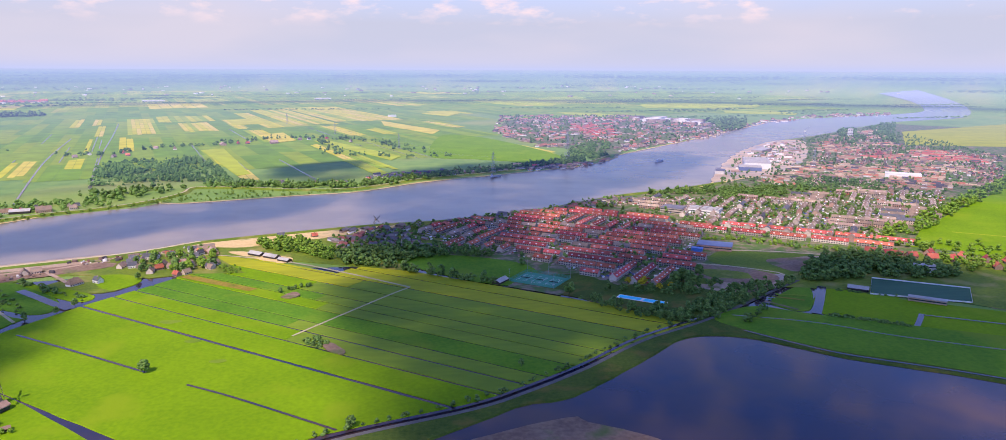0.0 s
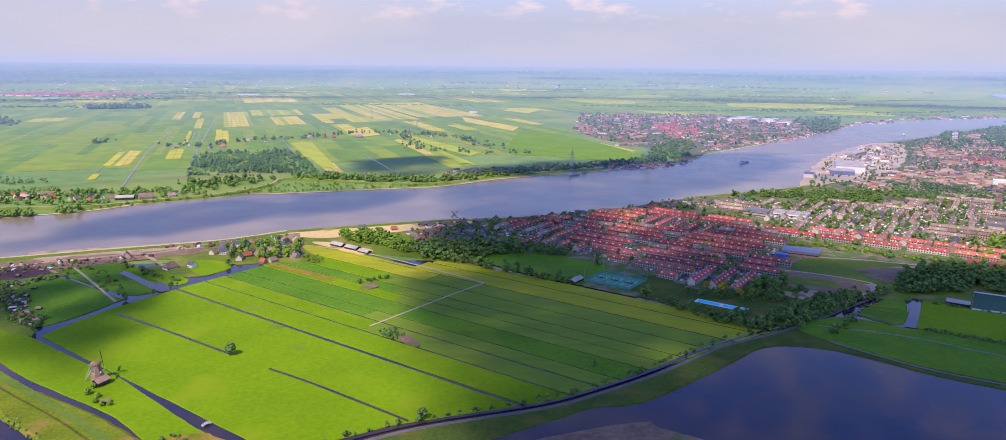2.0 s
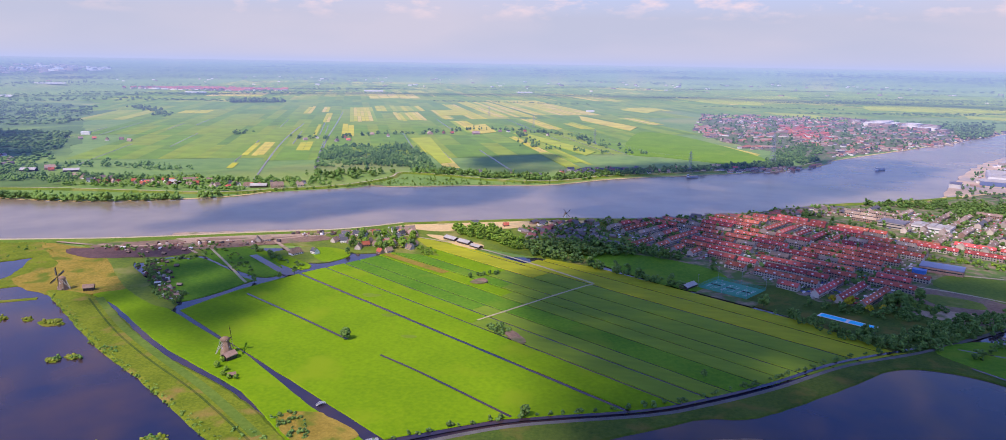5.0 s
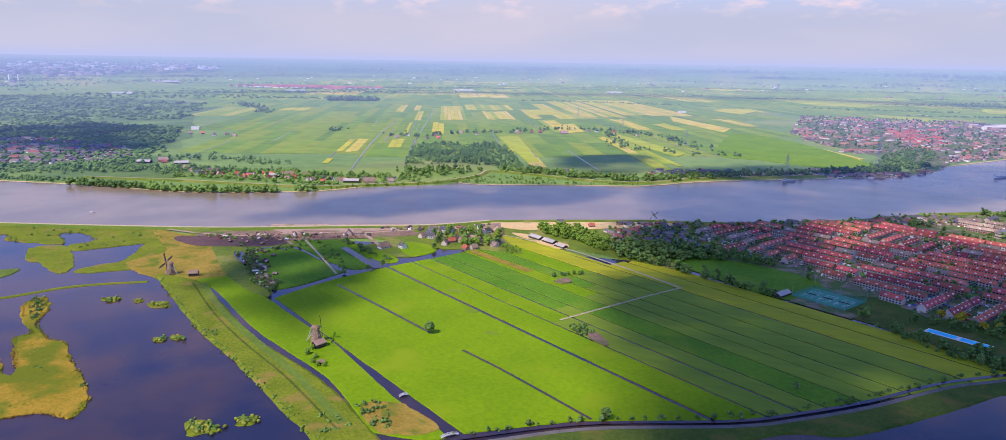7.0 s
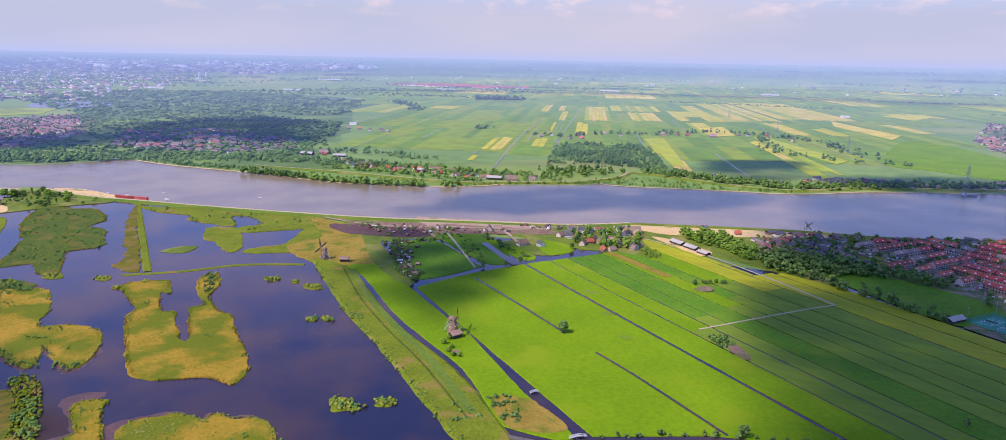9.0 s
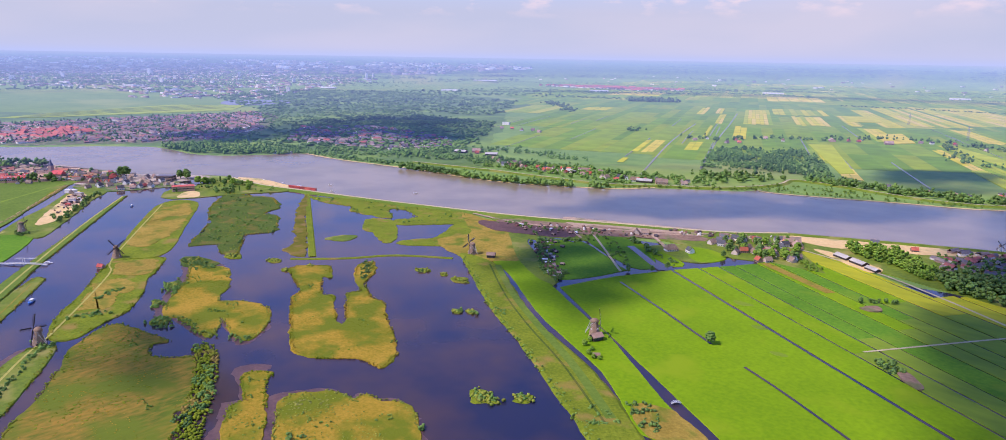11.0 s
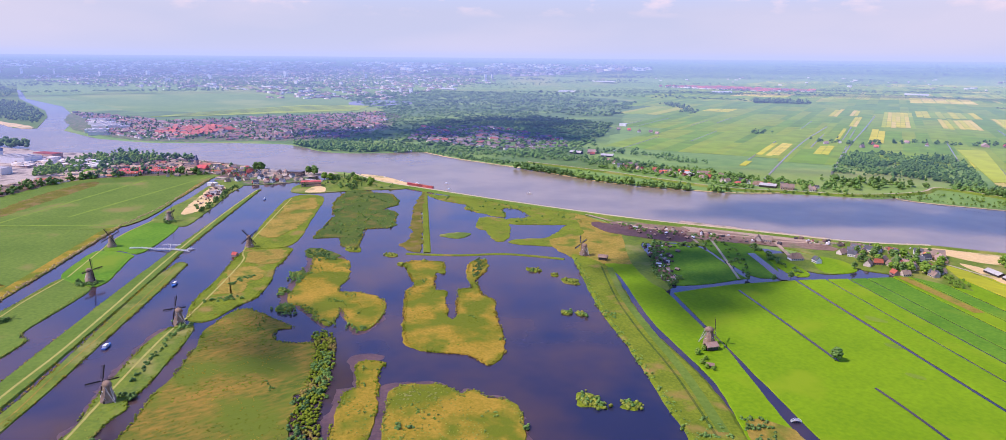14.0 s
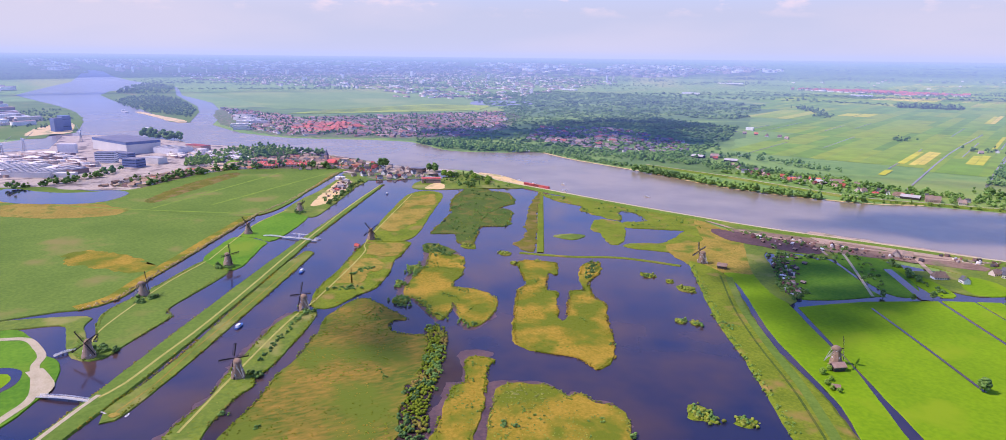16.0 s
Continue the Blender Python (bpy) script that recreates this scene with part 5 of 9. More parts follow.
for pts in ([(-1145, 55), (-1403, 293)], [(-1136, 137), (-1380, 398)], [(-1230, -70), (-1150, 30), (-1036, 191)]):
    tagged(ribbon("path_meadow", pts, 5, 1.24, OLIVE), "pale grassy track between meadows", "path", kind="structure")
slab("ground_scrub", smooth_line([(-1190, 60), (-1252, 108), (-1407, 218), (-1434, 203), (-1339, 118), (-1230, 55)], True, 8, 5), 0.9, 1.23, MARSH, label="brown scrubby strip across the meadow", category="ground")
isle("ground_lake_spit", [(-20, 372), (0, 405), (73, 436), (87, 429), (130, 402), (150, 360), (60, 330)], SOIL, "dark brown peat spit in the lake", "spit", rough=0.6, step=5)

# ---- clouds whose shadows lie on the land ----
def cloud(poly, seed, height=950.0, puff=70.0, fill=1.0, label="large white cumulus cloud casting a shadow"):
    """Overlapping flat puffs over the sun side of the shaded ground."""
    rng = random.Random(seed)
    shift = SUN * (height / SUN.z)
    xs, ys = [p[0] for p in poly], [p[1] for p in poly]
    area = abs(area_sign(poly)) / 2
    bm = bmesh.new()
    for x, y in sprinkle(poly, int(fill * area / (puff * puff) * 3.2) + 6, rng):
        r = puff * rng.uniform(0.5, 1.0)
        m = Matrix.Translation((x + shift.x, y + shift.y, height + rng.uniform(-15, 25))) @ Matrix.Diagonal((r, r * rng.uniform(0.7, 1), r * 0.3, 1))
        bmesh.ops.create_icosphere(bm, subdivisions=2, radius=1, matrix=m)
    for v in bm.verts:
        v.co += 0.16 * puff * noise.noise_vector(v.co * 0.03)
    tagged(part("cloud", bm, CLOUD, None, smooth=True), label, "cloud", "fair weather clouds")


cloud([(-120, 1000), (-95, 850), (-100, 735), (-108, 616), (-72, 519), (-40, 445), (-10, 300), (300, 100), (900, 200), (740, 640), (600, 725), (548, 771), (540, 828), (450, 828), (413, 838), (325, 840), (285, 800), (60, 880), (70, 1110), (-11, 1300), (-70, 1150)], 1, fill=1.25)
cloud([(70, 1110), (60, 880), (285, 790), (345, 860), (340, 990), (330, 1130), (200, 1250)], 9, fill=0.62)
cloud([(300, 835), (413, 838), (530, 828), (548, 771), (600, 715), (502, 611), (323, 584), (226, 587), (138, 533), (67, 466), (55, 535), (77, 641), (148, 688), (230, 741)], 15, puff=45, fill=0.40)
cloud([(-650, 840), (-640, 1040), (-520, 1190), (-240, 1310), (-225, 1190), (-320, 1110), (-440, 1010), (-530, 920)], 2, puff=50, fill=1.45)
cloud([(-585, 158), (-613, 202), (-625, 232), (-560, 248), (-505, 225), (-465, 195), (-500, 165)], 17, puff=26, fill=0.5)
cloud([(-154, 1350), (-150, 1085), (-60, 1100), (169, 1225), (458, 1500), (700, 1900), (640, 2000), (470, 1957), (231, 1678), (27, 1507)], 13, puff=55, fill=1.1)
cloud([(-590, 715), (-500, 775), (-400, 740), (-361, 660), (-379, 610), (-344, 575), (-340, 534), (-375, 530), (-422, 563), (-477, 595), (-530, 620)], 3, puff=34, fill=1.0)
cloud([(-547, 591), (-524, 616), (-440, 575), (-365, 595), (-330, 540), (-335, 480), (-375, 465), (-476, 535)], 18, puff=30, fill=0.42)
cloud([(-2080, 1420), (-2139, 1563), (-2112, 1842), (-1860, 1840), (-1390, 1379), (-1480, 1300), (-1640, 1250), (-1690, 1137), (-1818, 889), (-1927, 778), (-2080, 899), (-2090, 1029), (-2060, 1256)], 4, puff=80, fill=1.0)
cloud([(-465, 1690), (-256, 1800), (-204, 1524), (-313, 1471)], 5, puff=60)
cloud([(-60, 1480), (220, 1640), (260, 1760), (60, 1760), (-180, 1560)], 7, puff=60, fill=0.8)

cloud([(-150, 1010), (-130, 860), (-40, 800), (80, 760), (140, 790), (110, 900), (70, 1100), (-20, 1150)], 12, fill=0.30)

# ---- glowing curtains that paint haze over the far land ----
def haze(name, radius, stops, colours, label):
    """A see-through ring that glows to paint haze; stops: heights and how dense it is there; colours: heights and its
    glow.
    """
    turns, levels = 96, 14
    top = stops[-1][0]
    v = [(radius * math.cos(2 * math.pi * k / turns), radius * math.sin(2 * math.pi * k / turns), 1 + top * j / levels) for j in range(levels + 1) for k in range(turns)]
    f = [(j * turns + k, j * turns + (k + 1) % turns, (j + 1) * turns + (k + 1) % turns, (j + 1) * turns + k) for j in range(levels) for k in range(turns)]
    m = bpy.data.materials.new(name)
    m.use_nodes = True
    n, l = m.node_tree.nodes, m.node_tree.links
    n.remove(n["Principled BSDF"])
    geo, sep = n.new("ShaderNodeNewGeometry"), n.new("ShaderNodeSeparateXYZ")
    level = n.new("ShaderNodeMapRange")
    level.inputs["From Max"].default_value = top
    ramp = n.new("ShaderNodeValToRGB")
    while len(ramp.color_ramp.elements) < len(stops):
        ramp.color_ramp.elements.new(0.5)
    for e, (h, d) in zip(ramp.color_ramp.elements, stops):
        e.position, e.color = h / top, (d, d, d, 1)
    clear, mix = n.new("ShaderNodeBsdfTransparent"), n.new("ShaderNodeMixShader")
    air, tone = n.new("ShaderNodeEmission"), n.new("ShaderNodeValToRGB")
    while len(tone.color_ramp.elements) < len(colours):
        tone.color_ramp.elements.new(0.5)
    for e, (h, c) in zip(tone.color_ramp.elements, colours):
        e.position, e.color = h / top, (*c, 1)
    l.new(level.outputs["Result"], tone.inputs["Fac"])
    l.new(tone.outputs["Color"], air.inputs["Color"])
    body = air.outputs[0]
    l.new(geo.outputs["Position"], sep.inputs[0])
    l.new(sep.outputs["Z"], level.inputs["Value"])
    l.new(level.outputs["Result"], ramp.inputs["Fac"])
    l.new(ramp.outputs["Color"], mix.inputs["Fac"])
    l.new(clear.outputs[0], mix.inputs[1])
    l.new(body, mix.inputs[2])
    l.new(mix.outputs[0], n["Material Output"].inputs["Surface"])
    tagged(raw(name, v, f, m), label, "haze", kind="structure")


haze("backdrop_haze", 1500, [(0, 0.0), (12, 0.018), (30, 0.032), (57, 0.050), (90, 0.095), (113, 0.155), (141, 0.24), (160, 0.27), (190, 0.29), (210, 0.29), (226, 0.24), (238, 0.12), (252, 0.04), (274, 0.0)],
     [(0, (0.22, 0.46, 2.0)), (57, (0.23, 0.45, 1.72)), (92, (0.30, 0.46, 1.32)), (150, (0.40, 0.56, 1.26)), (215, (0.45, 0.59, 1.12)), (236, (0.47, 0.57, 0.86))], "glowing see-through curtain painting pale blue haze over the far land")
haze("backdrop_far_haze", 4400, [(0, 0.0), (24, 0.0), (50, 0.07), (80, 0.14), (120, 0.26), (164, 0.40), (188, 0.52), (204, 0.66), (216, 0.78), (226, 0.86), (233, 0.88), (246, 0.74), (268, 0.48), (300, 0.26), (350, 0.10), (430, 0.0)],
     [(0, (0.46, 0.62, 1.15)), (120, (0.44, 0.63, 1.16)), (164, (0.40, 0.61, 1.14)), (204, (0.40, 0.59, 1.02)), (218, (0.435, 0.575, 0.94)), (230, (0.455, 0.57, 0.87)), (270, (0.50, 0.585, 0.84))], "glowing see-through curtain painting blue haze at the horizon")

# ---- trees ----
TREE_RNG = random.Random(11)
HALL_GREEN = [(-1776, 205), (-1840, 290), (-1700, 380), (-1560, 330), (-1570, 260), (-1640, 205)]


def tree(name, seed, clumps, reach, low, high, size, leaf, height, label, trunk=0.028):
    """A tree at the origin: tapered trunk with limbs, and a crown of ragged clumps."""
    rng = random.Random(seed)
    top = new(name)
    bm = bmesh.new()
    frustum(bm, trunk * height * 1.3, trunk * height * 0.5, -0.3, height * (low + 0.25), 7)
    for k in range(5):
        a = 2 * math.pi * k / 5 + rng.uniform(-0.3, 0.3)
        z0 = height * rng.uniform(low * 0.8, low + 0.1)
        beam(bm, (0, 0, z0), (math.cos(a) * reach * height * 0.7, math.sin(a) * reach * height * 0.7, z0 + height * 0.25), trunk * height * 0.6)
    part("trunk", bm, BARK, top)
    v, f = clump_template(seed, clumps, reach, low, high, size)
    raw("crown", v * height, f, leaf, top)
    return tagged(top, label, "tree")


TREES = {
    "oak": tree("tree", 21, 46, 0.34, 0.24, 0.88, 0.13, LEAF, 1.0, "dark green broadleaf tree"),
    "ash": tree("tree", 22, 40, 0.30, 0.22, 0.88, 0.12, LEAF, 1.0, "tall dark green tree"),
    "willow": tree("tree", 23, 38, 0.40, 0.20, 0.78, 0.15, LEAF_LIGHT, 1.0, "light green spreading willow"),
    "poplar": tree("tree", 24, 34, 0.12, 0.12, 0.92, 0.08, LEAF, 1.0, "slim dark poplar"),
    "gold": tree("tree", 25, 34, 0.36, 0.22, 0.85, 0.15, LEAF_YELLOW, 1.0, "yellow-leaved tree by the pool"),
}
TREE_USED = set()


def plant(kind, x, y, height, z=0.9, label="", group=""):
    m = pose(x, y, z, 0, 0, TREE_RNG.uniform(0, 360)) @ Matrix.Scale(height, 4)
    if kind in TREE_USED:
        ob = copy_thing(TREES[kind], m)
        ob.scale = (height,) * 3
    else:
        TREE_USED.add(kind)
        ob = TREES[kind]
        ob.matrix_basis = m
    tagged(ob, label, "", group)
    return ob


def wood(name, places, sizes, material, template, label, category="woodland", tall=(0.8, 1.25), z=0.3):
    ob = scatter(name, template, places, sizes, material, TREE_RNG, tall, z)
    if ob:
        tagged(ob, label, category, kind="stuff")


plant("oak", -239, 527, 12, label="lone round tree at the end of a ditch")
plant("oak", -69, 432, 9, label="dark tree beside the dike road")
plant("ash", 51, 522, 7, label="small dark tree by the dike road")
for x, y, h in [(-378, 668, 8), (-372, 690, 9), (-400, 655, 8), (-395, 648, 7), (-350, 780, 9), (-386, 770, 8), (-430, 566, 6), (-446, 578, 5)]:
    plant("ash", x, y, h, label="tree standing at the ditch crossing", group="farm trees")
for x, y in sprinkle([(-385, 820), (-395, 860), (-350, 900), (-320, 930), (-290, 860), (-280, 820), (-330, 800)], 42, TREE_RNG):
    plant(TREE_RNG.choice(["oak", "willow", "ash", "willow"]), x, y, TREE_RNG.uniform(7, 13), label="garden tree among the dike houses", group="village trees")
for x, y in along([(-188, 723), (-152, 747)], 5, TREE_RNG, 2):
    plant("oak", x, y, TREE_RNG.uniform(4, 6), label="low dark tree by the earth mound", group="mound trees")
for x, y in sprinkle([(-280, 822), (-268, 843), (-243, 806), (-256, 796)], 22, TREE_RNG):
    plant("willow", x, y, TREE_RNG.uniform(3, 4.5), label="small fruit tree in the orchard", group="orchard trees")
for x, y in [(216, 712), (200, 725), (188, 735), (205, 734), (230, 716)]:
    plant("gold", x, y, TREE_RNG.uniform(8, 11), z=0.9, group="pool trees")
for x, y in [(240, 735), (250, 742), (255, 730), (276, 760), (118, 700)]:
    plant("oak", x, y, TREE_RNG.uniform(14, 18), label="big round dark tree near the pool", group="park trees")
for x, y in sprinkle([(128, 690), (165, 668), (200, 650), (222, 655), (248, 668), (270, 700), (300, 716), (340, 735), (345, 722), (245, 625), (211, 608), (176, 628)], 80, TREE_RNG):
    plant(TREE_RNG.choice(["oak", "ash", "oak"]), x, y, TREE_RNG.uniform(6, 11), label="dark tree in the belt behind the pool", group="park trees")
for x, y in along([(-1232, 600), (-1205, 605), (-1228, 560), (-1150, 620), (-1120, 600), (-1110, 540)], 14, TREE_RNG, 6):
    plant(TREE_RNG.choice(["oak", "poplar", "willow"]), x, y, TREE_RNG.uniform(8, 15), label="tree at the head of the canals", group="canal head trees")
for x, y in [(-1395, 492), (-1390, 500), (-1300, 560), (-1296, 570), (-1285, 566)]:
    plant("oak", x, y, TREE_RNG.uniform(16, 22), label="tall tree at the village edge", group="canal head trees")
for x, y in [(-310, 452), (-300, 448), (-297, 440), (-290, 436), (-312, 462), (-332, 492), (-285, 437)]:
    plant("willow", x, y, TREE_RNG.uniform(4, 6), label="bush beside the polder windmill", group="mill bushes")

wood("riverside_wood", sprinkle([(-264, 944), (-209, 957), (-154, 890), (-149, 846), (-193, 885), (-249, 911)], 150, TREE_RNG), (7, 12), LEAF_LIGHT, TREE_LOW, "light green wood on the sandy river bank")
wood("park_wood", sprinkle([(-140, 880), (-90, 900), (20, 880), (80, 825), (95, 780), (70, 838), (0, 868), (-70, 850), (-120, 820)], 90, TREE_RNG) + along([(-140, 850), (-60, 800), (38, 742)], 6, TREE_RNG, 4)
     + sprinkle([(-150, 880), (-60, 905), (0, 872), (-60, 830), (-130, 815)], 70, TREE_RNG), (9, 15), LEAF, TREE_LOW, "dark tree belt round the town park")
wood("pool_belt", sprinkle([(120, 688), (165, 660), (200, 642), (222, 650), (250, 668), (275, 700), (300, 712), (340, 733), (347, 720), (245, 622), (211, 606), (176, 628), (130, 672)], 150, TREE_RNG) + sprinkle([(230, 715), (262, 735), (262, 700), (240, 690)], 24, TREE_RNG),
     (4, 8.5), LEAF, TREE_LOW, "dense dark shrubs and trees round the pool")
wood("court_trees", sprinkle([(140, 700), (175, 728), (225, 722), (262, 785), (300, 722), (270, 705), (225, 690), (180, 705)], 70, TREE_RNG) , (4, 9), LEAF, TREE_LOW, "trees round the courts and pool")
wood("east_wood", sprinkle([(384, 736), (400, 765), (431, 805), (493, 844), (531, 831), (550, 800), (590, 770), (575, 742), (531, 733), (470, 745), (430, 735), (393, 723)], 300, TREE_RNG), (8, 14), LEAF, TREE_LOW, "dense dark wood beside the pitches")
wood("east_hedge", along([(560, 880), (620, 935), (838, 1126), (1135, 1375), (1400, 1600)], 5, TREE_RNG, 16), (9, 16), LEAF_LIGHT, TREE_LOW, "broad green tree belt along the east field")
wood("lane_hedge", along([(240, 622), (340, 708), (381, 740)], 5, TREE_RNG, 5) + along([(262, 602), (300, 640)], 8, TREE_RNG, 2), (6, 10), LEAF, TREE_LOW, "dark hedge trees along the lane")
wood("east_garden_trees", sprinkle([(600, 880), (690, 900), (800, 800), (700, 700), (600, 760)], 90, TREE_RNG), (8, 14), LEAF_LIGHT, TREE_LOW, "garden trees east of the pitches")
wood("town_trees", sprinkle(TOWN_LAND[:1] + [(60, 870), (200, 760), (350, 900), (500, 830), (640, 950), (840, 1130), (1130, 1380), (1500, 1850), (1750, 2900), (1340, 2500), (790, 1920), (535, 1415), (150, 1150), (-5, 1065)], 2300, TREE_RNG, 0.22, 3.0),
     (5, 10), LEAF, TREE_DIST, "street and garden trees of the town")
wood("town_green", sprinkle([(506, 1332), (646, 1372), (760, 1480), (640, 1300), (602, 1245), (504, 1249)], 160, TREE_RNG) + sprinkle([(700, 1330), (830, 1420), (900, 1350), (780, 1270)], 90, TREE_RNG) + sprinkle([(330, 1290), (420, 1330), (520, 1370), (470, 1290)], 60, TREE_RNG),
     (6, 13), LEAF, TREE_LOW, "green park trees in the sunlit town")
wood("town_belts", sprinkle([(689, 1390), (788, 1492), (843, 1438), (821, 1342), (727, 1299), (672, 1314)], 130, TREE_RNG) + sprinkle([(442, 1317), (504, 1368), (581, 1337), (618, 1293), (568, 1197), (492, 1235)], 110, TREE_RNG, 0.2) + sprinkle([(593, 1197), (722, 1431), (756, 1430), (614, 1185)], 60, TREE_RNG)
     + along([(1230, 1900), (1320, 2000), (1430, 2160)], 9, TREE_RNG, 25), (6, 12), LEAF, TREE_FAR, "tree belts between the town quarters")
wood("dike_trees", sprinkle([(-9, 1070), (150, 1155), (300, 1275), (330, 1230), (160, 1100), (10, 1020), (-120, 1000), (-170, 960), (-160, 905), (-60, 900), (-30, 960), (-80, 1030), (-140, 1035)], 380, TREE_RNG), (4, 10), LEAF, TREE_FAR, "dark trees behind the river dike")
wood("far_copse", sprinkle([(-835, 1706), (-813, 1802), (-642, 1895), (-430, 1420), (-480, 1400), (-520, 1470), (-640, 1480), (-663, 1425), (-720, 1440)], 900, TREE_RNG, 0.22, 6.0), (7, 13), LEAF_FAR, TREE_FAR, "dark wood across the river")
wood("far_copse", sprinkle([(-640, 1290), (-560, 1300), (-520, 1400), (-600, 1400), (-700, 1320)], 60, TREE_RNG), (10, 16), LEAF, TREE_FAR, "trees inside the river bend")
wood("bend_scrub", along([(-700, 1070), (-640, 1150), (-525, 1230), (-500, 1262), (-430, 1275), (-294, 1325), (-190, 1368)], 5, TREE_RNG, 9) + sprinkle([(-690, 1110), (-560, 1230), (-520, 1330), (-420, 1390), (-300, 1360), (-480, 1270), (-560, 1200)], 70, TREE_RNG, 0.3, 5.0), (2.5, 7), WILLOW, TREE_LOW, "willow scrub inside the river bend")
wood("spit_poplars", along([(-1130, 940), (-1000, 962), (-909, 968), (-857, 985), (-790, 1012), (-758, 1030)], 2.6, TREE_RNG, 9), (10, 16), LEAF_FAR, TREE_FAR, "row of willows on the tidal spit")
wood("spit_poplars", along([(-735, 1045), (-712, 1062)], 2.6, TREE_RNG, 6), (10, 14), LEAF_FAR, TREE_FAR, "round willow clump at the end of the spit")
wood("far_village_trees", along([(-1300, 1080), (-1059, 1150), (-903, 1190), (-741, 1190), (-600, 1260)], 1.7, TREE_RNG, 36) + along([(-1300, 1120), (-1200, 1300), (-1100, 1330), (-960, 1300)], 4, TREE_RNG, 30) + along([(-1050, 1090), (-860, 1110), (-700, 1130)], 5, TREE_RNG, 12), (7, 13), LEAF_FAR, TREE_FAR, "trees among the far dike farms")
wood("far_bank_trees", along([(-480, 1430), (-300, 1410), (-180, 1420), (-60, 1530), (90, 1630), (300, 1780)], 1.8, TREE_RNG, 24), (9, 15), LEAF, TREE_FAR, "dark trees along the opposite bank")
wood("far_farm_trees", along([(-1060, 1940), (-919, 1983), (-860, 2140), (-720, 2220), (-610, 2405), (-440, 2440), (-250, 2300), (-100, 2000)], 11, TREE_RNG, 26) + along([(-420, 2380), (-330, 1960), (-220, 1900), (0, 1900)], 14, TREE_RNG, 30), (9, 16), LEAF, TREE_FAR, "trees round the farms in the far fields")
wood("far_town_trees", sprinkle([(148, 2715), (232, 3523), (367, 3626), (873, 3565), (1012, 3304), (1140, 2900), (880, 2420), (597, 2152), (461, 2077), (349, 2147), (205, 2252)], 700, TREE_RNG, 0.32, 3.0), (8, 14), LEAF, TREE_DIST, "trees of the opposite town")
wood("opposite_green", sprinkle([(346, 2091), (472, 2323), (493, 2229), (417, 1898), (341, 1761), (295, 1736), (258, 1694), (275, 1836), (315, 1932)], 260, TREE_RNG), (8, 15), LEAF, TREE_FAR, "dense wood before the opposite town")
wood("opposite_green", sprinkle([(1149, 3217), (1361, 3253), (1173, 2815), (990, 2560), (1064, 2850)], 260, TREE_RNG), (12, 20), LEAF, TREE_DIST, "wood behind the opposite sheds")
wood("east_far_woods", sprinkle([(1726, 2853), (1949, 3045), (1434, 2225), (1411, 2252), (1484, 2433)], 300, TREE_RNG, 0.2) + sprinkle([(1509, 2723), (1629, 2789), (1420, 2424), (1401, 2317), (1224, 2138), (1280, 2301)], 190, TREE_RNG, 0.35, 4.0),
     (9, 15), LEAF, TREE_DIST, "dark woods at the far side of the river town")
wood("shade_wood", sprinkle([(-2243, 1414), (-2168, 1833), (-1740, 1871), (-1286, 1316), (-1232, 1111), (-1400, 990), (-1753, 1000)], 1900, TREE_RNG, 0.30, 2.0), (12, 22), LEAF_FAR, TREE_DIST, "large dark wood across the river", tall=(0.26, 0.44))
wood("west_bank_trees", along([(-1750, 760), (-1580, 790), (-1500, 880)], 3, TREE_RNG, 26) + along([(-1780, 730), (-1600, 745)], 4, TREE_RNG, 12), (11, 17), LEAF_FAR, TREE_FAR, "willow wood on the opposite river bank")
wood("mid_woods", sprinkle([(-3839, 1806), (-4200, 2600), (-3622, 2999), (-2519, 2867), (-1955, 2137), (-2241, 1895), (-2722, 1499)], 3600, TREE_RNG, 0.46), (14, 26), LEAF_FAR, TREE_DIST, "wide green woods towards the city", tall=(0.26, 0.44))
wood("bank_willows", along([(-1490, 860), (-1455, 935), (-1320, 940), (-1180, 965)], 2.2, TREE_RNG, 16) + along([(-1560, 900), (-1400, 1000), (-1250, 1060)], 3, TREE_RNG, 30) + along([(-1800, 800), (-1650, 850), (-1560, 960)], 3, TREE_RNG, 34)
     + sprinkle([(-1780, 730), (-1600, 745), (-1500, 850), (-1480, 960), (-1700, 960), (-1850, 860)], 260, TREE_RNG, 0.1), (5, 10), LEAF_FAR, TREE_FAR, "green willows on the opposite bank")
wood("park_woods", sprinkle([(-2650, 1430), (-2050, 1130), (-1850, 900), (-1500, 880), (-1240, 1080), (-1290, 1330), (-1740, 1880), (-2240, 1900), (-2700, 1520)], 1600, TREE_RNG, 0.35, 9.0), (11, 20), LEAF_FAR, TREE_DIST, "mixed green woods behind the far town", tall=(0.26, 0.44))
wood("far_clump", sprinkle([(-2180, 3420), (-1960, 3560), (-1980, 3640), (-2230, 3500)], 110, TREE_RNG), (20, 28), LEAF, TREE_FAR, "dark far copse in the fields")
wood("far_clump", along([(-1280, 2000), (-1240, 2040)], 6, TREE_RNG, 30) + along([(-1900, 2500), (-2050, 2700), (-2400, 2950)], 10, TREE_RNG, 30), (12, 18), LEAF, TREE_FAR, "trees round a lone farm")
wood("isle_wood", sprinkle([(-3860, 30), (-4225, 104), (-4274, 239), (-3932, 318), (-3434, 318), (-3159, 318), (-2790, 262), (-2940, 205), (-3149, 128), (-3540, 66)], 900, TREE_RNG), (9, 15), LEAF, TREE_DIST, "dense dark wood covering the river island")
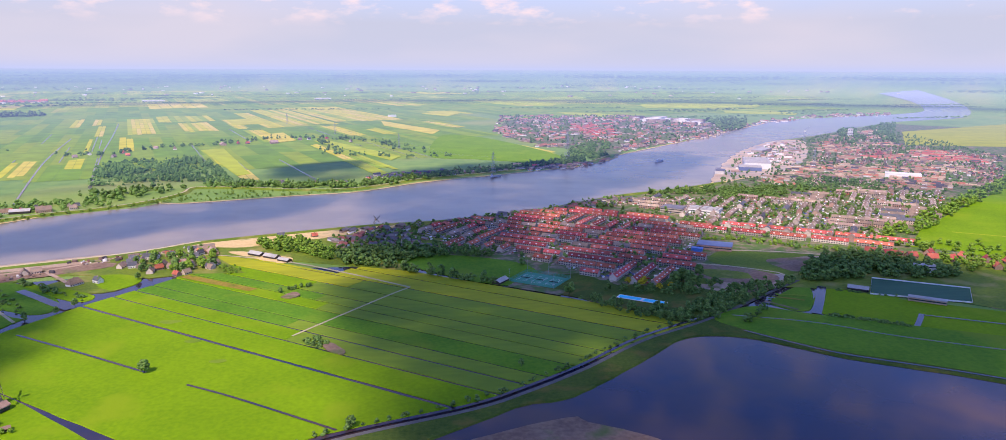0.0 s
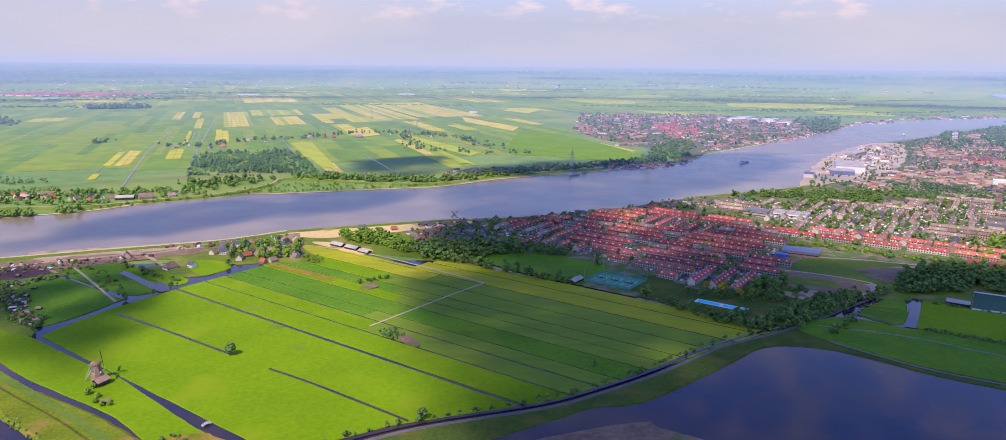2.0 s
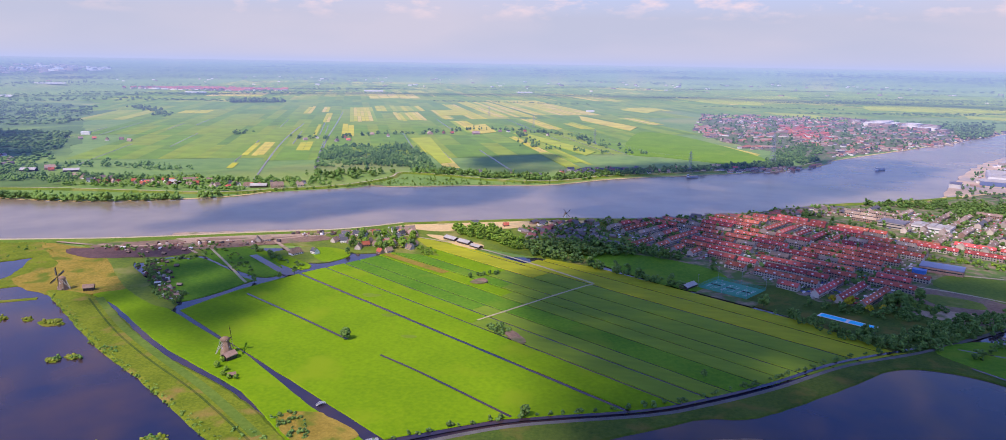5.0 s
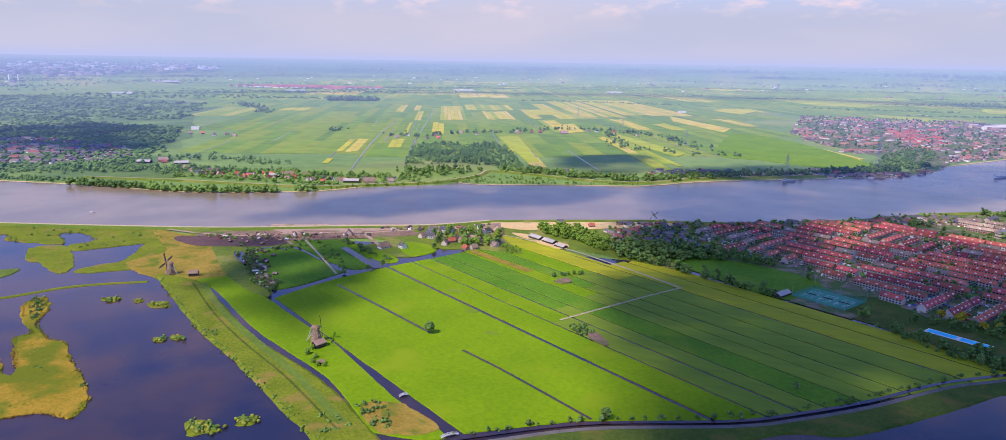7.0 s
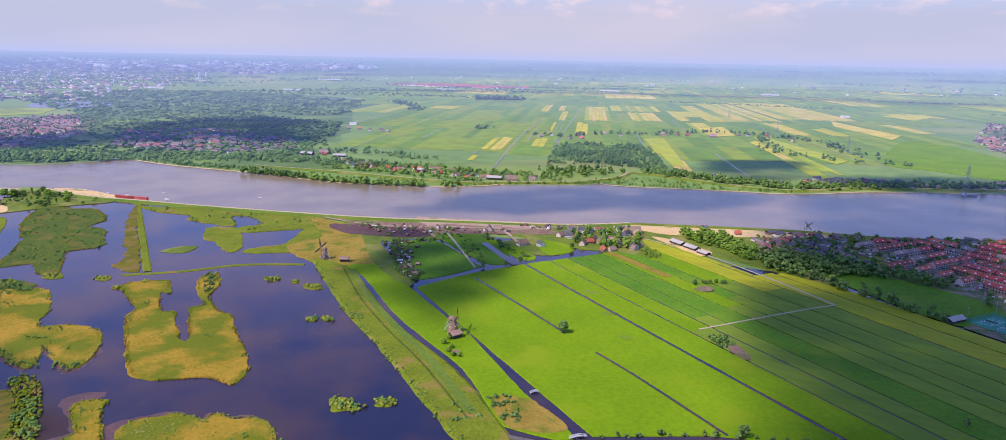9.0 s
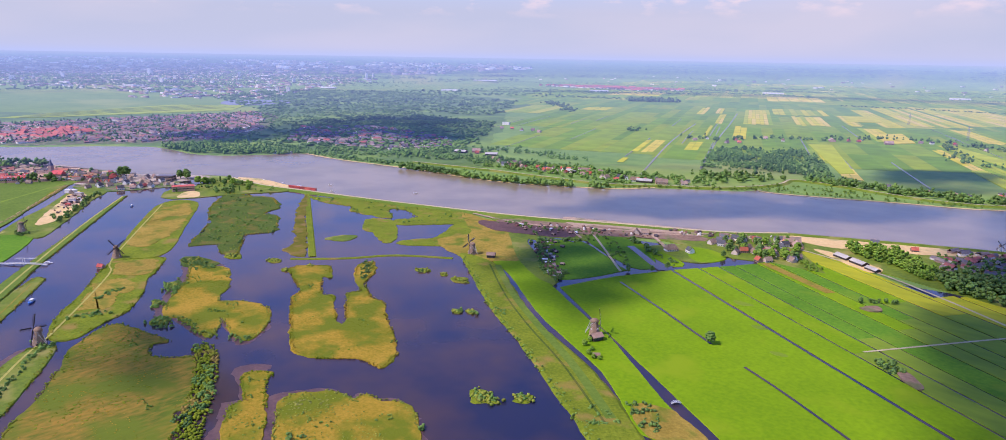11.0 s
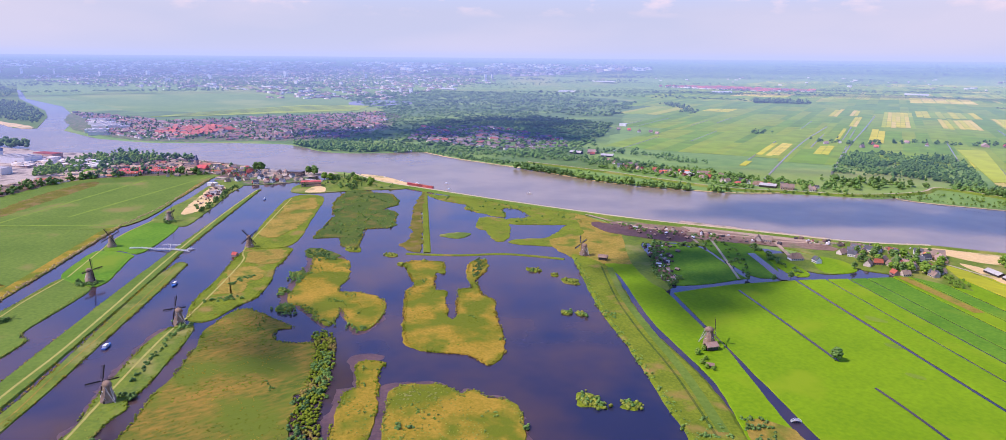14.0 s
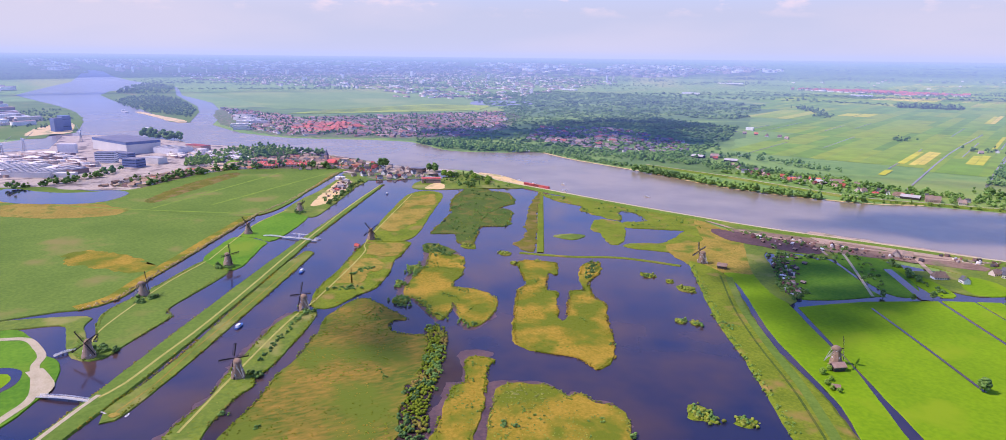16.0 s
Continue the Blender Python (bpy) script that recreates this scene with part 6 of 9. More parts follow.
wood("isle_wood", sprinkle([(-4700, 40), (-5117, 80), (-5728, 180), (-6000, 342), (-5300, 400), (-4691, 330), (-4450, 200)], 260, TREE_RNG), (14, 24), LEAF_FAR, TREE_DIST, "hazy wood at the far end of the river island")
wood("factory_trees", along([(-1560, 20), (-1450, -60), (-1420, -150)], 7, TREE_RNG, 14) + along([(-1420, 400), (-1480, 330), (-1490, 220), (-1440, 130), (-1360, 60)], 6, TREE_RNG, 8) + along([(-1730, 310), (-1640, 300), (-1580, 250)], 5, TREE_RNG, 9)
     + along([(-1620, 440), (-1700, 380), (-1820, 330)], 6, TREE_RNG, 8), (10, 17), LEAF, TREE_FAR, "trees round the factory and village")
wood("village_trees", sprinkle([(-1480, 200), (-1440, 130), (-1350, 50), (-1420, 20), (-1560, 220), (-1640, 310), (-1730, 330), (-1600, 440), (-1420, 500), (-1330, 430), (-1400, 400)], 190, TREE_RNG, 0.3, 3.0)
     + sprinkle([(-1240, 560), (-1260, 600), (-1140, 622), (-1070, 630), (-1100, 560), (-1180, 490)], 60, TREE_RNG, 0.1), (4, 10), LEAF, TREE_FAR, "garden trees of the canal head village")
wood("village_belts", sprinkle([(-1761, 225), (-1841, 278), (-1763, 353), (-1645, 386), (-1649, 330), (-1675, 253)], 150, TREE_RNG) + sprinkle([(-1567, 134), (-1720, 165), (-1692, 242), (-1536, 196)], 110, TREE_RNG, 0.1), (7, 13), LEAF_LIGHT, TREE_FAR, "light green tree belts round the village")
slab("ground_village_green", smooth_line([(-1530, 207), (-1619, 232), (-1621, 271), (-1513, 241)], True, 8, 3), 0.5, 1.1, GRASS, label="bright village green between trees", category="lawn")
wood("works_trees", sprinkle(HALL_GREEN, 90, TREE_RNG, 0.3), (6, 12), LEAF, TREE_FAR, "dense trees beside the shipyard")
wood("works_trees", sprinkle([(-2450, -200), (-2600, -130), (-2900, -100), (-3400, -170), (-3300, -400), (-2700, -350)], 160, TREE_RNG, 0.2), (6, 13), LEAF, TREE_FAR, "trees on the far peninsula")
wood("hall_trees", along([(-2060, 170), (-2110, 130), (-2180, 90)], 8, TREE_RNG, 8), (22, 32), LEAF, TREE_FAR, "tall trees behind the shipyard hall")
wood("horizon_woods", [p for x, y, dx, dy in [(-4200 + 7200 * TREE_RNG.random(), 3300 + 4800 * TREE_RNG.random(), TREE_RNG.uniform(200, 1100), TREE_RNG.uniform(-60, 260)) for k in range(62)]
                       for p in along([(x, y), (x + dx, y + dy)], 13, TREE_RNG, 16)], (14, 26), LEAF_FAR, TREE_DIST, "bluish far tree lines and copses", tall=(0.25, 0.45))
wood("city_woods", [p for x, y, dx, dy in [(-4900 - 3500 * TREE_RNG.random(), 900 + 4200 * TREE_RNG.random(), TREE_RNG.uniform(100, 500), TREE_RNG.uniform(200, 700)) for k in range(70)] for p in along([(x, y), (x + dx, y + dy)], 20, TREE_RNG, 70)],
     (14, 24), LEAF_FAR, TREE_DIST, "trees between the city quarters")

FAR_RNG = random.Random(64)
# tree belts added to mimic dark stripes of distant cloud shadow
belts = []
for k in range(85):
    bearing, r = radians(FAR_RNG.uniform(-6, 66)), FAR_RNG.uniform(4300, 11500)
    x, y = -r * math.cos(bearing), r * math.sin(bearing)
    across_x, across_y, reach = math.sin(bearing), math.cos(bearing), FAR_RNG.uniform(150, 900)
    run = [(x + across_x * t + FAR_RNG.uniform(-26, 26), y + across_y * t + FAR_RNG.uniform(-40, 40)) for t in np.linspace(-reach, reach, int(reach / 14))]
    belts += [q for q in run if not inside(*q, WEST_WATER)]
wood("far_belts", belts, (22, 38), LEAF_FAR, TREE_DIST, "long dark tree belts standing in for far cloud shadows", tall=(0.26, 0.44))

rim = []
for k in range(150):
    bearing, r = radians(FAR_RNG.uniform(-8, 150)), 9000 * math.exp(FAR_RNG.uniform(0, 1.6))
    x, y, reach = -r * math.cos(bearing), r * math.sin(bearing), r * FAR_RNG.uniform(0.02, 0.10)
    rim += [(x + math.sin(bearing) * t, y + math.cos(bearing) * t, r) for t in np.linspace(-reach, reach, 16)]
for low, high in ((9000, 14000), (14000, 22000), (22000, 46000)):
    wood("rim_woods", [(x, y) for x, y, r in rim if low <= r < high], (low * 0.006, low * 0.011), LEAF_FAR, TREE_DIST, "faint blue tree lines near the horizon", tall=(0.16, 0.3))

# reeds and bushes of the wetlands
REED_RNG = random.Random(31)


def tufts(name, places, sizes, material, label, template=TUFT, z=0.8, tall=(0.7, 1.2)):
    ob = scatter(name, template, places, sizes, material, REED_RNG, tall, z)
    if ob:
        tagged(ob, label, "reeds", kind="stuff")


for poly, count, seed in ((D1, 900, 1), (D2, 700, 2), (D6, 800, 3), (D8, 550, 4), (D5, 500, 5), (D9, 400, 6), (D11, 200, 13), (D7, 120, 7), (C1, 200, 8), (C2, 300, 9), (DIKE, 380, 10), (WETN, 260, 11), (D10, 120, 12)):
    tufts("reed_tufts", sprinkle(poly, count, REED_RNG, 0.25, seed), (0.4, 1.1), REEDBED if seed % 2 else REEDS, "tufts of reed and rough grass", tall=(0.3, 0.7))
for edge, step, seed in ((D1, 0.9, 1), (D6, 0.8, 2), (D8, 0.8, 3), (C1, 0.8, 4), (DIKE_B, 0.9, 5), (D5, 0.9, 6), (D7, 0.9, 7), (DIKE_A, 1.2, 8), (S12, 1.0, 9), (C2, 1.0, 10), (D2, 1.3, 11), (D9, 1.6, 12)):
    tufts("reed_margin", [q for q in along(edge + edge[:1], step, REED_RNG, 1.6) if noise.noise((q[0] * 0.05, q[1] * 0.05, seed)) > -0.15], (0.35, 1.25), (REEDS, REEDGREEN, REEDBED)[seed % 3], "ragged fringe of reeds at the water's edge")
for bed, count, seed in ((D1, 420, 1), (D8, 90, 2), (D6, 100, 3), (D5, 90, 4), (D7, 50, 5), (C1, 120, 6), (D2, 420, 7)):
    tufts("fen_clumps", sprinkle(bed, count, REED_RNG, 0.55, seed * 3.7), (0.5, 1.7), (REEDGREEN, REEDGREEN, ROUGH)[seed % 3], "low clumps of sedge and willow scrub", SCRUB, 0.85, (0.18, 0.42))
tufts("islet_reeds", [(x + REED_RNG.gauss(0, r * 0.42), y + REED_RNG.gauss(0, r * 0.28)) for x, y, r in ISLETS for k in range(int(r * 3.2))], (1.0, 2.4), REEDS, "green reeds crowding the islets")
wood("dike_bushes", along([(-560, 562), (-481, 505), (-419, 462), (-353, 423), (-294, 386), (-244, 354), (-215, 335)], 1.5, REED_RNG, 3.0), (1.0, 2.6), WILLOW, BUSH, "ragged bushes along the lagoon edge", "bushes", z=0.5)
wood("allotment_hedges", along([(-560, 690), (-520, 650), (-440, 585)], 2.6, REED_RNG, 8) + along([(-660, 724), (-600, 735), (-520, 770)], 5, REED_RNG, 9) + along([(-470, 775), (-420, 740), (-372, 712)], 4, REED_RNG, 5)
     + along([(-540, 690), (-505, 733)], 4, REED_RNG, 6), (2.5, 6), LEAF, BUSH, "hedges and fruit bushes of the allotments", "bushes")
tufts("dry_reed_margin", along([(x - 2, y - 1) for x, y in REED_EDGE[1:]], 1.0, REED_RNG, 2.5), (0.9, 1.8), DRY_REEDS, "fringe of dry brown reed")
wood("marsh_bushes", [q for q in along([(-523, 240), (-489, 226), (-448, 204), (-425, 188), (-396, 170), (-370, 160), (-330, 140)], 0.55, REED_RNG, 8) if noise.noise((q[0] * 0.06, q[1] * 0.06, 2.2)) > 0.02] + sprinkle([(-689, 295), (-700, 287), (-689, 278), (-678, 287)], 12, REED_RNG)
     + sprinkle([(-655, 255), (-647, 262), (-640, 255), (-647, 248)], 9, REED_RNG) + sprinkle([(-612, 239), (-602, 247), (-590, 239), (-602, 231)], 14, REED_RNG) + sprinkle([(-520, 265), (-512, 275), (-505, 265), (-512, 258)], 8, REED_RNG)
     + sprinkle([(-560, 494), (-554, 500), (-548, 494), (-554, 488)], 9, REED_RNG) + sprinkle([(-443, 434), (-438, 439), (-433, 434)], 7, REED_RNG) + sprinkle([(-429, 441), (-424, 446), (-419, 441)], 7, REED_RNG)
     + sprinkle([(-318, 332), (-307, 340), (-296, 332), (-307, 324)], 14, REED_RNG) + sprinkle([(-293, 348), (-285, 354), (-277, 348)], 7, REED_RNG) + along([(-628, 475), (-590, 445), (-575, 430)], 2, REED_RNG, 4)
     + sprinkle([(-250, 372), (-235, 380), (-215, 362), (-235, 350)], 22, REED_RNG) + sprinkle([(-420, 462), (-405, 470), (-400, 455)], 12, REED_RNG) + along([(-693, 219), (-706, 234), (-714, 247)], 1.6, REED_RNG, 5) + along([(-661, 187), (-656, 202), (-653, 214)], 1.2, REED_RNG, 5)
     + sprinkle([(-670, 267), (-705, 285), (-714, 298), (-691, 302), (-673, 295), (-662, 276)], 46, REED_RNG) + sprinkle([(-606, 226), (-613, 244), (-588, 247), (-577, 240), (-586, 229)], 26, REED_RNG) + sprinkle([(-638, 246), (-658, 255), (-652, 262), (-633, 256)], 16, REED_RNG)
     + sprinkle([(-746, 316), (-777, 334), (-759, 355), (-718, 342), (-725, 324)], 50, REED_RNG) + along([(-610, 240), (-592, 238)], 1.5, REED_RNG, 5) + along([(-770, 340), (-745, 338)], 1.3, REED_RNG, 6) + along([(-755, 380), (-742, 378)], 1.5, REED_RNG, 4) + [(-354, 213), (-350, 216), (-347, 218), (-351, 211), (-305, 276), (-303, 273), (-332, 261), (-526, 262), (-522, 260), (-528, 265), (-524, 266)] + sprinkle(D2, 110, REED_RNG, 0.3, 4) + sprinkle(D9, 50, REED_RNG, 0.3, 8)
     + along([(-600, 145), (-560, 122), (-520, 95)], 3.5, REED_RNG, 2) + [(-447, 62), (-444, 64), (-446, 60), (-420, 78), (-418, 76)], (1.3, 3.6), LEAF_FAR, BUSH, "rounded willow bushes in the marsh", "bushes", z=0.7)
wood("mill_bushes", sprinkle([(-730, 20), (-715, 40), (-690, 38), (-700, 18)], 22, REED_RNG) + sprinkle([(-795, 100), (-780, 122), (-770, 112), (-780, 98)], 24, REED_RNG) + sprinkle([(-605, -8), (-590, 6), (-578, -4), (-590, -18)], 20, REED_RNG)
     + sprinkle([(-1035, 238), (-1020, 250), (-1005, 240), (-1020, 232)], 16, REED_RNG) + along([(-1120, 300), (-1080, 300)], 4, REED_RNG, 4) + sprinkle([(-505, 85), (-495, 95), (-485, 86)], 10, REED_RNG) + sprinkle([(-625, 150), (-605, 162), (-600, 150)], 12, REED_RNG)
     + along([(x - 8, y + 10) for x, y in ROAD[1:8]], 9, REED_RNG, 1.6) + sprinkle([(-470, 610), (-440, 600), (-430, 575), (-450, 570), (-520, 640), (-540, 700), (-600, 715), (-560, 700)], 90, REED_RNG)
     + along([(-530, 760), (-480, 740), (-415, 672)], 5, REED_RNG, 9), (2.2, 4.5), LEAF, BUSH, "dark garden bushes round the mills", "bushes", z=0.8)

# ---- windmills ----
def windmill(x, y, z, facing, spin, body, label, height=13.6, wide=6.0, sides=8, sailcloth=False, hut=False):
    top = new("windmill")
    bm = bmesh.new()
    frustum(bm, wide + 0.15, wide, -0.4, 2.4, sides, turn=0.2)
    part("plinth", bm, MILL_BRICK, top, "brown brick base")
    bm = bmesh.new()
    rings = 6
    for k in range(rings):                               # the walls draw in with a slight curve
        r = [wide + (3.0 - wide) * (t ** 0.85) for t in (k / rings, (k + 1) / rings)]
        frustum(bm, r[0], r[1], 2.4 + (height - 2.4) * k / rings, 2.4 + (height - 2.4) * (k + 1) / rings, sides, cap=k == rings - 1, turn=0.2)
    bmesh.ops.remove_doubles(bm, verts=bm.verts[:], dist=0.001)
    part("body", bm, body, top)
    face = math.radians(facing)
    m = pose(0, 0, height, 0, 0, facing)
    bm = bmesh.new()
    bmesh.ops.create_uvsphere(bm, u_segments=14, v_segments=8, radius=1, matrix=m @ pose(-0.6, 0, 0.5) @ Matrix.Diagonal((4.6, 3.3, 3.4, 1)))
    bmesh.ops.bisect_plane(bm, geom=bm.verts[:] + bm.edges[:] + bm.faces[:], plane_co=(0, 0, height - 0.15), plane_no=(0, 0, -1), clear_outer=True)
    part("cap", bm, THATCH, top, "dark thatched boat-shaped cap", True)
    bm = bmesh.new()
    beam(bm, m @ Vector((1.5, 0, 1.6)), m @ Vector((5.4, 0, 2.1)), 0.7)
    frustum(bm, 0.1, 0.1, 0, 0.1, 6)
    part("axle", bm, DARK_WOOD, top)
    hub = m @ pose(5.2, 0, 2.05) @ pose(0, 0, 0, 0, -6, 0)
    for k in range(4):
        arm = hub @ pose(0, 0, 0, spin + 90 * k, 0, 0)
        bm = bmesh.new()
        box(bm, -0.2, 0.2, -0.22, 0.22, 0, 14.0, arm)
        for side in (0.95, 1.9):
            box(bm, 0.02, 0.12, side - 0.06, side + 0.06, 2.2, 13.8, arm)
        box(bm, 0.02, 0.12, -0.85, -0.7, 2.2, 13.8, arm)
        for j in range(16):
            zz = 2.2 + j * 0.77
            box(bm, 0.0, 0.1, -0.85, 1.95, zz - 0.05, zz + 0.05, arm)
        box(bm, 0.06, 0.1, -0.85, -0.05, 2.2, 13.8, arm)
        sail = part("sail", bm, DARK_WOOD, top)
        if sailcloth:
            bm = bmesh.new()
            box(bm, 0.13, 0.18, 0.05, 1.9, 2.4, 13.6, arm)
            part("canvas", bm, CANVAS, sail, "pale sail canvas")
    bm = bmesh.new()
    for s in (-2.6, 2.6):
        beam(bm, m @ Vector((-1.5, s, 0.4)), m @ Vector((-9.5, s * 0.15, 1.2 - height)), 0.32)
        beam(bm, m @ Vector((0.8, s * 1.3, 0.6)), m @ Vector((-9.2, s * 0.2, 2.6 - height)), 0.26)
    beam(bm, m @ Vector((-3.6, 0, 2.4)), m @ Vector((-10, 0, 0.8 - height)), 0.4)
    beam(bm, m @ Vector((0.6, -3.6, 0.7)), m @ Vector((0.6, 3.6, 0.7)), 0.35)
    part("tail_pole", bm, PALE_WOOD, top, "weathered tail pole with braces")
    bm = bmesh.new()
    for a in range(6):
        beam(bm, m @ Vector((-9.8, 0, 2.4 - height)), m @ Vector((-9.8, 1.3 * math.cos(a * 1.047), 2.4 - height + 1.3 * math.sin(a * 1.047))), 0.14)
    part("winding_wheel", bm, DARK_WOOD, top)
    for k in range(5):
        a = face + (0.6, -0.9, 2.2, -2.4, 1.6)[k]
        h, r = (3.0, 6.5, 3.2, 6.0, 8.5)[k], wide + (3.0 - wide) * ((max(0, (3.0, 6.5, 3.2, 6.0, 8.5)[k] - 2.4) / (height - 2.4)) ** 0.85)
        bm = bmesh.new()
        box(bm, r - 0.35, r + 0.12, -0.55, 0.55, h, h + 1.3, pose(0, 0, 0, 0, 0, math.degrees(a)))
        w = part("window", bm, WHITE_PAINT, top, "small white-framed window")
        bm = bmesh.new()
        box(bm, r + 0.1, r + 0.15, -0.4, 0.4, h + 0.15, h + 1.15, pose(0, 0, 0, 0, 0, math.degrees(a)))
        part("pane", bm, GLASS, w)
    bm = bmesh.new()
    box(bm, wide - 0.5, wide + 0.25, -0.8, 0.8, 0, 2.3, pose(0, 0, 0, 0, 0, facing + 120))
    part("door", bm, DARK_WOOD, top)
    top.matrix_world = pose(x, y, z)
    top.scale = (0.82, 0.82, 0.82)
    tagged(top, label, "windmill", "polder windmills")
    return top


GROUND = 0.9
windmill(-498, 78, GROUND, 200, 8, THATCH, "thatched octagonal windmill on the canal bank")
windmill(-616, 152, GROUND, 205, 10, THATCH, "thatched octagonal windmill beside the footpath")
windmill(-831, 285, GROUND, -15, 38, THATCH, "thatched windmill with crossed sails")
windmill(-584, -15, GROUND, -20, 35, MILL_BRICK, "round brick windmill with four dark sails", sides=16)
windmill(-720, 27, GROUND, 70, 5, MILL_BRICK, "pale round brick windmill on the canal island", sides=16)
windmill(-790, 112, GROUND, 30, 2, MILL_BRICK, "brick windmill with a waterside yard", sides=16)
windmill(-927, 155, GROUND, -20, 30, MILL_BRICK, "brick windmill with crossed dark sails", sides=16)
windmill(-1031, 244, GROUND, 60, 5, MILL_BRICK, "brick windmill near the sandy yard", sides=16)
windmill(-318, 477, GROUND, 35, 20, THATCH, "thatched polder windmill on a meadow", sailcloth=True)
windmill(-566, 580, 1.0, 190, 75, THATCH, "thatched windmill with pale set sails", sailcloth=True)
tower = windmill(-118, 1050, 1.0, -60, 40, WHITE, "slim white tower windmill above the town", height=15, wide=3.6, sides=16)
tower.scale = (0.54, 0.54, 0.54)

# ---- houses ----
def house(name, length, depth, eave, ridge, wall, roof, label, category="house", chimneys=1, dormers=0, storeys=2, hip=0.0):
    """A house at the origin with its ridge along x."""
    top = new(name)
    hx, hy = length / 2, depth / 2
    bm = bmesh.new()
    v = [bm.verts.new(p) for p in ((-hx, -hy, -0.5), (hx, -hy, -0.5), (hx, hy, -0.5), (-hx, hy, -0.5), (-hx, -hy, eave), (hx, -hy, eave), (hx, hy, eave), (-hx, hy, eave), (-hx + hip, 0, ridge - 0.2), (hx - hip, 0, ridge - 0.2))]
    for f in ((0, 1, 5, 4), (2, 3, 7, 6), (1, 2, 6, 9, 5), (3, 0, 4, 8, 7), (3, 2, 1, 0), (4, 5, 9, 8), (6, 7, 8, 9)):
        bm.faces.new([v[i] for i in f])
    part("wall", bm, wall, top)
    bm = bmesh.new()
    o, t = 0.45, 0.28
    slope = (ridge - eave) / hy
    for s in (-1, 1):
        a = [(-hx - o, s * (hy + o), eave - slope * o), (hx + o, s * (hy + o), eave - slope * o), (hx + o - hip, 0, ridge), (-hx - o + hip, 0, ridge)]
        low, high = [bm.verts.new(p) for p in a], [bm.verts.new((p[0], p[1], p[2] + t)) for p in a]
        for q in ([*reversed(low)], high, *[[low[i], low[(i + 1) % 4], high[(i + 1) % 4], high[i]] for i in range(4)]):
            bm.faces.new(q)
    if hip:
        for s in (-1, 1):
            bm.faces.new([bm.verts.new(p) for p in ((s * (hx + o), -hy - o, eave - slope * o + t), (s * (hx + o), hy + o, eave - slope * o + t), (s * (hx + o - hip), 0, ridge + t))])
    part("roof", bm, roof, top)
    for k in range(chimneys):
        cx = -hx + length * (k + 0.5) / chimneys
        bm = bmesh.new()
        box(bm, cx - 0.5, cx + 0.5, -0.45, 0.45, ridge - 0.9, ridge + 1.3)
        box(bm, cx - 0.6, cx + 0.6, -0.55, 0.55, ridge + 1.3, ridge + 1.5)
        part("chimney", bm, BRICK, top)
    bays = max(2, int(length / 3.0))
    for s in (-1, 1):
        bm = bmesh.new()
        for k in range(bays):
            cx = -hx + length * (k + 0.5) / bays
            for j in range(storeys):
                box(bm, cx - 0.85, cx + 0.85, s * hy - 0.05, s * hy + 0.05, 0.7 + 2.7 * j, 2.2 + 2.7 * j)
        part("glazing", bm, GLASS, top, "dark window glass")["kind"] = "stuff"
    for k in range(dormers):
        cx = -hx + length * (k + 0.5) / dormers
        for s in (-1, 1):
            bm = bmesh.new()
            box(bm, cx - 1.1, cx + 1.1, s * hy * 0.35 if s > 0 else s * hy * 0.8, s * hy * 0.8 if s > 0 else s * hy * 0.35, eave + slope * hy * 0.2, eave + slope * hy * 0.2 + 1.3)
            part("dormer", bm, WHITE_PAINT, top, "white flat-topped dormer")
    return tagged(top, label, category)


HOUSE_USED = set()
HOUSES = {}


def settle(kind, x, y, turn, z=0.9, scale=1.0, label="", group=""):
    px, py, pz = land(x, y, z)
    s = scale * shrink(math.hypot(x, y))
    m = pose(px, py, pz, 0, 0, turn)
    if kind in HOUSE_USED:
        ob = copy_thing(HOUSES[kind], m)
    else:
        HOUSE_USED.add(kind)
        ob = HOUSES[kind]
        ob.matrix_basis = m
    ob.scale = (s, s, s)
    return tagged(ob, label, "", group)


for size in (22, 34, 46):
    HOUSES["red%d" % size] = house("terrace", size, 8.4, 5.0, 8.3, BRICK if size == 34 else PALE, RED_TILE, "terrace of houses with orange-red tile roofs", "terrace", chimneys=size // 11, dormers=size // 9)
    HOUSES["brown%d" % size] = house("terrace", size, 8.4, 5.0, 8.0, BRICK if size == 34 else PALE, BROWN_TILE, "terrace of pale houses with brown tile roofs", "terrace", chimneys=size // 14, dormers=size // 20)
HOUSES["slate34"] = house("terrace", 34, 9, 5.4, 8.3, PALE, SLATE, "terrace with dark grey roofs", "terrace", chimneys=3)
HOUSES["red_house"] = house("house", 12, 9, 3.6, 8.4, BRICK, RED_TILE, "brick house with a red tile roof", storeys=1)
HOUSES["brown_house"] = house("house", 13, 9, 3.4, 8.4, PALE, BROWN_TILE, "pale house with a brown tile roof", storeys=1)
HOUSES["white_house"] = house("house", 12, 9, 4.4, 8.8, WHITE, SLATE, "white house with a dark roof", storeys=1)
HOUSES["thatch_house"] = house("house", 18, 11, 3.0, 9.5, WHITE, THATCH, "white farmhouse with a thatched roof", storeys=1, hip=3.5)
HOUSES["barn"] = house("barn", 34, 16, 4.0, 8.0, DARK_WOOD, GREY_ROOF, "long grey-roofed farm barn", "barn", chimneys=0, storeys=1)
HOUSES["big_barn"] = house("barn", 26, 18, 4.5, 11, BRICK, BROWN_TILE, "large brown-roofed barn", "barn", chimneys=0, storeys=1)
HOUSES["shed"] = house("shed", 5, 3.6, 2.0, 3.2, DARK_WOOD, BRICK, "small garden shed", "shed", chimneys=0, storeys=1)
TOWN_RNG = random.Random(5)
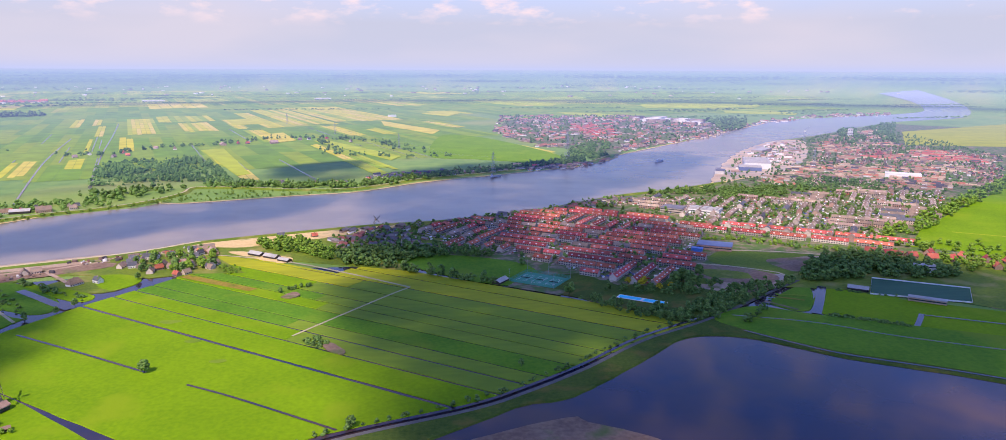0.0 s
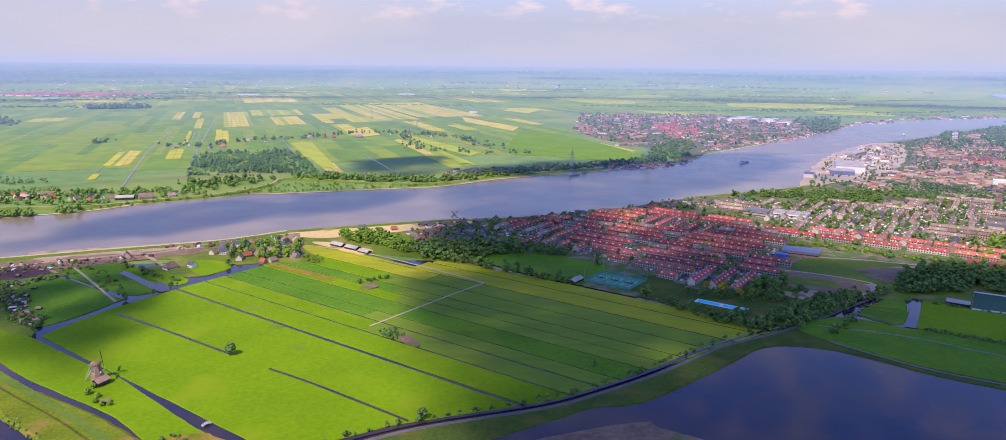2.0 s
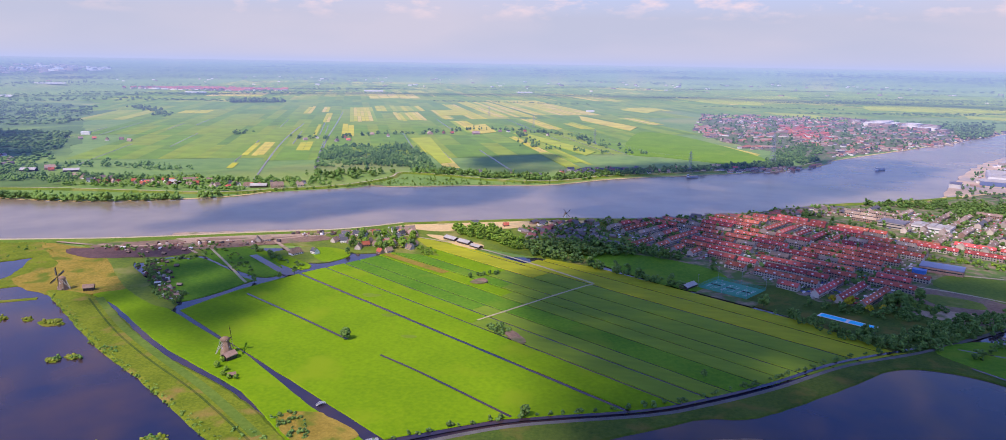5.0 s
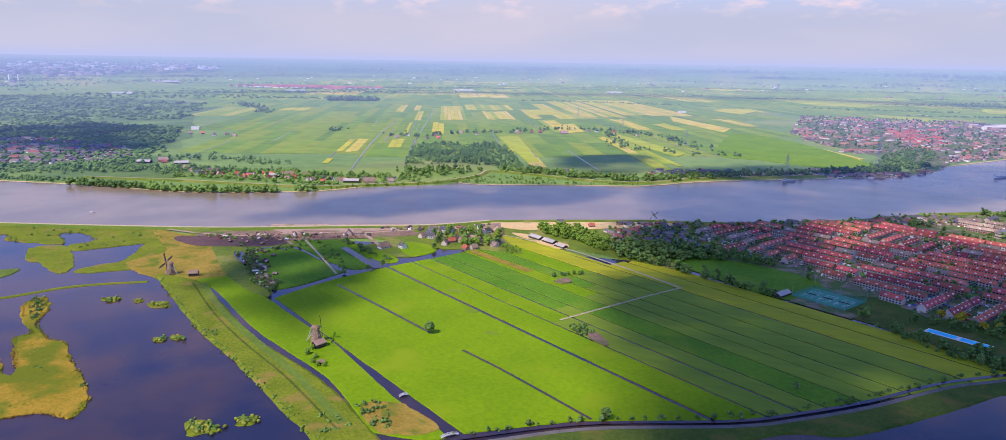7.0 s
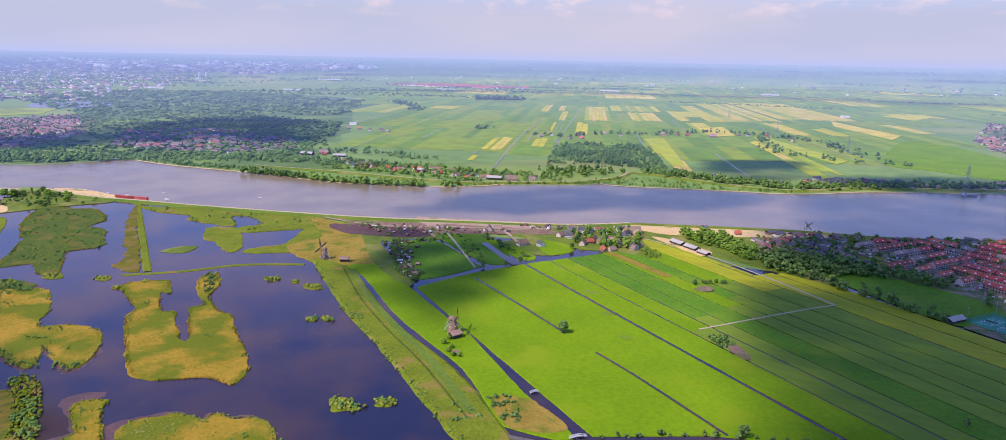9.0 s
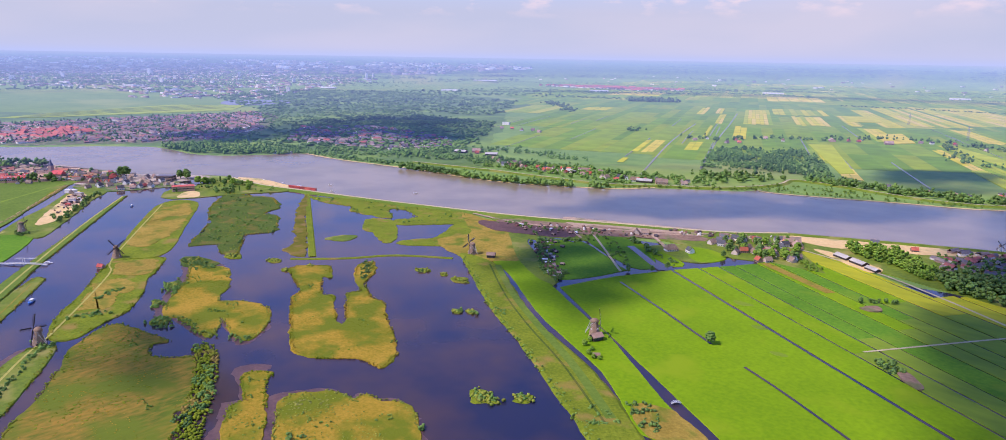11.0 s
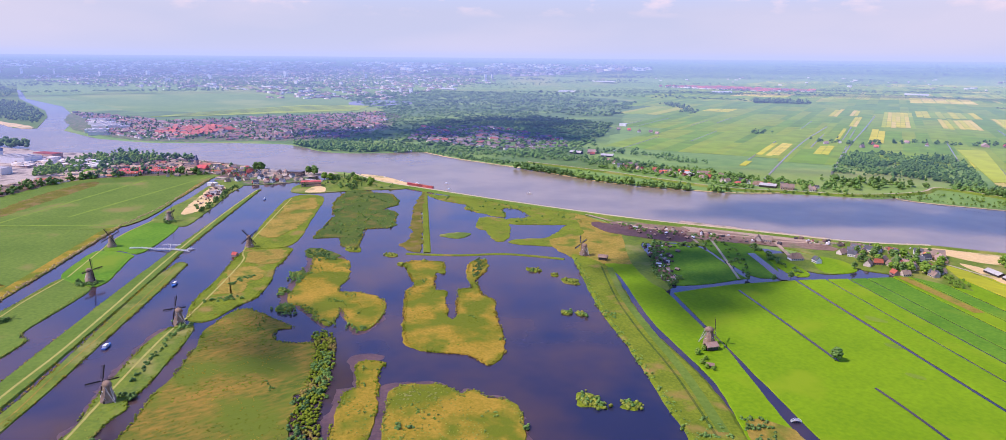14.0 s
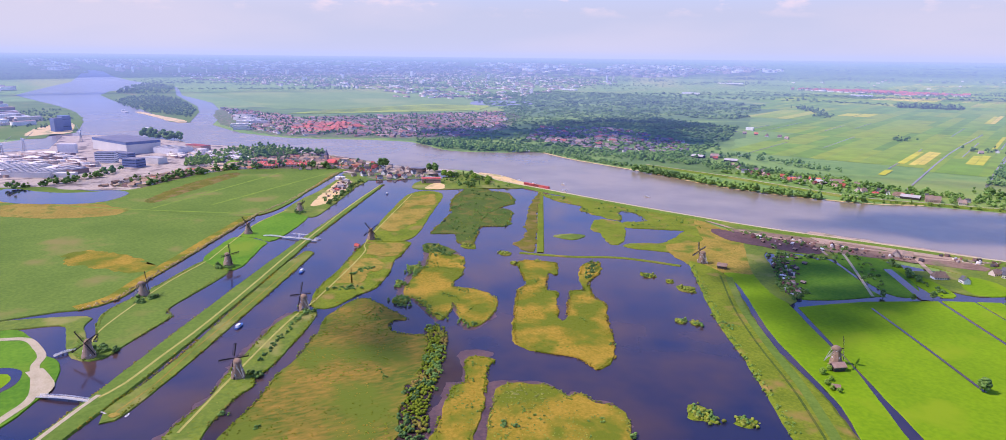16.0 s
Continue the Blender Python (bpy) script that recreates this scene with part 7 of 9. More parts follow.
ROW_TURN = math.degrees(math.atan2(ALONG.y, ALONG.x))


STREETS = []


def terraces(poly, kinds, gap, group, skip=0.06, cross=0.25, cell=(96, 78)):
    """Blocks of terraces between streets; in some blocks the rows lie across the old ditches."""
    a_s = [Vector(p).dot(ALONG) for p in poly]
    n_s = [Vector(p).dot(ACROSS) for p in poly]
    n0 = min(n_s)
    while n0 < max(n_s):
        tall = cell[1] * TOWN_RNG.uniform(0.85, 1.2)
        a0 = min(a_s) - TOWN_RNG.uniform(0, 50)
        while a0 < max(a_s):
            wide = cell[0] * TOWN_RNG.uniform(0.75, 1.3)
            turned = TOWN_RNG.random() < cross
            STREETS.append((a0, n0, wide, tall, poly))
            main, other = (tall, wide) if turned else (wide, tall)
            rows = max(2, round(other / gap))
            for r in range(rows):
                q = (r + 0.5) / rows * other
                p = 5.0
                while p < main - 14:
                    kind = TOWN_RNG.choice(kinds)
                    size = int(kind[-2:])
                    if p + size > main - 3:
                        kind = kind[:-2] + ("34" if "slate" in kind else "22")
                        size = int(kind[-2:])
                        if p + size > main + 2:
                            break
                    da, dn = (q, p + size / 2) if turned else (p + size / 2, q)
                    mid = ALONG * (a0 + da) + ACROSS * (n0 + dn)
                    if inside(mid.x, mid.y, poly) and TOWN_RNG.random() > skip:
                        settle(kind, mid.x, mid.y, ROW_TURN + (90 if turned else 0) + TOWN_RNG.uniform(-1.2, 1.2), group=group)
                    p += size + TOWN_RNG.choice((1.2, 2, 5))
            a0 += wide
        n0 += tall


RED_QUARTER = [(-60, 990), (-20, 1040), (75, 1075), (175, 1150), (269, 1110), (362, 1040), (350, 975), (310, 890), (290, 840), (262, 785), (222, 730), (175, 738), (142, 785), (105, 828), (66, 865), (0, 905)]
SUN_QUARTER = [(375, 1020), (360, 1100), (300, 1180), (350, 1265), (480, 1250), (600, 1240), (700, 1300), (800, 1330), (940, 1290), (830, 1130), (640, 965), (545, 905), (460, 960)]
terraces(RED_QUARTER, ["red34", "red46", "red46", "red46", "red34", "red46", "red22", "brown22"], 24, "red-roofed terraces", cross=0.25, skip=0.03)
terraces(SUN_QUARTER, ["brown34", "brown46", "brown34", "brown22", "brown34", "brown22", "brown46", "slate34"], 25, "brown-roofed terraces", cross=0.5, skip=0.10)
for k in range(5):
    settle("red46", 370 + 46 * k, 985 - 26 * k, ROW_TURN, group="sunlit front terraces", label="sunlit terrace with bright orange roofs")
    settle("red46", 420 + 44 * k, 1003 - 26 * k, ROW_TURN, group="sunlit front terraces", label="sunlit terrace with bright orange roofs")
# clinker streets between the blocks
bm = bmesh.new()
for a0, n0, wide, tall, poly in STREETS:
    for a, n, la, ln in ((a0 - 3, n0 - 3, wide, 6), (a0 - 3, n0 + 3, 6, tall - 6)):
        cuts = max(1, int(max(la, ln) / 9))
        for k in range(cuts):
            u0, u1 = k / cuts, (k + 1) / cuts
            r = (a + la * u0, n, a + la * u1, n + ln) if la > ln else (a, n + ln * u0, a + la, n + ln * u1)
            mid = ALONG * ((r[0] + r[2]) / 2) + ACROSS * ((r[1] + r[3]) / 2)
            if inside(mid.x, mid.y, poly):
                bm.faces.new([bm.verts.new((*(ALONG * x + ACROSS * y), 1.05)) for x, y in ((r[0], r[1]), (r[2], r[1]), (r[2], r[3]), (r[0], r[3]))])
tagged(part("road_streets", bm, CLINKER), "reddish clinker streets between the terraces", "road", kind="structure")
for x, y, kind, turn in [(-409, 763, "thatch_house", 60), (-388, 771, "white_house", 150), (-377, 830, "white_house", 20), (-375, 852, "brown_house", 110), (-343, 820, "red_house", 40), (-347, 806, "brown_house", 100),
                         (-313, 793, "red_house", -35), (-305, 800, "brown_house", 60), (-311, 829, "white_house", 20), (-354, 881, "red_house", 30), (-324, 860, "brown_house", 110), (-300, 842, "red_house", 50),
                         (-285, 820, "brown_house", -30), (-334, 902, "white_house", 30), (-392, 868, "brown_house", 30), (-366, 866, "white_house", 120), (-386, 846, "white_house", 20), (-340, 880, "brown_house", 75),
                         (-195, 977, "red_house", 30), (-240, 975, "white_house", 20), (-475, 812, "brown_house", 30), (-485, 806, "brown_house", 120)]:
    settle(kind, x, y, turn, 1.0, TOWN_RNG.uniform(0.66, 0.84), group="dike village houses")
for poly, count, name in (([(-400, 835), (-385, 885), (-345, 925), (-300, 880), (-275, 825), (-310, 800), (-350, 805)], 26, "dike village houses"), ([(-1255, 430), (-1330, 420), (-1440, 470), (-1400, 505), (-1300, 560), (-1235, 520)], 40, "canal head houses"),
                          ([(-1150, 1165), (-900, 1205), (-700, 1205), (-600, 1240), (-620, 1200), (-760, 1140), (-1000, 1120)], 34, "far dike farms"), ([(-440, 1440), (-200, 1450), (0, 1600), (250, 1750), (230, 1700), (-60, 1520), (-250, 1415)], 34, "far bank houses")):
    for x, y in sprinkle(poly, count, TOWN_RNG):
        settle(TOWN_RNG.choice(["red_house", "white_house", "brown_house", "brown_house"]), x, y, TOWN_RNG.uniform(0, 180), 0.9, TOWN_RNG.uniform(0.6, 0.85), group=name)
settle("big_barn", -318, 905, 30, 1.0, 0.8, "large dark-roofed farm by the river")
settle("big_barn", -306, 893, 120, 1.0, 0.65, "steep-roofed barn beside the river farm")
settle("barn", -248, 880, ROW_TURN, 1.2, 0.62, label="long grey barn on the sandy yard")
settle("barn", -226, 866, ROW_TURN, 1.2, 0.62, label="second grey barn beside the field path")
settle("barn", -207, 850, ROW_TURN, 1.2, 0.5, label="pale low shed at the end of the yard")
settle("shed", -290, 440, 40, 0.95, 1.0, "little brown hut beside the ditch")
settle("shed", -310, 468, 70, 0.95, 1.8, "lean-to shed at the polder windmill")
settle("shed", -540, 585, 30, 1.0, 1.8, "weathered shed beside the windmill")
settle("red_house", -800, 258, 30, 1.1, 0.55, "small brick house with a red roof")
settle("barn", 429, 700, ROW_TURN, 0.95, 0.6, "low grey club building")
for x, y in [(-600, 715), (-580, 722), (-560, 735), (-545, 742), (-530, 752), (-610, 724), (-640, 724), (-556, 720), (-590, 740), (-615, 738), (-575, 705), (-500, 655), (-490, 640), (-480, 625), (-470, 612), (-452, 598), (-520, 665),
             (-510, 680), (-530, 690), (-463, 620), (-497, 628), (-445, 590)]:
    settle("shed", x, y, TOWN_RNG.uniform(0, 180), 0.95, TOWN_RNG.uniform(0.5, 0.95), TOWN_RNG.choice(["small shed in the allotments"]), "allotment sheds")
for x, y, k in [(-992, 1150, "big_barn"), (-846, 1180, "big_barn"), (-860, 1165, "barn"), (-718, 1166, "thatch_house"), (-697, 1170, "barn"), (-666, 1180, "big_barn"), (-648, 1225, "brown_house"), (-819, 1162, "red_house"), (-740, 1140, "red_house"),
                (-780, 1150, "brown_house"), (-910, 1160, "brown_house"), (-940, 1150, "red_house"), (-1020, 1130, "white_house"), (-960, 1130, "red_house"), (-880, 1130, "brown_house"), (-760, 1175, "white_house"), (-630, 1200, "brown_house"),
                (-1209, 1239, "big_barn"), (-1147, 1225, "barn"), (-1190, 1220, "red_house"), (-1230, 1205, "barn"), (-1100, 1170, "brown_house"), (-1060, 1160, "thatch_house")]:
    settle(k, x, y, TOWN_RNG.choice([20, 110, 35]), 0.6, 0.85, group="far dike farms")
for x, y in [(-983, 1910), (-974, 1968), (-887, 1914), (-863, 1942), (-862, 2121), (-801, 2099), (-664, 2243), (-638, 2250), (-501, 2360), (-474, 2368), (-1574, 1723), (-1417, 1724), (-1490, 1725), (-560, 2260), (-700, 2210), (-420, 2390),
             (-330, 2300), (-1460, 1745), (-1540, 1735), (-900, 2000), (-350, 1450), (-280, 1440), (-220, 1440), (-120, 1530), (-60, 1560), (0, 1600), (60, 1630), (150, 1680), (220, 1720), (-400, 1440), (-180, 1480)]:
    settle(TOWN_RNG.choice(["big_barn", "thatch_house", "red_house", "white_house", "brown_house"]), x, y, TOWN_RNG.uniform(0, 180), 0.6, 0.9, group="far field farms")
for x, y in [(-1303, 407), (-1320, 429), (-1390, 469), (-1410, 494), (-1373, 504), (-1457, 468), (-1445, 423), (-1417, 351), (-1425, 336), (-1340, 450), (-1350, 480), (-1365, 455), (-1330, 470), (-1300, 440), (-1280, 470), (-1265, 500),
             (-1285, 520), (-1310, 500), (-1400, 440), (-1430, 455), (-1395, 420), (-1420, 400), (-1255, 440), (-1250, 470), (-1270, 372), (-1345, 520), (-1440, 490), (-1470, 440), (-1480, 410), (-1500, 380), (-1360, 430)]:
    settle(TOWN_RNG.choice(["red_house", "white_house", "brown_house", "brown_house"]), x, y, TOWN_RNG.uniform(0, 180), 0.85, TOWN_RNG.uniform(0.62, 0.85), group="canal head houses")
for x, y in [(546, 836), (554, 828), (569, 823), (589, 813), (610, 808), (632, 817), (530, 848), (600, 835), (650, 800), (670, 790), (640, 770)]:
    settle("red_house", x, y, TOWN_RNG.uniform(0, 180), 0.95, 1.0, group="east lane houses")
for k in range(9):
    settle("red46", -1500 + TOWN_RNG.uniform(-20, 20) + 9 * (k % 3), 275 + 11 * (k // 3) + 26 * (k % 3), 55 + TOWN_RNG.uniform(-4, 4), 0.85, group="red terraces by the meadow")


def town(name, poly, count, sizes, roofs, walls, label, rng, turn=None, flat=False, clump=0.0, row=1):
    """A distant town: hundreds of small gabled or flat houses, walls and roofs."""
    places, turns = [], []
    for x, y in sprinkle(poly, count // row, rng, clump, 2.0):
        a = (turn if turn is not None else 0.4) + 1.571 * (noise.noise((x * 0.006, y * 0.006, 7.7)) > 0.12) + rng.uniform(-0.08, 0.08)
        for k in range(row):
            step = (k - (row - 1) / 2) * 1.75 * sum(sizes) / 2
            places.append((x + math.cos(a) * step + rng.uniform(-1.5, 1.5), y + math.sin(a) * step + rng.uniform(-1.5, 1.5)))
            turns.append(a)
    seed = rng.randrange(10 ** 6)
    wall_v = np.array([(x, y, z) for z in (0, 0.5) for x, y in ((-1, -0.4), (1, -0.4), (1, 0.4), (-1, 0.4))], float)
    wall_f = np.array([(0, 1, 5, 4), (1, 2, 6, 5), (2, 3, 7, 6), (3, 0, 4, 7)])
    ridge = 0.5 if flat else 0.88
    roof_v = np.array([(-1.03, -0.45, 0.47), (1.03, -0.45, 0.47), (1.03, 0.45, 0.47), (-1.03, 0.45, 0.47), (-1.03, 0, ridge), (1.03, 0, ridge)] if not flat else
                      [(-1, -0.4, 0.5), (1, -0.4, 0.5), (1, 0.4, 0.5), (-1, 0.4, 0.5), (-0.9, 0, 0.53), (0.9, 0, 0.53)], float)
    roof_f = np.array([(0, 1, 5, 4), (2, 3, 4, 5), (1, 2, 5, 5), (3, 0, 4, 4)])[:2]
    top = new(name)
    for nm, v, f, m in (("walls", wall_v, wall_f, walls), ("roofs", roof_v, roof_f, roofs)):
        ob = scatter(nm, (v, f), places, sizes, m, random.Random(seed), (0.75, 1.1), 0.6, turns, top)
        ob["kind"] = "stuff"
    tagged(top, label, "town", kind="stuff")


town("east_town", [(700, 1340), (620, 1430), (760, 1560), (980, 1850), (1180, 2230), (1300, 2400), (1640, 2700), (1400, 2150), (1500, 1850), (1150, 1400), (950, 1310)], 2900, (4.5, 8), TOWN_ROOFS, TOWN_WALLS,
     "sunlit river town with mixed red and brown roofs", TOWN_RNG, -0.57, row=4)
town("red_suburb", [(1128, 1940), (1231, 2004), (1257, 1926), (1139, 1786), (1088, 1839)], 130, (5, 9), RED_ROOFS, TOWN_WALLS, "red-roofed suburb beyond the river town", TOWN_RNG, -0.57, row=4)
town("red_suburb", [(1294, 1911), (1383, 1989), (1407, 1799), (1295, 1652), (1200, 1740)], 170, (5, 9), RED_ROOFS, TOWN_WALLS, "bright red-roofed suburb beside the far field", TOWN_RNG, -0.57, row=4)
town("dike_houses", [(-9, 1066), (150, 1150), (300, 1270), (345, 1225), (170, 1120), (60, 1060), (-60, 1010), (-150, 960), (-170, 1010)], 190, (4.5, 8), SHADE_ROOFS, TOWN_WALLS, "grey and brown houses behind the river dike", TOWN_RNG, -0.4)
town("park_houses", [(-170, 960), (-60, 1000), (-30, 930), (20, 900), (-60, 900), (-150, 905)], 70, (4.5, 8), SHADE_ROOFS, TOWN_WALLS, "grey and brown houses beside the park", TOWN_RNG, -0.57)
town("opposite_town", [(148, 2715), (232, 3523), (367, 3626), (618, 3597), (873, 3565), (1012, 3304), (1140, 2900), (880, 2420), (687, 2200), (597, 2140), (517, 2085), (461, 2077), (493, 2292), (349, 2147), (268, 2109), (205, 2252)], 1250, (5, 10), OPPOSITE_ROOFS, TOWN_WALLS, "red and brown town on the opposite bank", TOWN_RNG, 0.5, row=3)
town("opposite_red_quarter", [(495, 2921), (668, 3005), (569, 2480), (486, 2468), (455, 2627)], 130, (7, 12), RED_ROOFS, TOWN_WALLS, "orange-roofed quarter of the opposite town", TOWN_RNG, 0.5, row=3)
town("opposite_sheds", [(820, 3420), (990, 3310), (1110, 3080), (1180, 2960), (1000, 2960), (860, 3150)], 44, (14, 34), WHITE_ROOFS, TOWN_WALLS, "white industrial sheds behind the opposite town", TOWN_RNG, 0.5, True)
town("opposite_front", [(470, 1990), (600, 2130), (900, 2420), (1190, 2880), (1150, 2890), (860, 2440), (570, 2160), (460, 2030)], 110, (5, 9), OPPOSITE_ROOFS, TOWN_WALLS, "row of pale houses along the opposite quay", TOWN_RNG, 0.9)
town("opposite_point_houses", [(175, 1623), (281, 1653), (356, 1735), (403, 1809), (399, 1843), (355, 1782), (290, 1709), (178, 1659)], 46, (4, 7), OPPOSITE_ROOFS, TOWN_WALLS, "pale dike houses at the point of the opposite bank", TOWN_RNG, 0.5)
town("far_bank_houses", [(1050, 2655), (1313, 3022), (1510, 3149), (1711, 3379), (2263, 3578), (2410, 3814), (1816, 3589), (1599, 3359), (1384, 3191), (1098, 2757)], 130, (6, 11), OPPOSITE_ROOFS, TOWN_WALLS, "scattered dike houses along the far bank", TOWN_RNG, 0.7)
town("opposite_bank_houses", [(-200, 1480), (-120, 1540), (50, 1600), (140, 1612), (324, 1715), (310, 1760), (120, 1660), (40, 1640), (-130, 1600), (-210, 1530)], 90, (4, 8), SHADE_ROOFS, TOWN_WALLS, "row of dike houses on the opposite bank", TOWN_RNG, 0.5)
town("west_town", [(-3239, 434), (-2644, 629), (-2625, 1449), (-2045, 1133), (-1850, 900), (-1880, 760), (-1990, 600), (-2060, 470), (-2260, 375)], 2300, (4.5, 9), WEST_ROOFS, TOWN_WALLS, "dense town with red roofs across the river", TOWN_RNG, 0.3, row=3)
town("west_red_quarter", [(-2250, 500), (-2420, 600), (-2340, 712), (-2207, 716), (-2120, 616), (-2110, 530)], 230, (7, 13), RED_ROOFS, TOWN_WALLS, "orange-roofed quarter on the waterfront", TOWN_RNG, 0.3)
town("shade_village", [(-2000, 1250), (-1850, 1450), (-1500, 1390), (-1330, 1290), (-1330, 1140), (-1480, 1060), (-1700, 1020)], 430, (5, 10), SHADE_ROOFS, TOWN_WALLS, "village among the shaded woods", TOWN_RNG, 0.4)
town("far_village", [(-3900, 4700), (-3500, 5000), (-2700, 5000), (-2900, 4650)], 250, (14, 24), RED_ROOFS, TOWN_WALLS, "reddish village in the far fields", TOWN_RNG, 0.4)
town("factory_houses", [(-1480, 200), (-1440, 130), (-1350, 50), (-1380, -20), (-1420, 20), (-1500, 120), (-1560, 220), (-1620, 300), (-1600, 420), (-1450, 490), (-1400, 420), (-1470, 330)], 330, (4.5, 8.5), TOWN_ROOFS, TOWN_WALLS, "rows of small houses beside the factory", TOWN_RNG, 0.7)
town("city", [(-3400, 1900), (-3900, 1300), (-4700, 1700), (-5600, 1100), (-7000, 700), (-9000, 600), (-11500, 2600), (-9000, 5000), (-5500, 4300), (-4200, 2700)], 4200, (9, 20), CITY_ROOFS, TOWN_WALLS, "hazy distant city", TOWN_RNG, 0.2, True, row=2)
town("west_works", [(-2700, -200), (-3200, -300), (-4600, -560), (-5600, -500), (-5600, -900), (-3400, -800), (-2600, -500)], 260, (16, 40), CITY_ROOFS, TOWN_WALLS, "industrial works on the far peninsula", TOWN_RNG, 0.5, True)
town("quay_sheds", [(620, 1560), (820, 1940), (1020, 2220), (1110, 2240), (960, 1920), (820, 1680)], 150, (5, 13), CITY_ROOFS, TOWN_WALLS, "pale quayside sheds and yards", TOWN_RNG, 1.1, True)
town("factory_sheds", [(-1900, -160), (-1860, -80), (-1700, -40), (-1640, -20), (-1560, -100), (-1560, -180), (-1700, -260)], 240, (6, 18), WHITE_ROOFS, TOWN_WALLS, "jumble of low factory sheds", TOWN_RNG, 0.65, True)
town("yards_east", [(-1850, 160), (-1700, 290), (-1600, 260), (-1700, 130), (-1780, 110)], 110, (5, 13), WHITE_ROOFS, TOWN_WALLS, "pale low buildings by the shipyard", TOWN_RNG, 0.65, True)

# parked cars among the terraces
car_v = np.array([(x, y, z) for z, w in ((0.3, 1), (0.85, 1), (1.4, 0.62)) for x, y in ((-2.1 * w, -0.85), (2.1 * w, -0.85), (2.1 * w, 0.85), (-2.1 * w, 0.85))], float)
car_f = np.array([(0, 1, 5, 4), (1, 2, 6, 5), (2, 3, 7, 6), (3, 0, 4, 7), (4, 5, 9, 8), (5, 6, 10, 9), (6, 7, 11, 10), (7, 4, 8, 11), (8, 9, 10, 11)])
cars = scatter("parked_cars", (car_v, car_f), sprinkle(RED_QUARTER, 800, TOWN_RNG) + sprinkle(SUN_QUARTER, 800, TOWN_RNG), (0.95, 1.1), CARS, TOWN_RNG, (1, 1), 0.9,
               [math.radians(ROW_TURN) + TOWN_RNG.choice([0, 1.57]) for k in range(1600)])
tagged(cars, "parked cars along the terraced streets", "cars", kind="stuff")
wood("west_town_trees", sprinkle([(-3239, 434), (-2644, 629), (-2625, 1449), (-2045, 1133), (-1850, 900), (-1880, 760), (-1990, 600), (-2060, 470), (-2260, 375)], 1300, TOWN_RNG, 0.2, 7.0), (6, 12), LEAF, TREE_DIST, "trees among the houses of the far town")
wood("terrace_trees", sprinkle(RED_QUARTER, 190, TOWN_RNG, 0.3, 5.0) + sprinkle(SUN_QUARTER, 430, TOWN_RNG), (4, 9), LEAF, TREE_FAR, "small trees between the terraced houses")
hedges = scatter("garden_hedges", BUSH, sprinkle(RED_QUARTER, 330, TOWN_RNG) + sprinkle(SUN_QUARTER, 520, TOWN_RNG), (1.5, 3.5), LEAF, TOWN_RNG, (0.7, 1.1), 0.8)
tagged(hedges, "green garden bushes between the terraces", "bushes", kind="stuff")
sheds = scatter("garden_sheds", (np.array([(x, y, z) for z in (0, 1) for x, y in ((-1, -0.7), (1, -0.7), (1, 0.7), (-1, 0.7))], float), np.array([(0, 1, 5, 4), (1, 2, 6, 5), (2, 3, 7, 6), (3, 0, 4, 7), (4, 5, 6, 7)])),
                sprinkle(RED_QUARTER, 800, TOWN_RNG) + sprinkle(SUN_QUARTER, 900, TOWN_RNG), (0.8, 1.7), TOWN_WALLS, TOWN_RNG, (0.9, 1.2), 0.8)
tagged(sheds, "small back garden sheds and walls", "sheds", kind="stuff")

# ---- visitor ground, bridges and boats on the canals ----
L0 = [(-440, -105), (-491, -60), (-521, -44), (-535, -37), (-566, -33), (-589, -36), (-607, -46), (-649, -57), (-675, -80), (-640, -160), (-500, -180)]
isle("ground_visitor_bank", L0, LUSH, "green bank with a looping path", "bank", rough=0.5, step=5)
slab("water_bank_pond", smooth_line([(-535, -75), (-550, -62), (-562, -56), (-580, -58), (-590, -75), (-560, -95)], True, 4, 1), 0.95, 1.14, POOLS, label="small pond on the visitor bank", category="water")
slab("ground_pond_lawn", smooth_line([(-545, -74), (-553, -66), (-566, -62), (-578, -68), (-570, -85)], True, 4, 0.5), 1.0, 1.2, GRASS, label="round lawn inside the pond", category="lawn")
for pts, w in ([(-440, -98), (-500, -61), (-526, -47), (-560, -47), (-583, -49), (-600, -46), (-620, -50), (-645, -60), (-655, -85)], 6.0), ([(-526, -45), (-540, -40), (-556, -43), (-575, -49)], 11.0):
    tagged(ribbon("path_visitor", pts, w, 1.24 if w < 7 else 1.32, PATHWAY, step=4), "pale gravel path looping over the bank", "path", kind="structure")


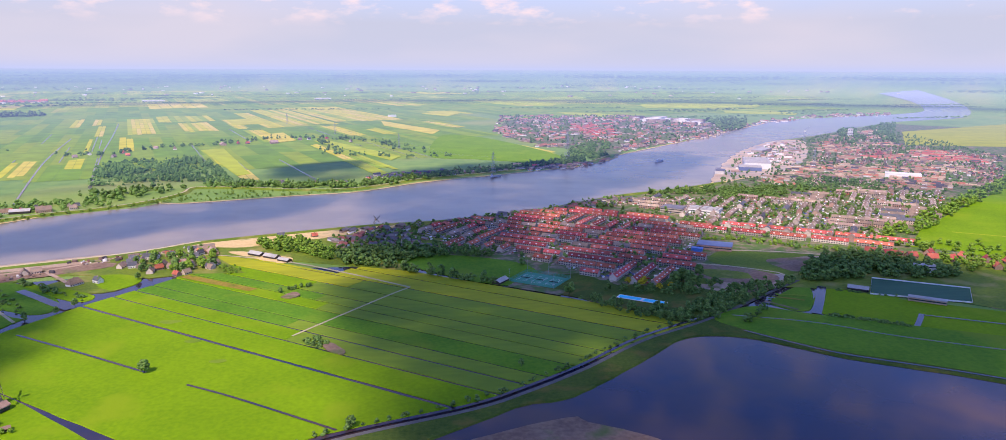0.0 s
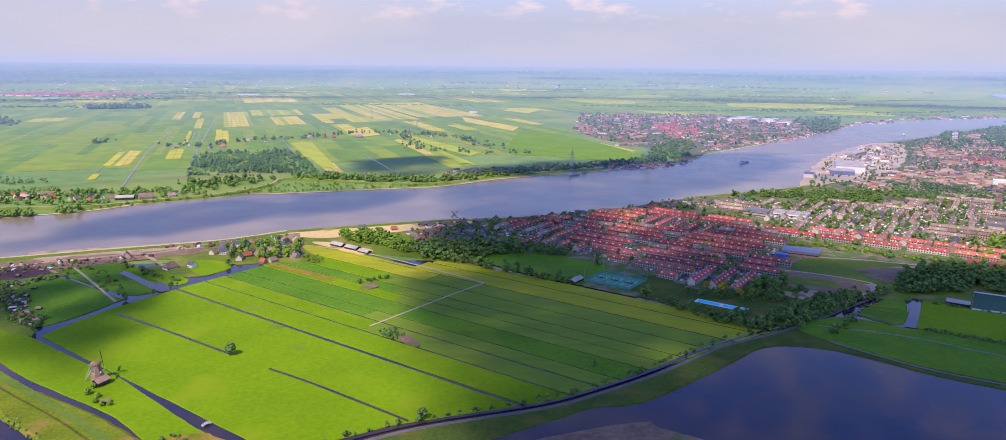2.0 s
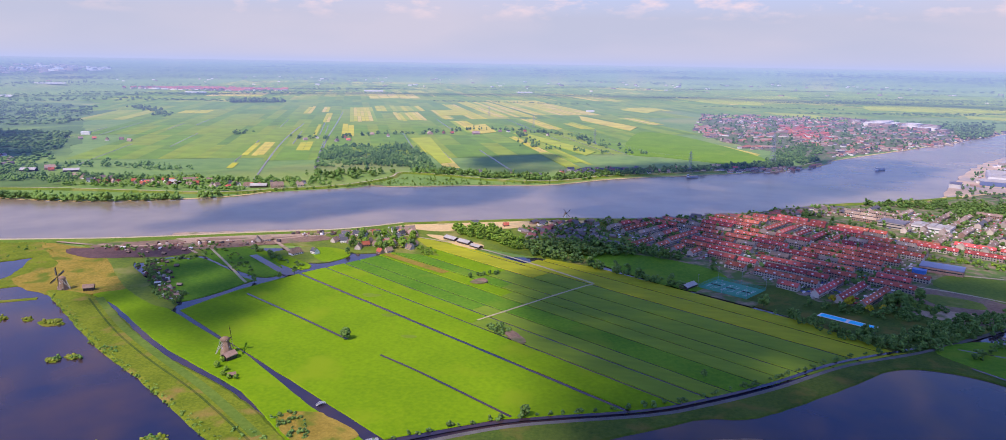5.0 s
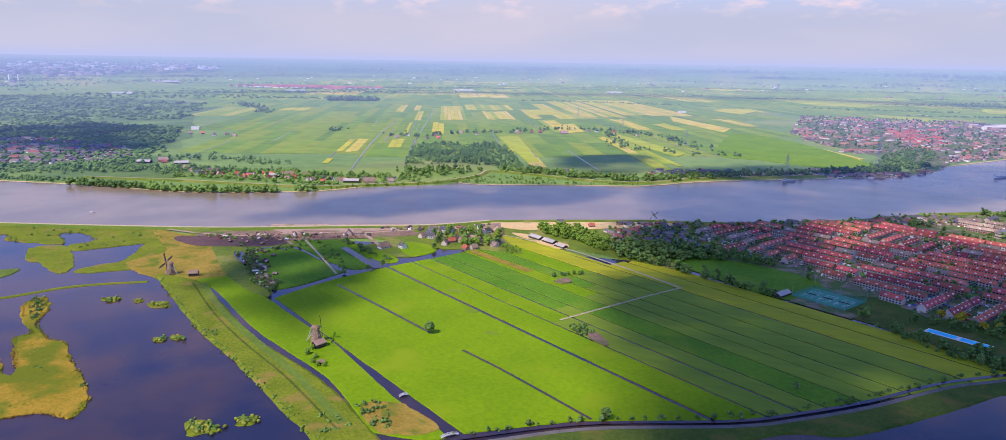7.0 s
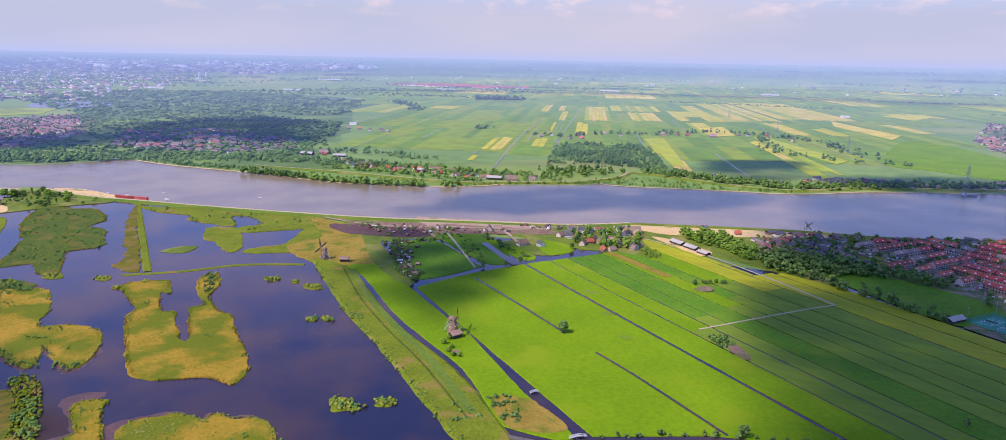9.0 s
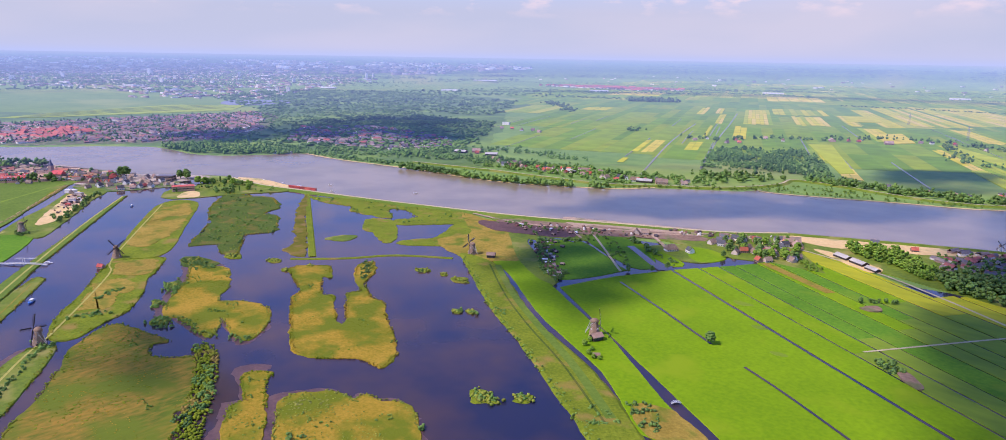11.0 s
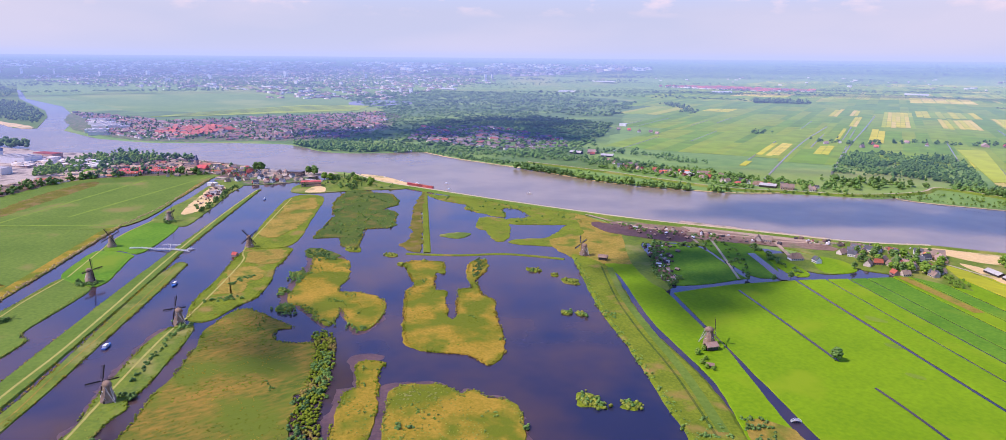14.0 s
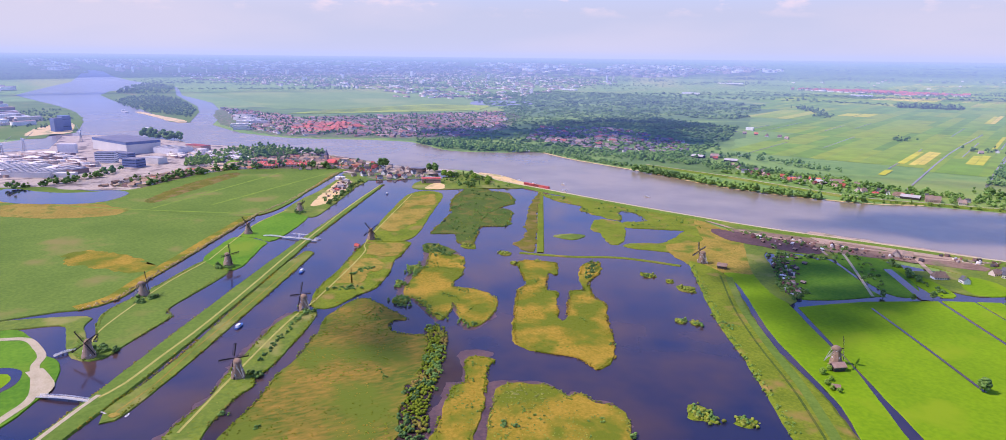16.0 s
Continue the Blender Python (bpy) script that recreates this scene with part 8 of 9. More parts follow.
def bridge(a, b, width, z, label, rails=True, draw=False):
    a, b = Vector((*a, z)), Vector((*b, z))
    d = b - a
    m = Matrix.Translation(a) @ pose(0, 0, 0, 0, 0, math.degrees(math.atan2(d.y, d.x)))
    span = d.length
    top = new("bridge")
    bm = bmesh.new()
    rows = [[bm.verts.new(m @ Vector((span * k / 12, side * width / 2, 0.9 * math.sin(math.pi * k / 12) - low))) for side, low in ((-1, 0), (1, 0), (1, 0.2), (-1, 0.2))] for k in range(13)]
    for p, q in zip(rows, rows[1:]):
        for k in range(4):
            bm.faces.new((p[k], q[k], q[(k + 1) % 4], p[(k + 1) % 4]))
    bm.faces.new(rows[0])
    bm.faces.new(rows[-1][::-1])
    part("deck", bm, PALE_WOOD, top)
    for s in (-1, 1):
        for h in (0.5, 1.0):                             # one bent rail at each height
            bm = bmesh.new()
            rings = [[bm.verts.new(m @ Vector((span * k / 12, s * width / 2 + dy, 0.9 * math.sin(math.pi * k / 12) + h + dz))) for dy, dz in ((-0.05, -0.08), (0.05, -0.08), (0.05, 0.08), (-0.05, 0.08))] for k in range(13)]
            for p, q in zip(rings, rings[1:]):
                for k in range(4):
                    bm.faces.new((p[k], q[k], q[(k + 1) % 4], p[(k + 1) % 4]))
            bm.faces.new(rings[0])
            bm.faces.new(rings[-1][::-1])
            part("rail", bm, WHITE_PAINT, top, "white handrail")
        for k in range(13):
            bm = bmesh.new()
            rise = 0.9 * math.sin(math.pi * k / 12)
            box(bm, span * k / 12 - 0.06, span * k / 12 + 0.06, s * width / 2 - 0.06, s * width / 2 + 0.06, rise, rise + 1.1, m)
            part("baluster", bm, WHITE_PAINT, top)
    for k in range(1, 5):
        for s in (-0.8, 0.8):
            bm = bmesh.new()
            box(bm, span * k / 5 - 0.15, span * k / 5 + 0.15, s - 0.15, s + 0.15, -1.6, 0.5, m)
            part("post", bm, DARK_WOOD, top)
    if draw:
        for s in (-1, 1):
            bm = bmesh.new()
            beam(bm, m @ Vector((span * 0.45, s * width / 2, 0)), m @ Vector((span * 0.45, s * width / 2, 6.5)), 0.4)
            beam(bm, m @ Vector((span * 0.25, s * width / 2, 6.2)), m @ Vector((span * 0.75, s * width / 2, 7.0)), 0.35)
            part("balance_beam", bm, WHITE_PAINT, top, "white lifting beam")
    return tagged(top, label, "bridge")


bridge((-526, -43), (-503, -13), 3.4, 1.5, "white arched footbridge over the canal")
bridge((-884, 192), (-850, 222), 3.0, 1.4, "white wooden drawbridge between canal banks", draw=True)
bridge((-905, 170), (-884, 192), 2.4, 1.3, "low white footbridge beside the windmill")
bridge((-596, -38), (-603, -24), 1.6, 1.2, "narrow dark plank bridge to the windmill")
bridge((-1250, 520), (-1205, 545), 5.0, 1.6, "low bridge at the canal head")
bridge((-160, 372), (-152, 380), 1.6, 1.2, "little white plank bridge over a ditch")
bridge((-209, 412), (-205, 417), 1.4, 1.2, "short white footbridge over the mill ditch")


def boat(x, y, turn, length, label, cabin=True, hull=BLUE_PAINT, z=0.3):
    top = new("boat")
    bm = bmesh.new()
    n = 10
    rows = []
    for k in range(n + 1):
        u = k / n
        w = 0.16 * length * (1 - max(0, (u - 0.55) / 0.45) ** 2.2) * (0.82 + 0.18 * min(1, u * 4)) + 0.02
        sheer = 0.02 * length * u * u
        rows.append([bm.verts.new((length * (u - 0.5), s * w * f, h)) for s, f, h in ((-1, 0.7, -0.15), (-1, 1, 0.09 * length + sheer), (1, 1, 0.09 * length + sheer), (1, 0.7, -0.15))])
    for p, q in zip(rows, rows[1:]):
        for k in range(4):
            bm.faces.new((p[k], q[k], q[(k + 1) % 4], p[(k + 1) % 4]))
    bm.faces.new(rows[0])
    bm.faces.new(rows[-1][::-1])
    part("hull", bm, hull, top)
    bm = bmesh.new()
    box(bm, -0.42 * length, 0.2 * length, -0.12 * length, 0.12 * length, 0.09 * length, 0.095 * length + 0.02)
    part("deck", bm, PALE_WOOD, top)
    if cabin:
        bm = bmesh.new()
        box(bm, -0.36 * length, 0.12 * length, -0.10 * length, 0.10 * length, 0.10 * length, 0.22 * length)
        c = part("cabin", bm, WHITE_PAINT, top, "white cabin")
        bm = bmesh.new()
        box(bm, -0.34 * length, 0.125 * length, -0.102 * length, 0.102 * length, 0.15 * length, 0.19 * length)
        part("window", bm, GLASS, c)
    top.matrix_world = pose(x, y, z, 0, 0, turn)
    return tagged(top, label, "boat")


boat(-599, 94, 148, 12.5, "blue and white canal tour boat")
boat(-731, 176, -32, 12.5, "pale blue canal tour boat")
boat(-1108, 404, 148, 11.0, "small white boat near the canal head")
boat(-860, 226, 60, 9, "moored white boat beside the drawbridge", hull=WHITE_PAINT)
boat(-688, 203, 150, 4, "white rowing boat by the reeds", cabin=False, hull=WHITE_PAINT)
boat(-473, 8, 150, 4.5, "white dinghy at the hay jetty", cabin=False, hull=WHITE_PAINT)
for x, y, t in [(-1130, 668, 20), (-1090, 676, 15), (-1180, 660, 10), (-900, 780, 30), (-1010, 690, 20), (-1060, 720, 20)]:
    boat(x, y, t, 9, "white motor boat on the river", hull=WHITE_PAINT)
for k in range(9):
    boat(-1492 - 6.5 * k, 872 + 9.5 * k, 60 + 40 * (k % 3), 9 + (k % 3), "white motor boat at the opposite jetty", hull=WHITE_PAINT)
slab("ground_hay", smooth_line([(-477, -3), (-479, 1), (-475, 4), (-472, 0)], True, 1.5, 0.4), 0.2, 1.3, TAWNY, label="heap of cut reed on the bank", category="reed")
tagged(ribbon("jetty", [(-488, -9), (-480, -4)], 1.2, 1.2, PALE_WOOD), "small grey plank jetty by the reeds", "jetty")


def barge(x, y, turn, length, label):
    top = new("barge")
    bm = bmesh.new()
    w = length * 0.075
    outline = [(-0.5, -0.8), (-0.46, -1), (0.38, -1), (0.46, -0.6), (0.5, 0), (0.46, 0.6), (0.38, 1), (-0.46, 1), (-0.5, 0.8)]
    low, high = [bm.verts.new((u * length * 0.98, v * w * 0.9, -0.3)) for u, v in outline], [bm.verts.new((u * length, v * w, 2.6 + (1.2 if u > 0.4 else 0))) for u, v in outline]
    bm.faces.new(high)
    for i in range(len(outline)):
        j = (i + 1) % len(outline)
        bm.faces.new((low[i], low[j], high[j], high[i]))
    part("hull", bm, HULL, top)
    for k in range(4):
        bm = bmesh.new()
        box(bm, -0.28 * length + k * 0.16 * length, -0.14 * length + k * 0.16 * length, -0.75 * w, 0.75 * w, 2.6, 3.8)
        part("hatch", bm, GREY_ROOF, top)
    bm = bmesh.new()
    box(bm, -0.45 * length, -0.33 * length, -0.8 * w, 0.8 * w, 2.6, 7.5)
    house_part = part("wheelhouse", bm, WHITE_PAINT, top, "white wheelhouse")
    bm = bmesh.new()
    box(bm, -0.452 * length, -0.328 * length, -0.82 * w, 0.82 * w, 5.4, 6.7)
    part("window", bm, GLASS, house_part)
    top.matrix_world = pose(x, y, 0.4, 0, 0, turn)
    return tagged(top, label, "barge")


barge(522, 1774, 51, 46, "pale passenger barge sailing on the river")
barge(90, 1528, 35, 30, "pontoon ferry at the far landing")
barge(-2360, 120, 30, 80, "cargo barge at the river junction")
barge(-1486, 878, 60, 45, "moored barge at the opposite jetty")
barge(-3150, 60, 10, 85, "distant barge below the island")

# ---- sports ground, pool and works ----
def pitch(name, pts, material, label, z=1.15):
    return slab(name, pts, 0.85, z, material, label=label, category="pitch")


def quad(a, n, la, ln):
    """A rectangle from its near left corner, along and across the ditches."""
    return [field_place(a, n), field_place(a + la, n), field_place(a + la, n + ln), field_place(a, n + ln)]


court = Vector((93, 753))
ca, cn_ = court.dot(ALONG), court.dot(ACROSS)
pitch("ground_courts", quad(ca - 27, cn_ - 20, 54, 42), COURT, "green tennis courts behind fences")
pitch("ground_court_yard", quad(ca - 20, cn_ - 38, 62, 17), TOWNFLOOR, "grey paved yard beside the tennis courts", 1.12)
for k in range(3):
    top = new("tennis_court")
    bm = bmesh.new()
    a0, n0 = ca - 23 + 17 * k, cn_ - 12
    for a, n, la, ln in ((0, 0, 11, 0.25), (0, 23.5, 11, 0.25), (0, 0, 0.25, 23.7), (10.8, 0, 0.25, 23.7), (1.4, 0, 0.2, 23.7), (9.4, 0, 0.2, 23.7), (0, 5.4, 11, 0.2), (0, 18.2, 11, 0.2)):
        q = quad(a0 + a, n0 + n, la, ln)
        bm.faces.new([bm.verts.new((x, y, 1.17)) for x, y in q])
    part("court_marking", bm, WHITE_PAINT, top)
    bm = bmesh.new()
    p, q = field_place(a0, n0 + 11.9), field_place(a0 + 11, n0 + 11.9)
    beam(bm, (*p, 1.6), (*q, 1.6), 0.1, 0.9)
    part("net", bm, DARK_WOOD, top)
    tagged(top, "tennis court with white lines and net", "tennis court", "tennis courts")


def fence(corners, height, label, material=COURT, gap=4.0, closed=True):
    top = new("fence")
    pts = corners + corners[:1] if closed else corners
    for (x0, y0), (x1, y1) in zip(pts, pts[1:]):
        n = max(1, int(math.hypot(x1 - x0, y1 - y0) / gap))
        for k in range(n):
            bm = bmesh.new()
            x, y = x0 + (x1 - x0) * k / n, y0 + (y1 - y0) * k / n
            box(bm, x - 0.08, x + 0.08, y - 0.08, y + 0.08, 0.9, 0.9 + height)
            part("post", bm, material, top)
        for k in range(6):
            bm = bmesh.new()
            h = 1.0 + height * k / 6
            beam(bm, (x0, y0, h), (x1, y1, h), 0.07, 0.25)
            part("rail", bm, material, top)
    return tagged(top, label, "fence")


fence(quad(ca - 27, cn_ - 20, 54, 42), 4.0, "tall green mesh fence round the tennis courts", gap=9)
settle("barn", *field_place(ca - 34, cn_ - 28), ROW_TURN + 90, 0.95, 0.6, "white-roofed clubhouse beside the tennis courts")
for k in range(6):
    top = new("light_mast")
    x, y = field_place(ca - 27 + 27 * (k % 3), cn_ + (23 if k < 3 else -21))
    bm = bmesh.new()
    frustum(bm, 0.18, 0.1, 0, 14, 6)
    part("pole", bm, STEEL, top)
    bm = bmesh.new()
    box(bm, -0.8, 0.8, -0.2, 0.2, 13.7, 14.3)
    part("lamp", bm, STEEL, top)
    top.matrix_world = pose(x, y, 0.9)
    tagged(top, "slim floodlight mast beside the courts", "light mast", "court lights")
POOL_A = Vector((170, 694))
for k, (off, length) in enumerate([(0, 23), (26, 22)]):
    p = POOL_A + ALONG * off
    a, n = p.dot(ALONG), p.dot(ACROSS)
    slab("pool_surround", quad(a - 1.5, n - 8, length + 3, 11), 0.85, 1.2, WHITE, label="pale paving round the swimming pool", category="paving")
    slab("water_pool", quad(a, n - 6.5, length, 8), 1.1, 1.3, POOL_BLUE, label="bright blue outdoor swimming pool", category="pool")
FP = [(468, 740), (552, 697), (520, 650), (433, 684)]
pitch("ground_pitch", FP, TURF, "dark green artificial sports pitch")
fence(FP, 1.6, "pale boarding round the sports pitch", WHITE_PAINT, 12)
pitch("ground_pitch_grass", [(397, 699), (456, 671), (409, 596), (364, 631)], GRASS, "mown training pitch", 1.36)
tagged(ribbon("water_garden_pond", [(395, 712), (370, 668), (346, 628)], 9, 1.4, POOLS, step=6), "narrow blue pond beside the pitch", "water", kind="structure")
tagged(ribbon("water_garden_pond", [(447, 621), (432, 602), (420, 588)], 5, 1.4, POOLS, step=6), "short side pond by the sports field", "water", kind="structure")
tagged(ribbon("water_sports_ditch", [(447, 618), (507, 589), (560, 560)], 2.2, 1.4, POOLS), "thin ditch beside the sports field", "water", kind="structure")
HEDGE_RNG = random.Random(91)
wood("pitch_hedge", along([(354, 622), (385, 608), (414, 588)], 1.0, HEDGE_RNG, 2.5) + along([(400, 702), (455, 674)], 6, HEDGE_RNG, 2), (2.5, 4.5), LEAF, BUSH, "dense dark hedge beside the training pitch", "hedge")
for k in range(4):
    p0, p1 = Vector((312 + 7 * k, 668 + 7 * k)), Vector((334 + 10 * k, 640 + 14 * k))
    tagged(ribbon("ground_vegetable_bed", [tuple(p0), tuple(p1)], 4, 1.36 + 0.01 * k, (SOIL, LUSH, TAWNY, OLIVE)[k]), "narrow vegetable bed by the lane", "bed", kind="structure")
wood("front_gardens", along([(330, 945), (400, 925), (470, 880), (530, 850)], 2.6, HEDGE_RNG, 9) + along([(540, 890), (610, 800), (655, 775)], 5, HEDGE_RNG, 14), (3, 8), LEAF_LIGHT, TREE_FAR, "sunlit garden trees before the terraces")


def block(name, x, y, turn, length, depth, height, wall, roof, label, category="building", bands=0, monitors=0, z=0.8):
    """A flat-roofed building: walls, parapet roof, window bands, roof lights."""
    px, py, pz = land(x, y, z)
    s = shrink(math.hypot(x, y))
    top = new(name)
    hx, hy = length / 2, depth / 2
    bm = bmesh.new()
    box(bm, -hx, hx, -hy, hy, -0.5, height)
    part("wall", bm, wall, top)
    bm = bmesh.new()
    box(bm, -hx - 0.2, hx + 0.2, -hy - 0.2, hy + 0.2, height, height + 0.7)
    part("roof", bm, roof, top)
    for k in range(bands):
        bm = bmesh.new()
        zz = height * (k + 0.55) / max(1, bands)
        box(bm, -hx * 0.97, hx * 0.97, -hy - 0.06, hy + 0.06, zz - 0.6, zz + 0.7)
        box(bm, -hx - 0.06, hx + 0.06, -hy * 0.95, hy * 0.95, zz - 0.6, zz + 0.7)
        part("window_band", bm, GLASS, top)
    for k in range(monitors):
        bm = bmesh.new()
        cx = -hx + length * (k + 0.5) / monitors
        box(bm, cx - length / monitors * 0.22, cx + length / monitors * 0.22, -hy * 0.8, hy * 0.8, height + 0.7, height + 1.9)
        part("roof_light", bm, GREY_ROOF, top)
    top.matrix_basis = pose(px, py, pz, 0, 0, turn)
    top.scale = (s, s, s)
    return tagged(top, label, category)


block("shipyard_hall", -1896, 39, 24, 168, 78, 27, CLADDING, FLAT_ROOF, "huge pale shipyard hall with a dark roof", "hall")
block("hall_band", -1896, 39, 24, 168.8, 78.8, 4, BLUE_CLAD, BLUE_CLAD, "dark blue band along the hall roof", "cladding", z=23)
block("office", -1690, -2, 65, 40, 18, 22, WHITE, FLAT_ROOF, "white office block with window bands", bands=5)
block("office", -1735, 30, 28, 60, 18, 14, BLUE_CLAD, FLAT_ROOF, "blue-grey workshop beside the office", bands=3)
block("office", -1606, 46, 45, 34, 26, 16, BLUE_CLAD, FLAT_ROOF, "dark blue office cube", bands=3)
block("warehouse", -1640, 85, 40, 45, 24, 12, CLADDING, GREY_ROOF, "pale warehouse next to the blue office", "warehouse")
block("warehouse", -1800, 132, 40, 75, 45, 13, WHITE, GREY_ROOF, "white warehouse east of the shipyard hall", "warehouse", monitors=4)
block("warehouse", -1560, -120, 60, 90, 50, 9, CLADDING, GREY_ROOF, "grey factory hall with roof lights", "warehouse", monitors=8)
block("warehouse", -1640, -160, 60, 110, 60, 9, CLADDING, GREY_ROOF, "long grey factory hall", "warehouse", monitors=9)
block("warehouse", -1522, -72, 65, 42, 18, 7, CANVAS, CANVAS, "cream-coloured shed by the pond", "warehouse")
block("warehouse", -1580, -60, 30, 60, 30, 8, BRICK, FLAT_ROOF, "brown factory hall with a flat roof", "warehouse", monitors=3)
block("warehouse", -1890, -80, 65, 40, 10, 20, WHITE, WHITE, "tall white tank house at the quay", "warehouse")
block("warehouse", -1845, 190, 30, 60, 25, 10, BRICK, RED_TILE, "red brick warehouse at the river", "warehouse")
for k, (x, y, l, w) in enumerate([(-2742, 440, 90, 40), (-2640, 425, 80, 36), (-2560, 430, 90, 40), (-2500, 415, 70, 40), (-2460, 440, 60, 30), (-2380, 370, 60, 24), (-2300, 360, 50, 20)]):
    block("warehouse", x, y, 25 + 9 * k, l, w, 9, CLADDING, WHITE if k % 2 else GREY_ROOF, "pale harbour shed across the river", "warehouse", monitors=3)
block("pump_house", -1178, 512, 70, 34, 16, 8, BRICK, RED_TILE, "red brick pumping station", bands=1)
block("pump_house", -1300, 535, 40, 28, 18, 8, BRICK, FLAT_ROOF, "dark brick pumping station at the canal head", bands=2)
block("school", 340, 885, ROW_TURN + 8, 44, 26, 6, BRICK, BLUE_CLAD, "low building with a large blue-grey roof", bands=1)
block("school", 312, 872, ROW_TURN + 8, 14, 9, 4, BLUE_PAINT, BLUE_PAINT, "small bright blue annex")
block("school", 152, 806, ROW_TURN, 30, 11, 5, CLADDING, GREY_ROOF, "pale flat-roofed school among red terraces", bands=2)
block("school", 410, 1120, ROW_TURN, 50, 30, 7, WHITE, GREY_ROOF, "white shopping block with dark roof edges", bands=1, monitors=3)
block("school", 360, 1130, ROW_TURN, 36, 30, 8, PALE, FLAT_ROOF, "flat-roofed grey town hall block", bands=2)
block("flats", 546, 764, -10, 22, 11, 8, WHITE, GREY_ROOF, "white two-storey building beside the wood", bands=2)
block("stand", 476, 656, ROW_TURN, 34, 8, 4, BRICK, GREY_ROOF, "low brick grandstand at the pitch", bands=1)
block("quay_hall", 735, 1680, 70, 120, 60, 14, WHITE, GREY_ROOF, "big white warehouse on the sandy quay", "warehouse", monitors=5)
block("quay_hall", 690, 1610, 70, 40, 50, 9, BLUE_CLAD, GREY_ROOF, "blue-walled shed on the quay", "warehouse", monitors=4)
block("quay_hall", 600, 1560, 65, 36, 20, 8, CLADDING, FLAT_ROOF, "grey workshop on the river quay", "warehouse")
block("quay_hall", 870, 1960, 50, 90, 30, 10, PALE, GREY_ROOF, "long pale shed on the river quay", "warehouse")
block("quay_hall", 980, 1480, -30, 70, 30, 9, WHITE, WHITE, "white sports hall in the town", "warehouse")
block("tower_block", 1390, 2420, 20, 13, 11, 30, WHITE, GREY_ROOF, "white tower beside the far quay", "tower", bands=6)
block("works_tower", -2470, -110, 30, 26, 24, 42, BLUE_CLAD, BLUE_CLAD, "dark blue-grey industrial tower", "tower", bands=2)
block("works_tower", -2436, -128, 30, 24, 24, 38, BLUE_CLAD, FLAT_ROOF, "lower blue-grey industrial block", "tower")
for k, (x, y, h, w) in enumerate([(-4000, 2330, 60, 40), (-3960, 2380, 62, 40), (-7600, 3000, 130, 60), (-7700, 3060, 90, 60), (-6900, 3600, 90, 50), (-6000, 4500, 110, 40), (-6050, 4620, 100, 40), (-8800, 1900, 110, 70), (-8600, 1400, 90, 60),
                                  (-9800, 600, 150, 60), (-9700, 800, 120, 60), (-9900, 300, 140, 70), (-9600, 1100, 120, 60), (-5200, 2500, 55, 60), (-5600, 2300, 60, 60), (-6300, 2700, 70, 50), (-7200, 2100, 80, 60), (-6700, 1600, 60, 80), (-5400, 3300, 60, 50)]):
    block("city_tower", x, y, 20 + 13 * k, w * 0.5, w * 0.3, h * 0.5, WHITE if k % 3 else CLADDING, GREY_ROOF, "pale tower block in the hazy city", "tower", bands=4)
for x, y, l, d in [(-5200, 1900, 220, 60), (-5900, 1700, 260, 50), (-4300, 2900, 180, 60), (-3600, 3400, 200, 60), (-3000, 4300, 220, 70), (-2100, 5200, 240, 60), (-1000, 5600, 200, 60), (-7000, 3900, 320, 70), (-5000, 5200, 400, 60), (-300, 3520, 60, 30), (-1657, 1835, 40, 18)]:
    block("far_warehouse", x, y, 25, l * 0.6, d * 0.6, 8, WHITE, WHITE, "long white warehouse roof in the distance", "warehouse")


def church(x, y, turn, label):
    top = new("church")
    for nm, dims, m in (("tower", (-3, 3, -3, 3, 0, 22), BRICK), ("nave_wall", (3, 26, -6, 6, 0, 8), BRICK)):
        bm = bmesh.new()
        box(bm, *dims)
        part(nm, bm, m, top)
    bm = bmesh.new()
    frustum(bm, 4.4, 0.1, 22, 34, 4, turn=math.pi / 4)
    part("spire", bm, SLATE, top)
    bm = bmesh.new()
    for f in (((2.6, -6.6, 7.6), (26.4, -6.6, 7.6), (26.4, 0, 14), (2.6, 0, 14)), ((26.4, 6.6, 7.6), (2.6, 6.6, 7.6), (2.6, 0, 14), (26.4, 0, 14)), ((26, -6, 8), (26, 6, 8), (26, 0, 13.8))):
        bm.faces.new([bm.verts.new(p) for p in f])
    part("roof", bm, RED_TILE, top)
    top.matrix_world = pose(x, y, 0.8, 0, 0, turn)
    return tagged(top, label, "church")


church(-1460, 398, 30, "brick church with red roof and spire")


def pylon(x, y, turn, height, label):
    """A lattice pylon with three arms."""
    top = new("pylon")
    bm = bmesh.new()
    w0, w1 = height * 0.09, height * 0.015
    cut = 9
    ring = lambda u: [(s * (w0 + (w1 - w0) * u ** 0.7), t * (w0 + (w1 - w0) * u ** 0.7), height * u) for s, t in ((-1, -1), (1, -1), (1, 1), (-1, 1))]
    for k in range(cut):
        lo, hi = ring(k / cut), ring((k + 1) / cut)
        for i in range(4):
            beam(bm, lo[i], hi[i], height * 0.005)
            beam(bm, lo[i], hi[(i + 1) % 4], height * 0.003)
            beam(bm, hi[i], hi[(i + 1) % 4], height * 0.005)
    part("mast", bm, STEEL, top)
    for u, reach in ((0.66, 0.17), (0.78, 0.13), (0.90, 0.10)):
        bm = bmesh.new()
        for s in (-1, 1):
            beam(bm, (0, 0, height * u), (s * height * reach, 0, height * u), height * 0.005)
            beam(bm, (0, 0, height * (u + 0.05)), (s * height * reach, 0, height * u), height * 0.006)
        part("cross_arm", bm, STEEL, top)
    top.matrix_world = pose(x, y, 0.6, 0, 0, turn)
    return tagged(top, label, "pylon", "power line pylons")


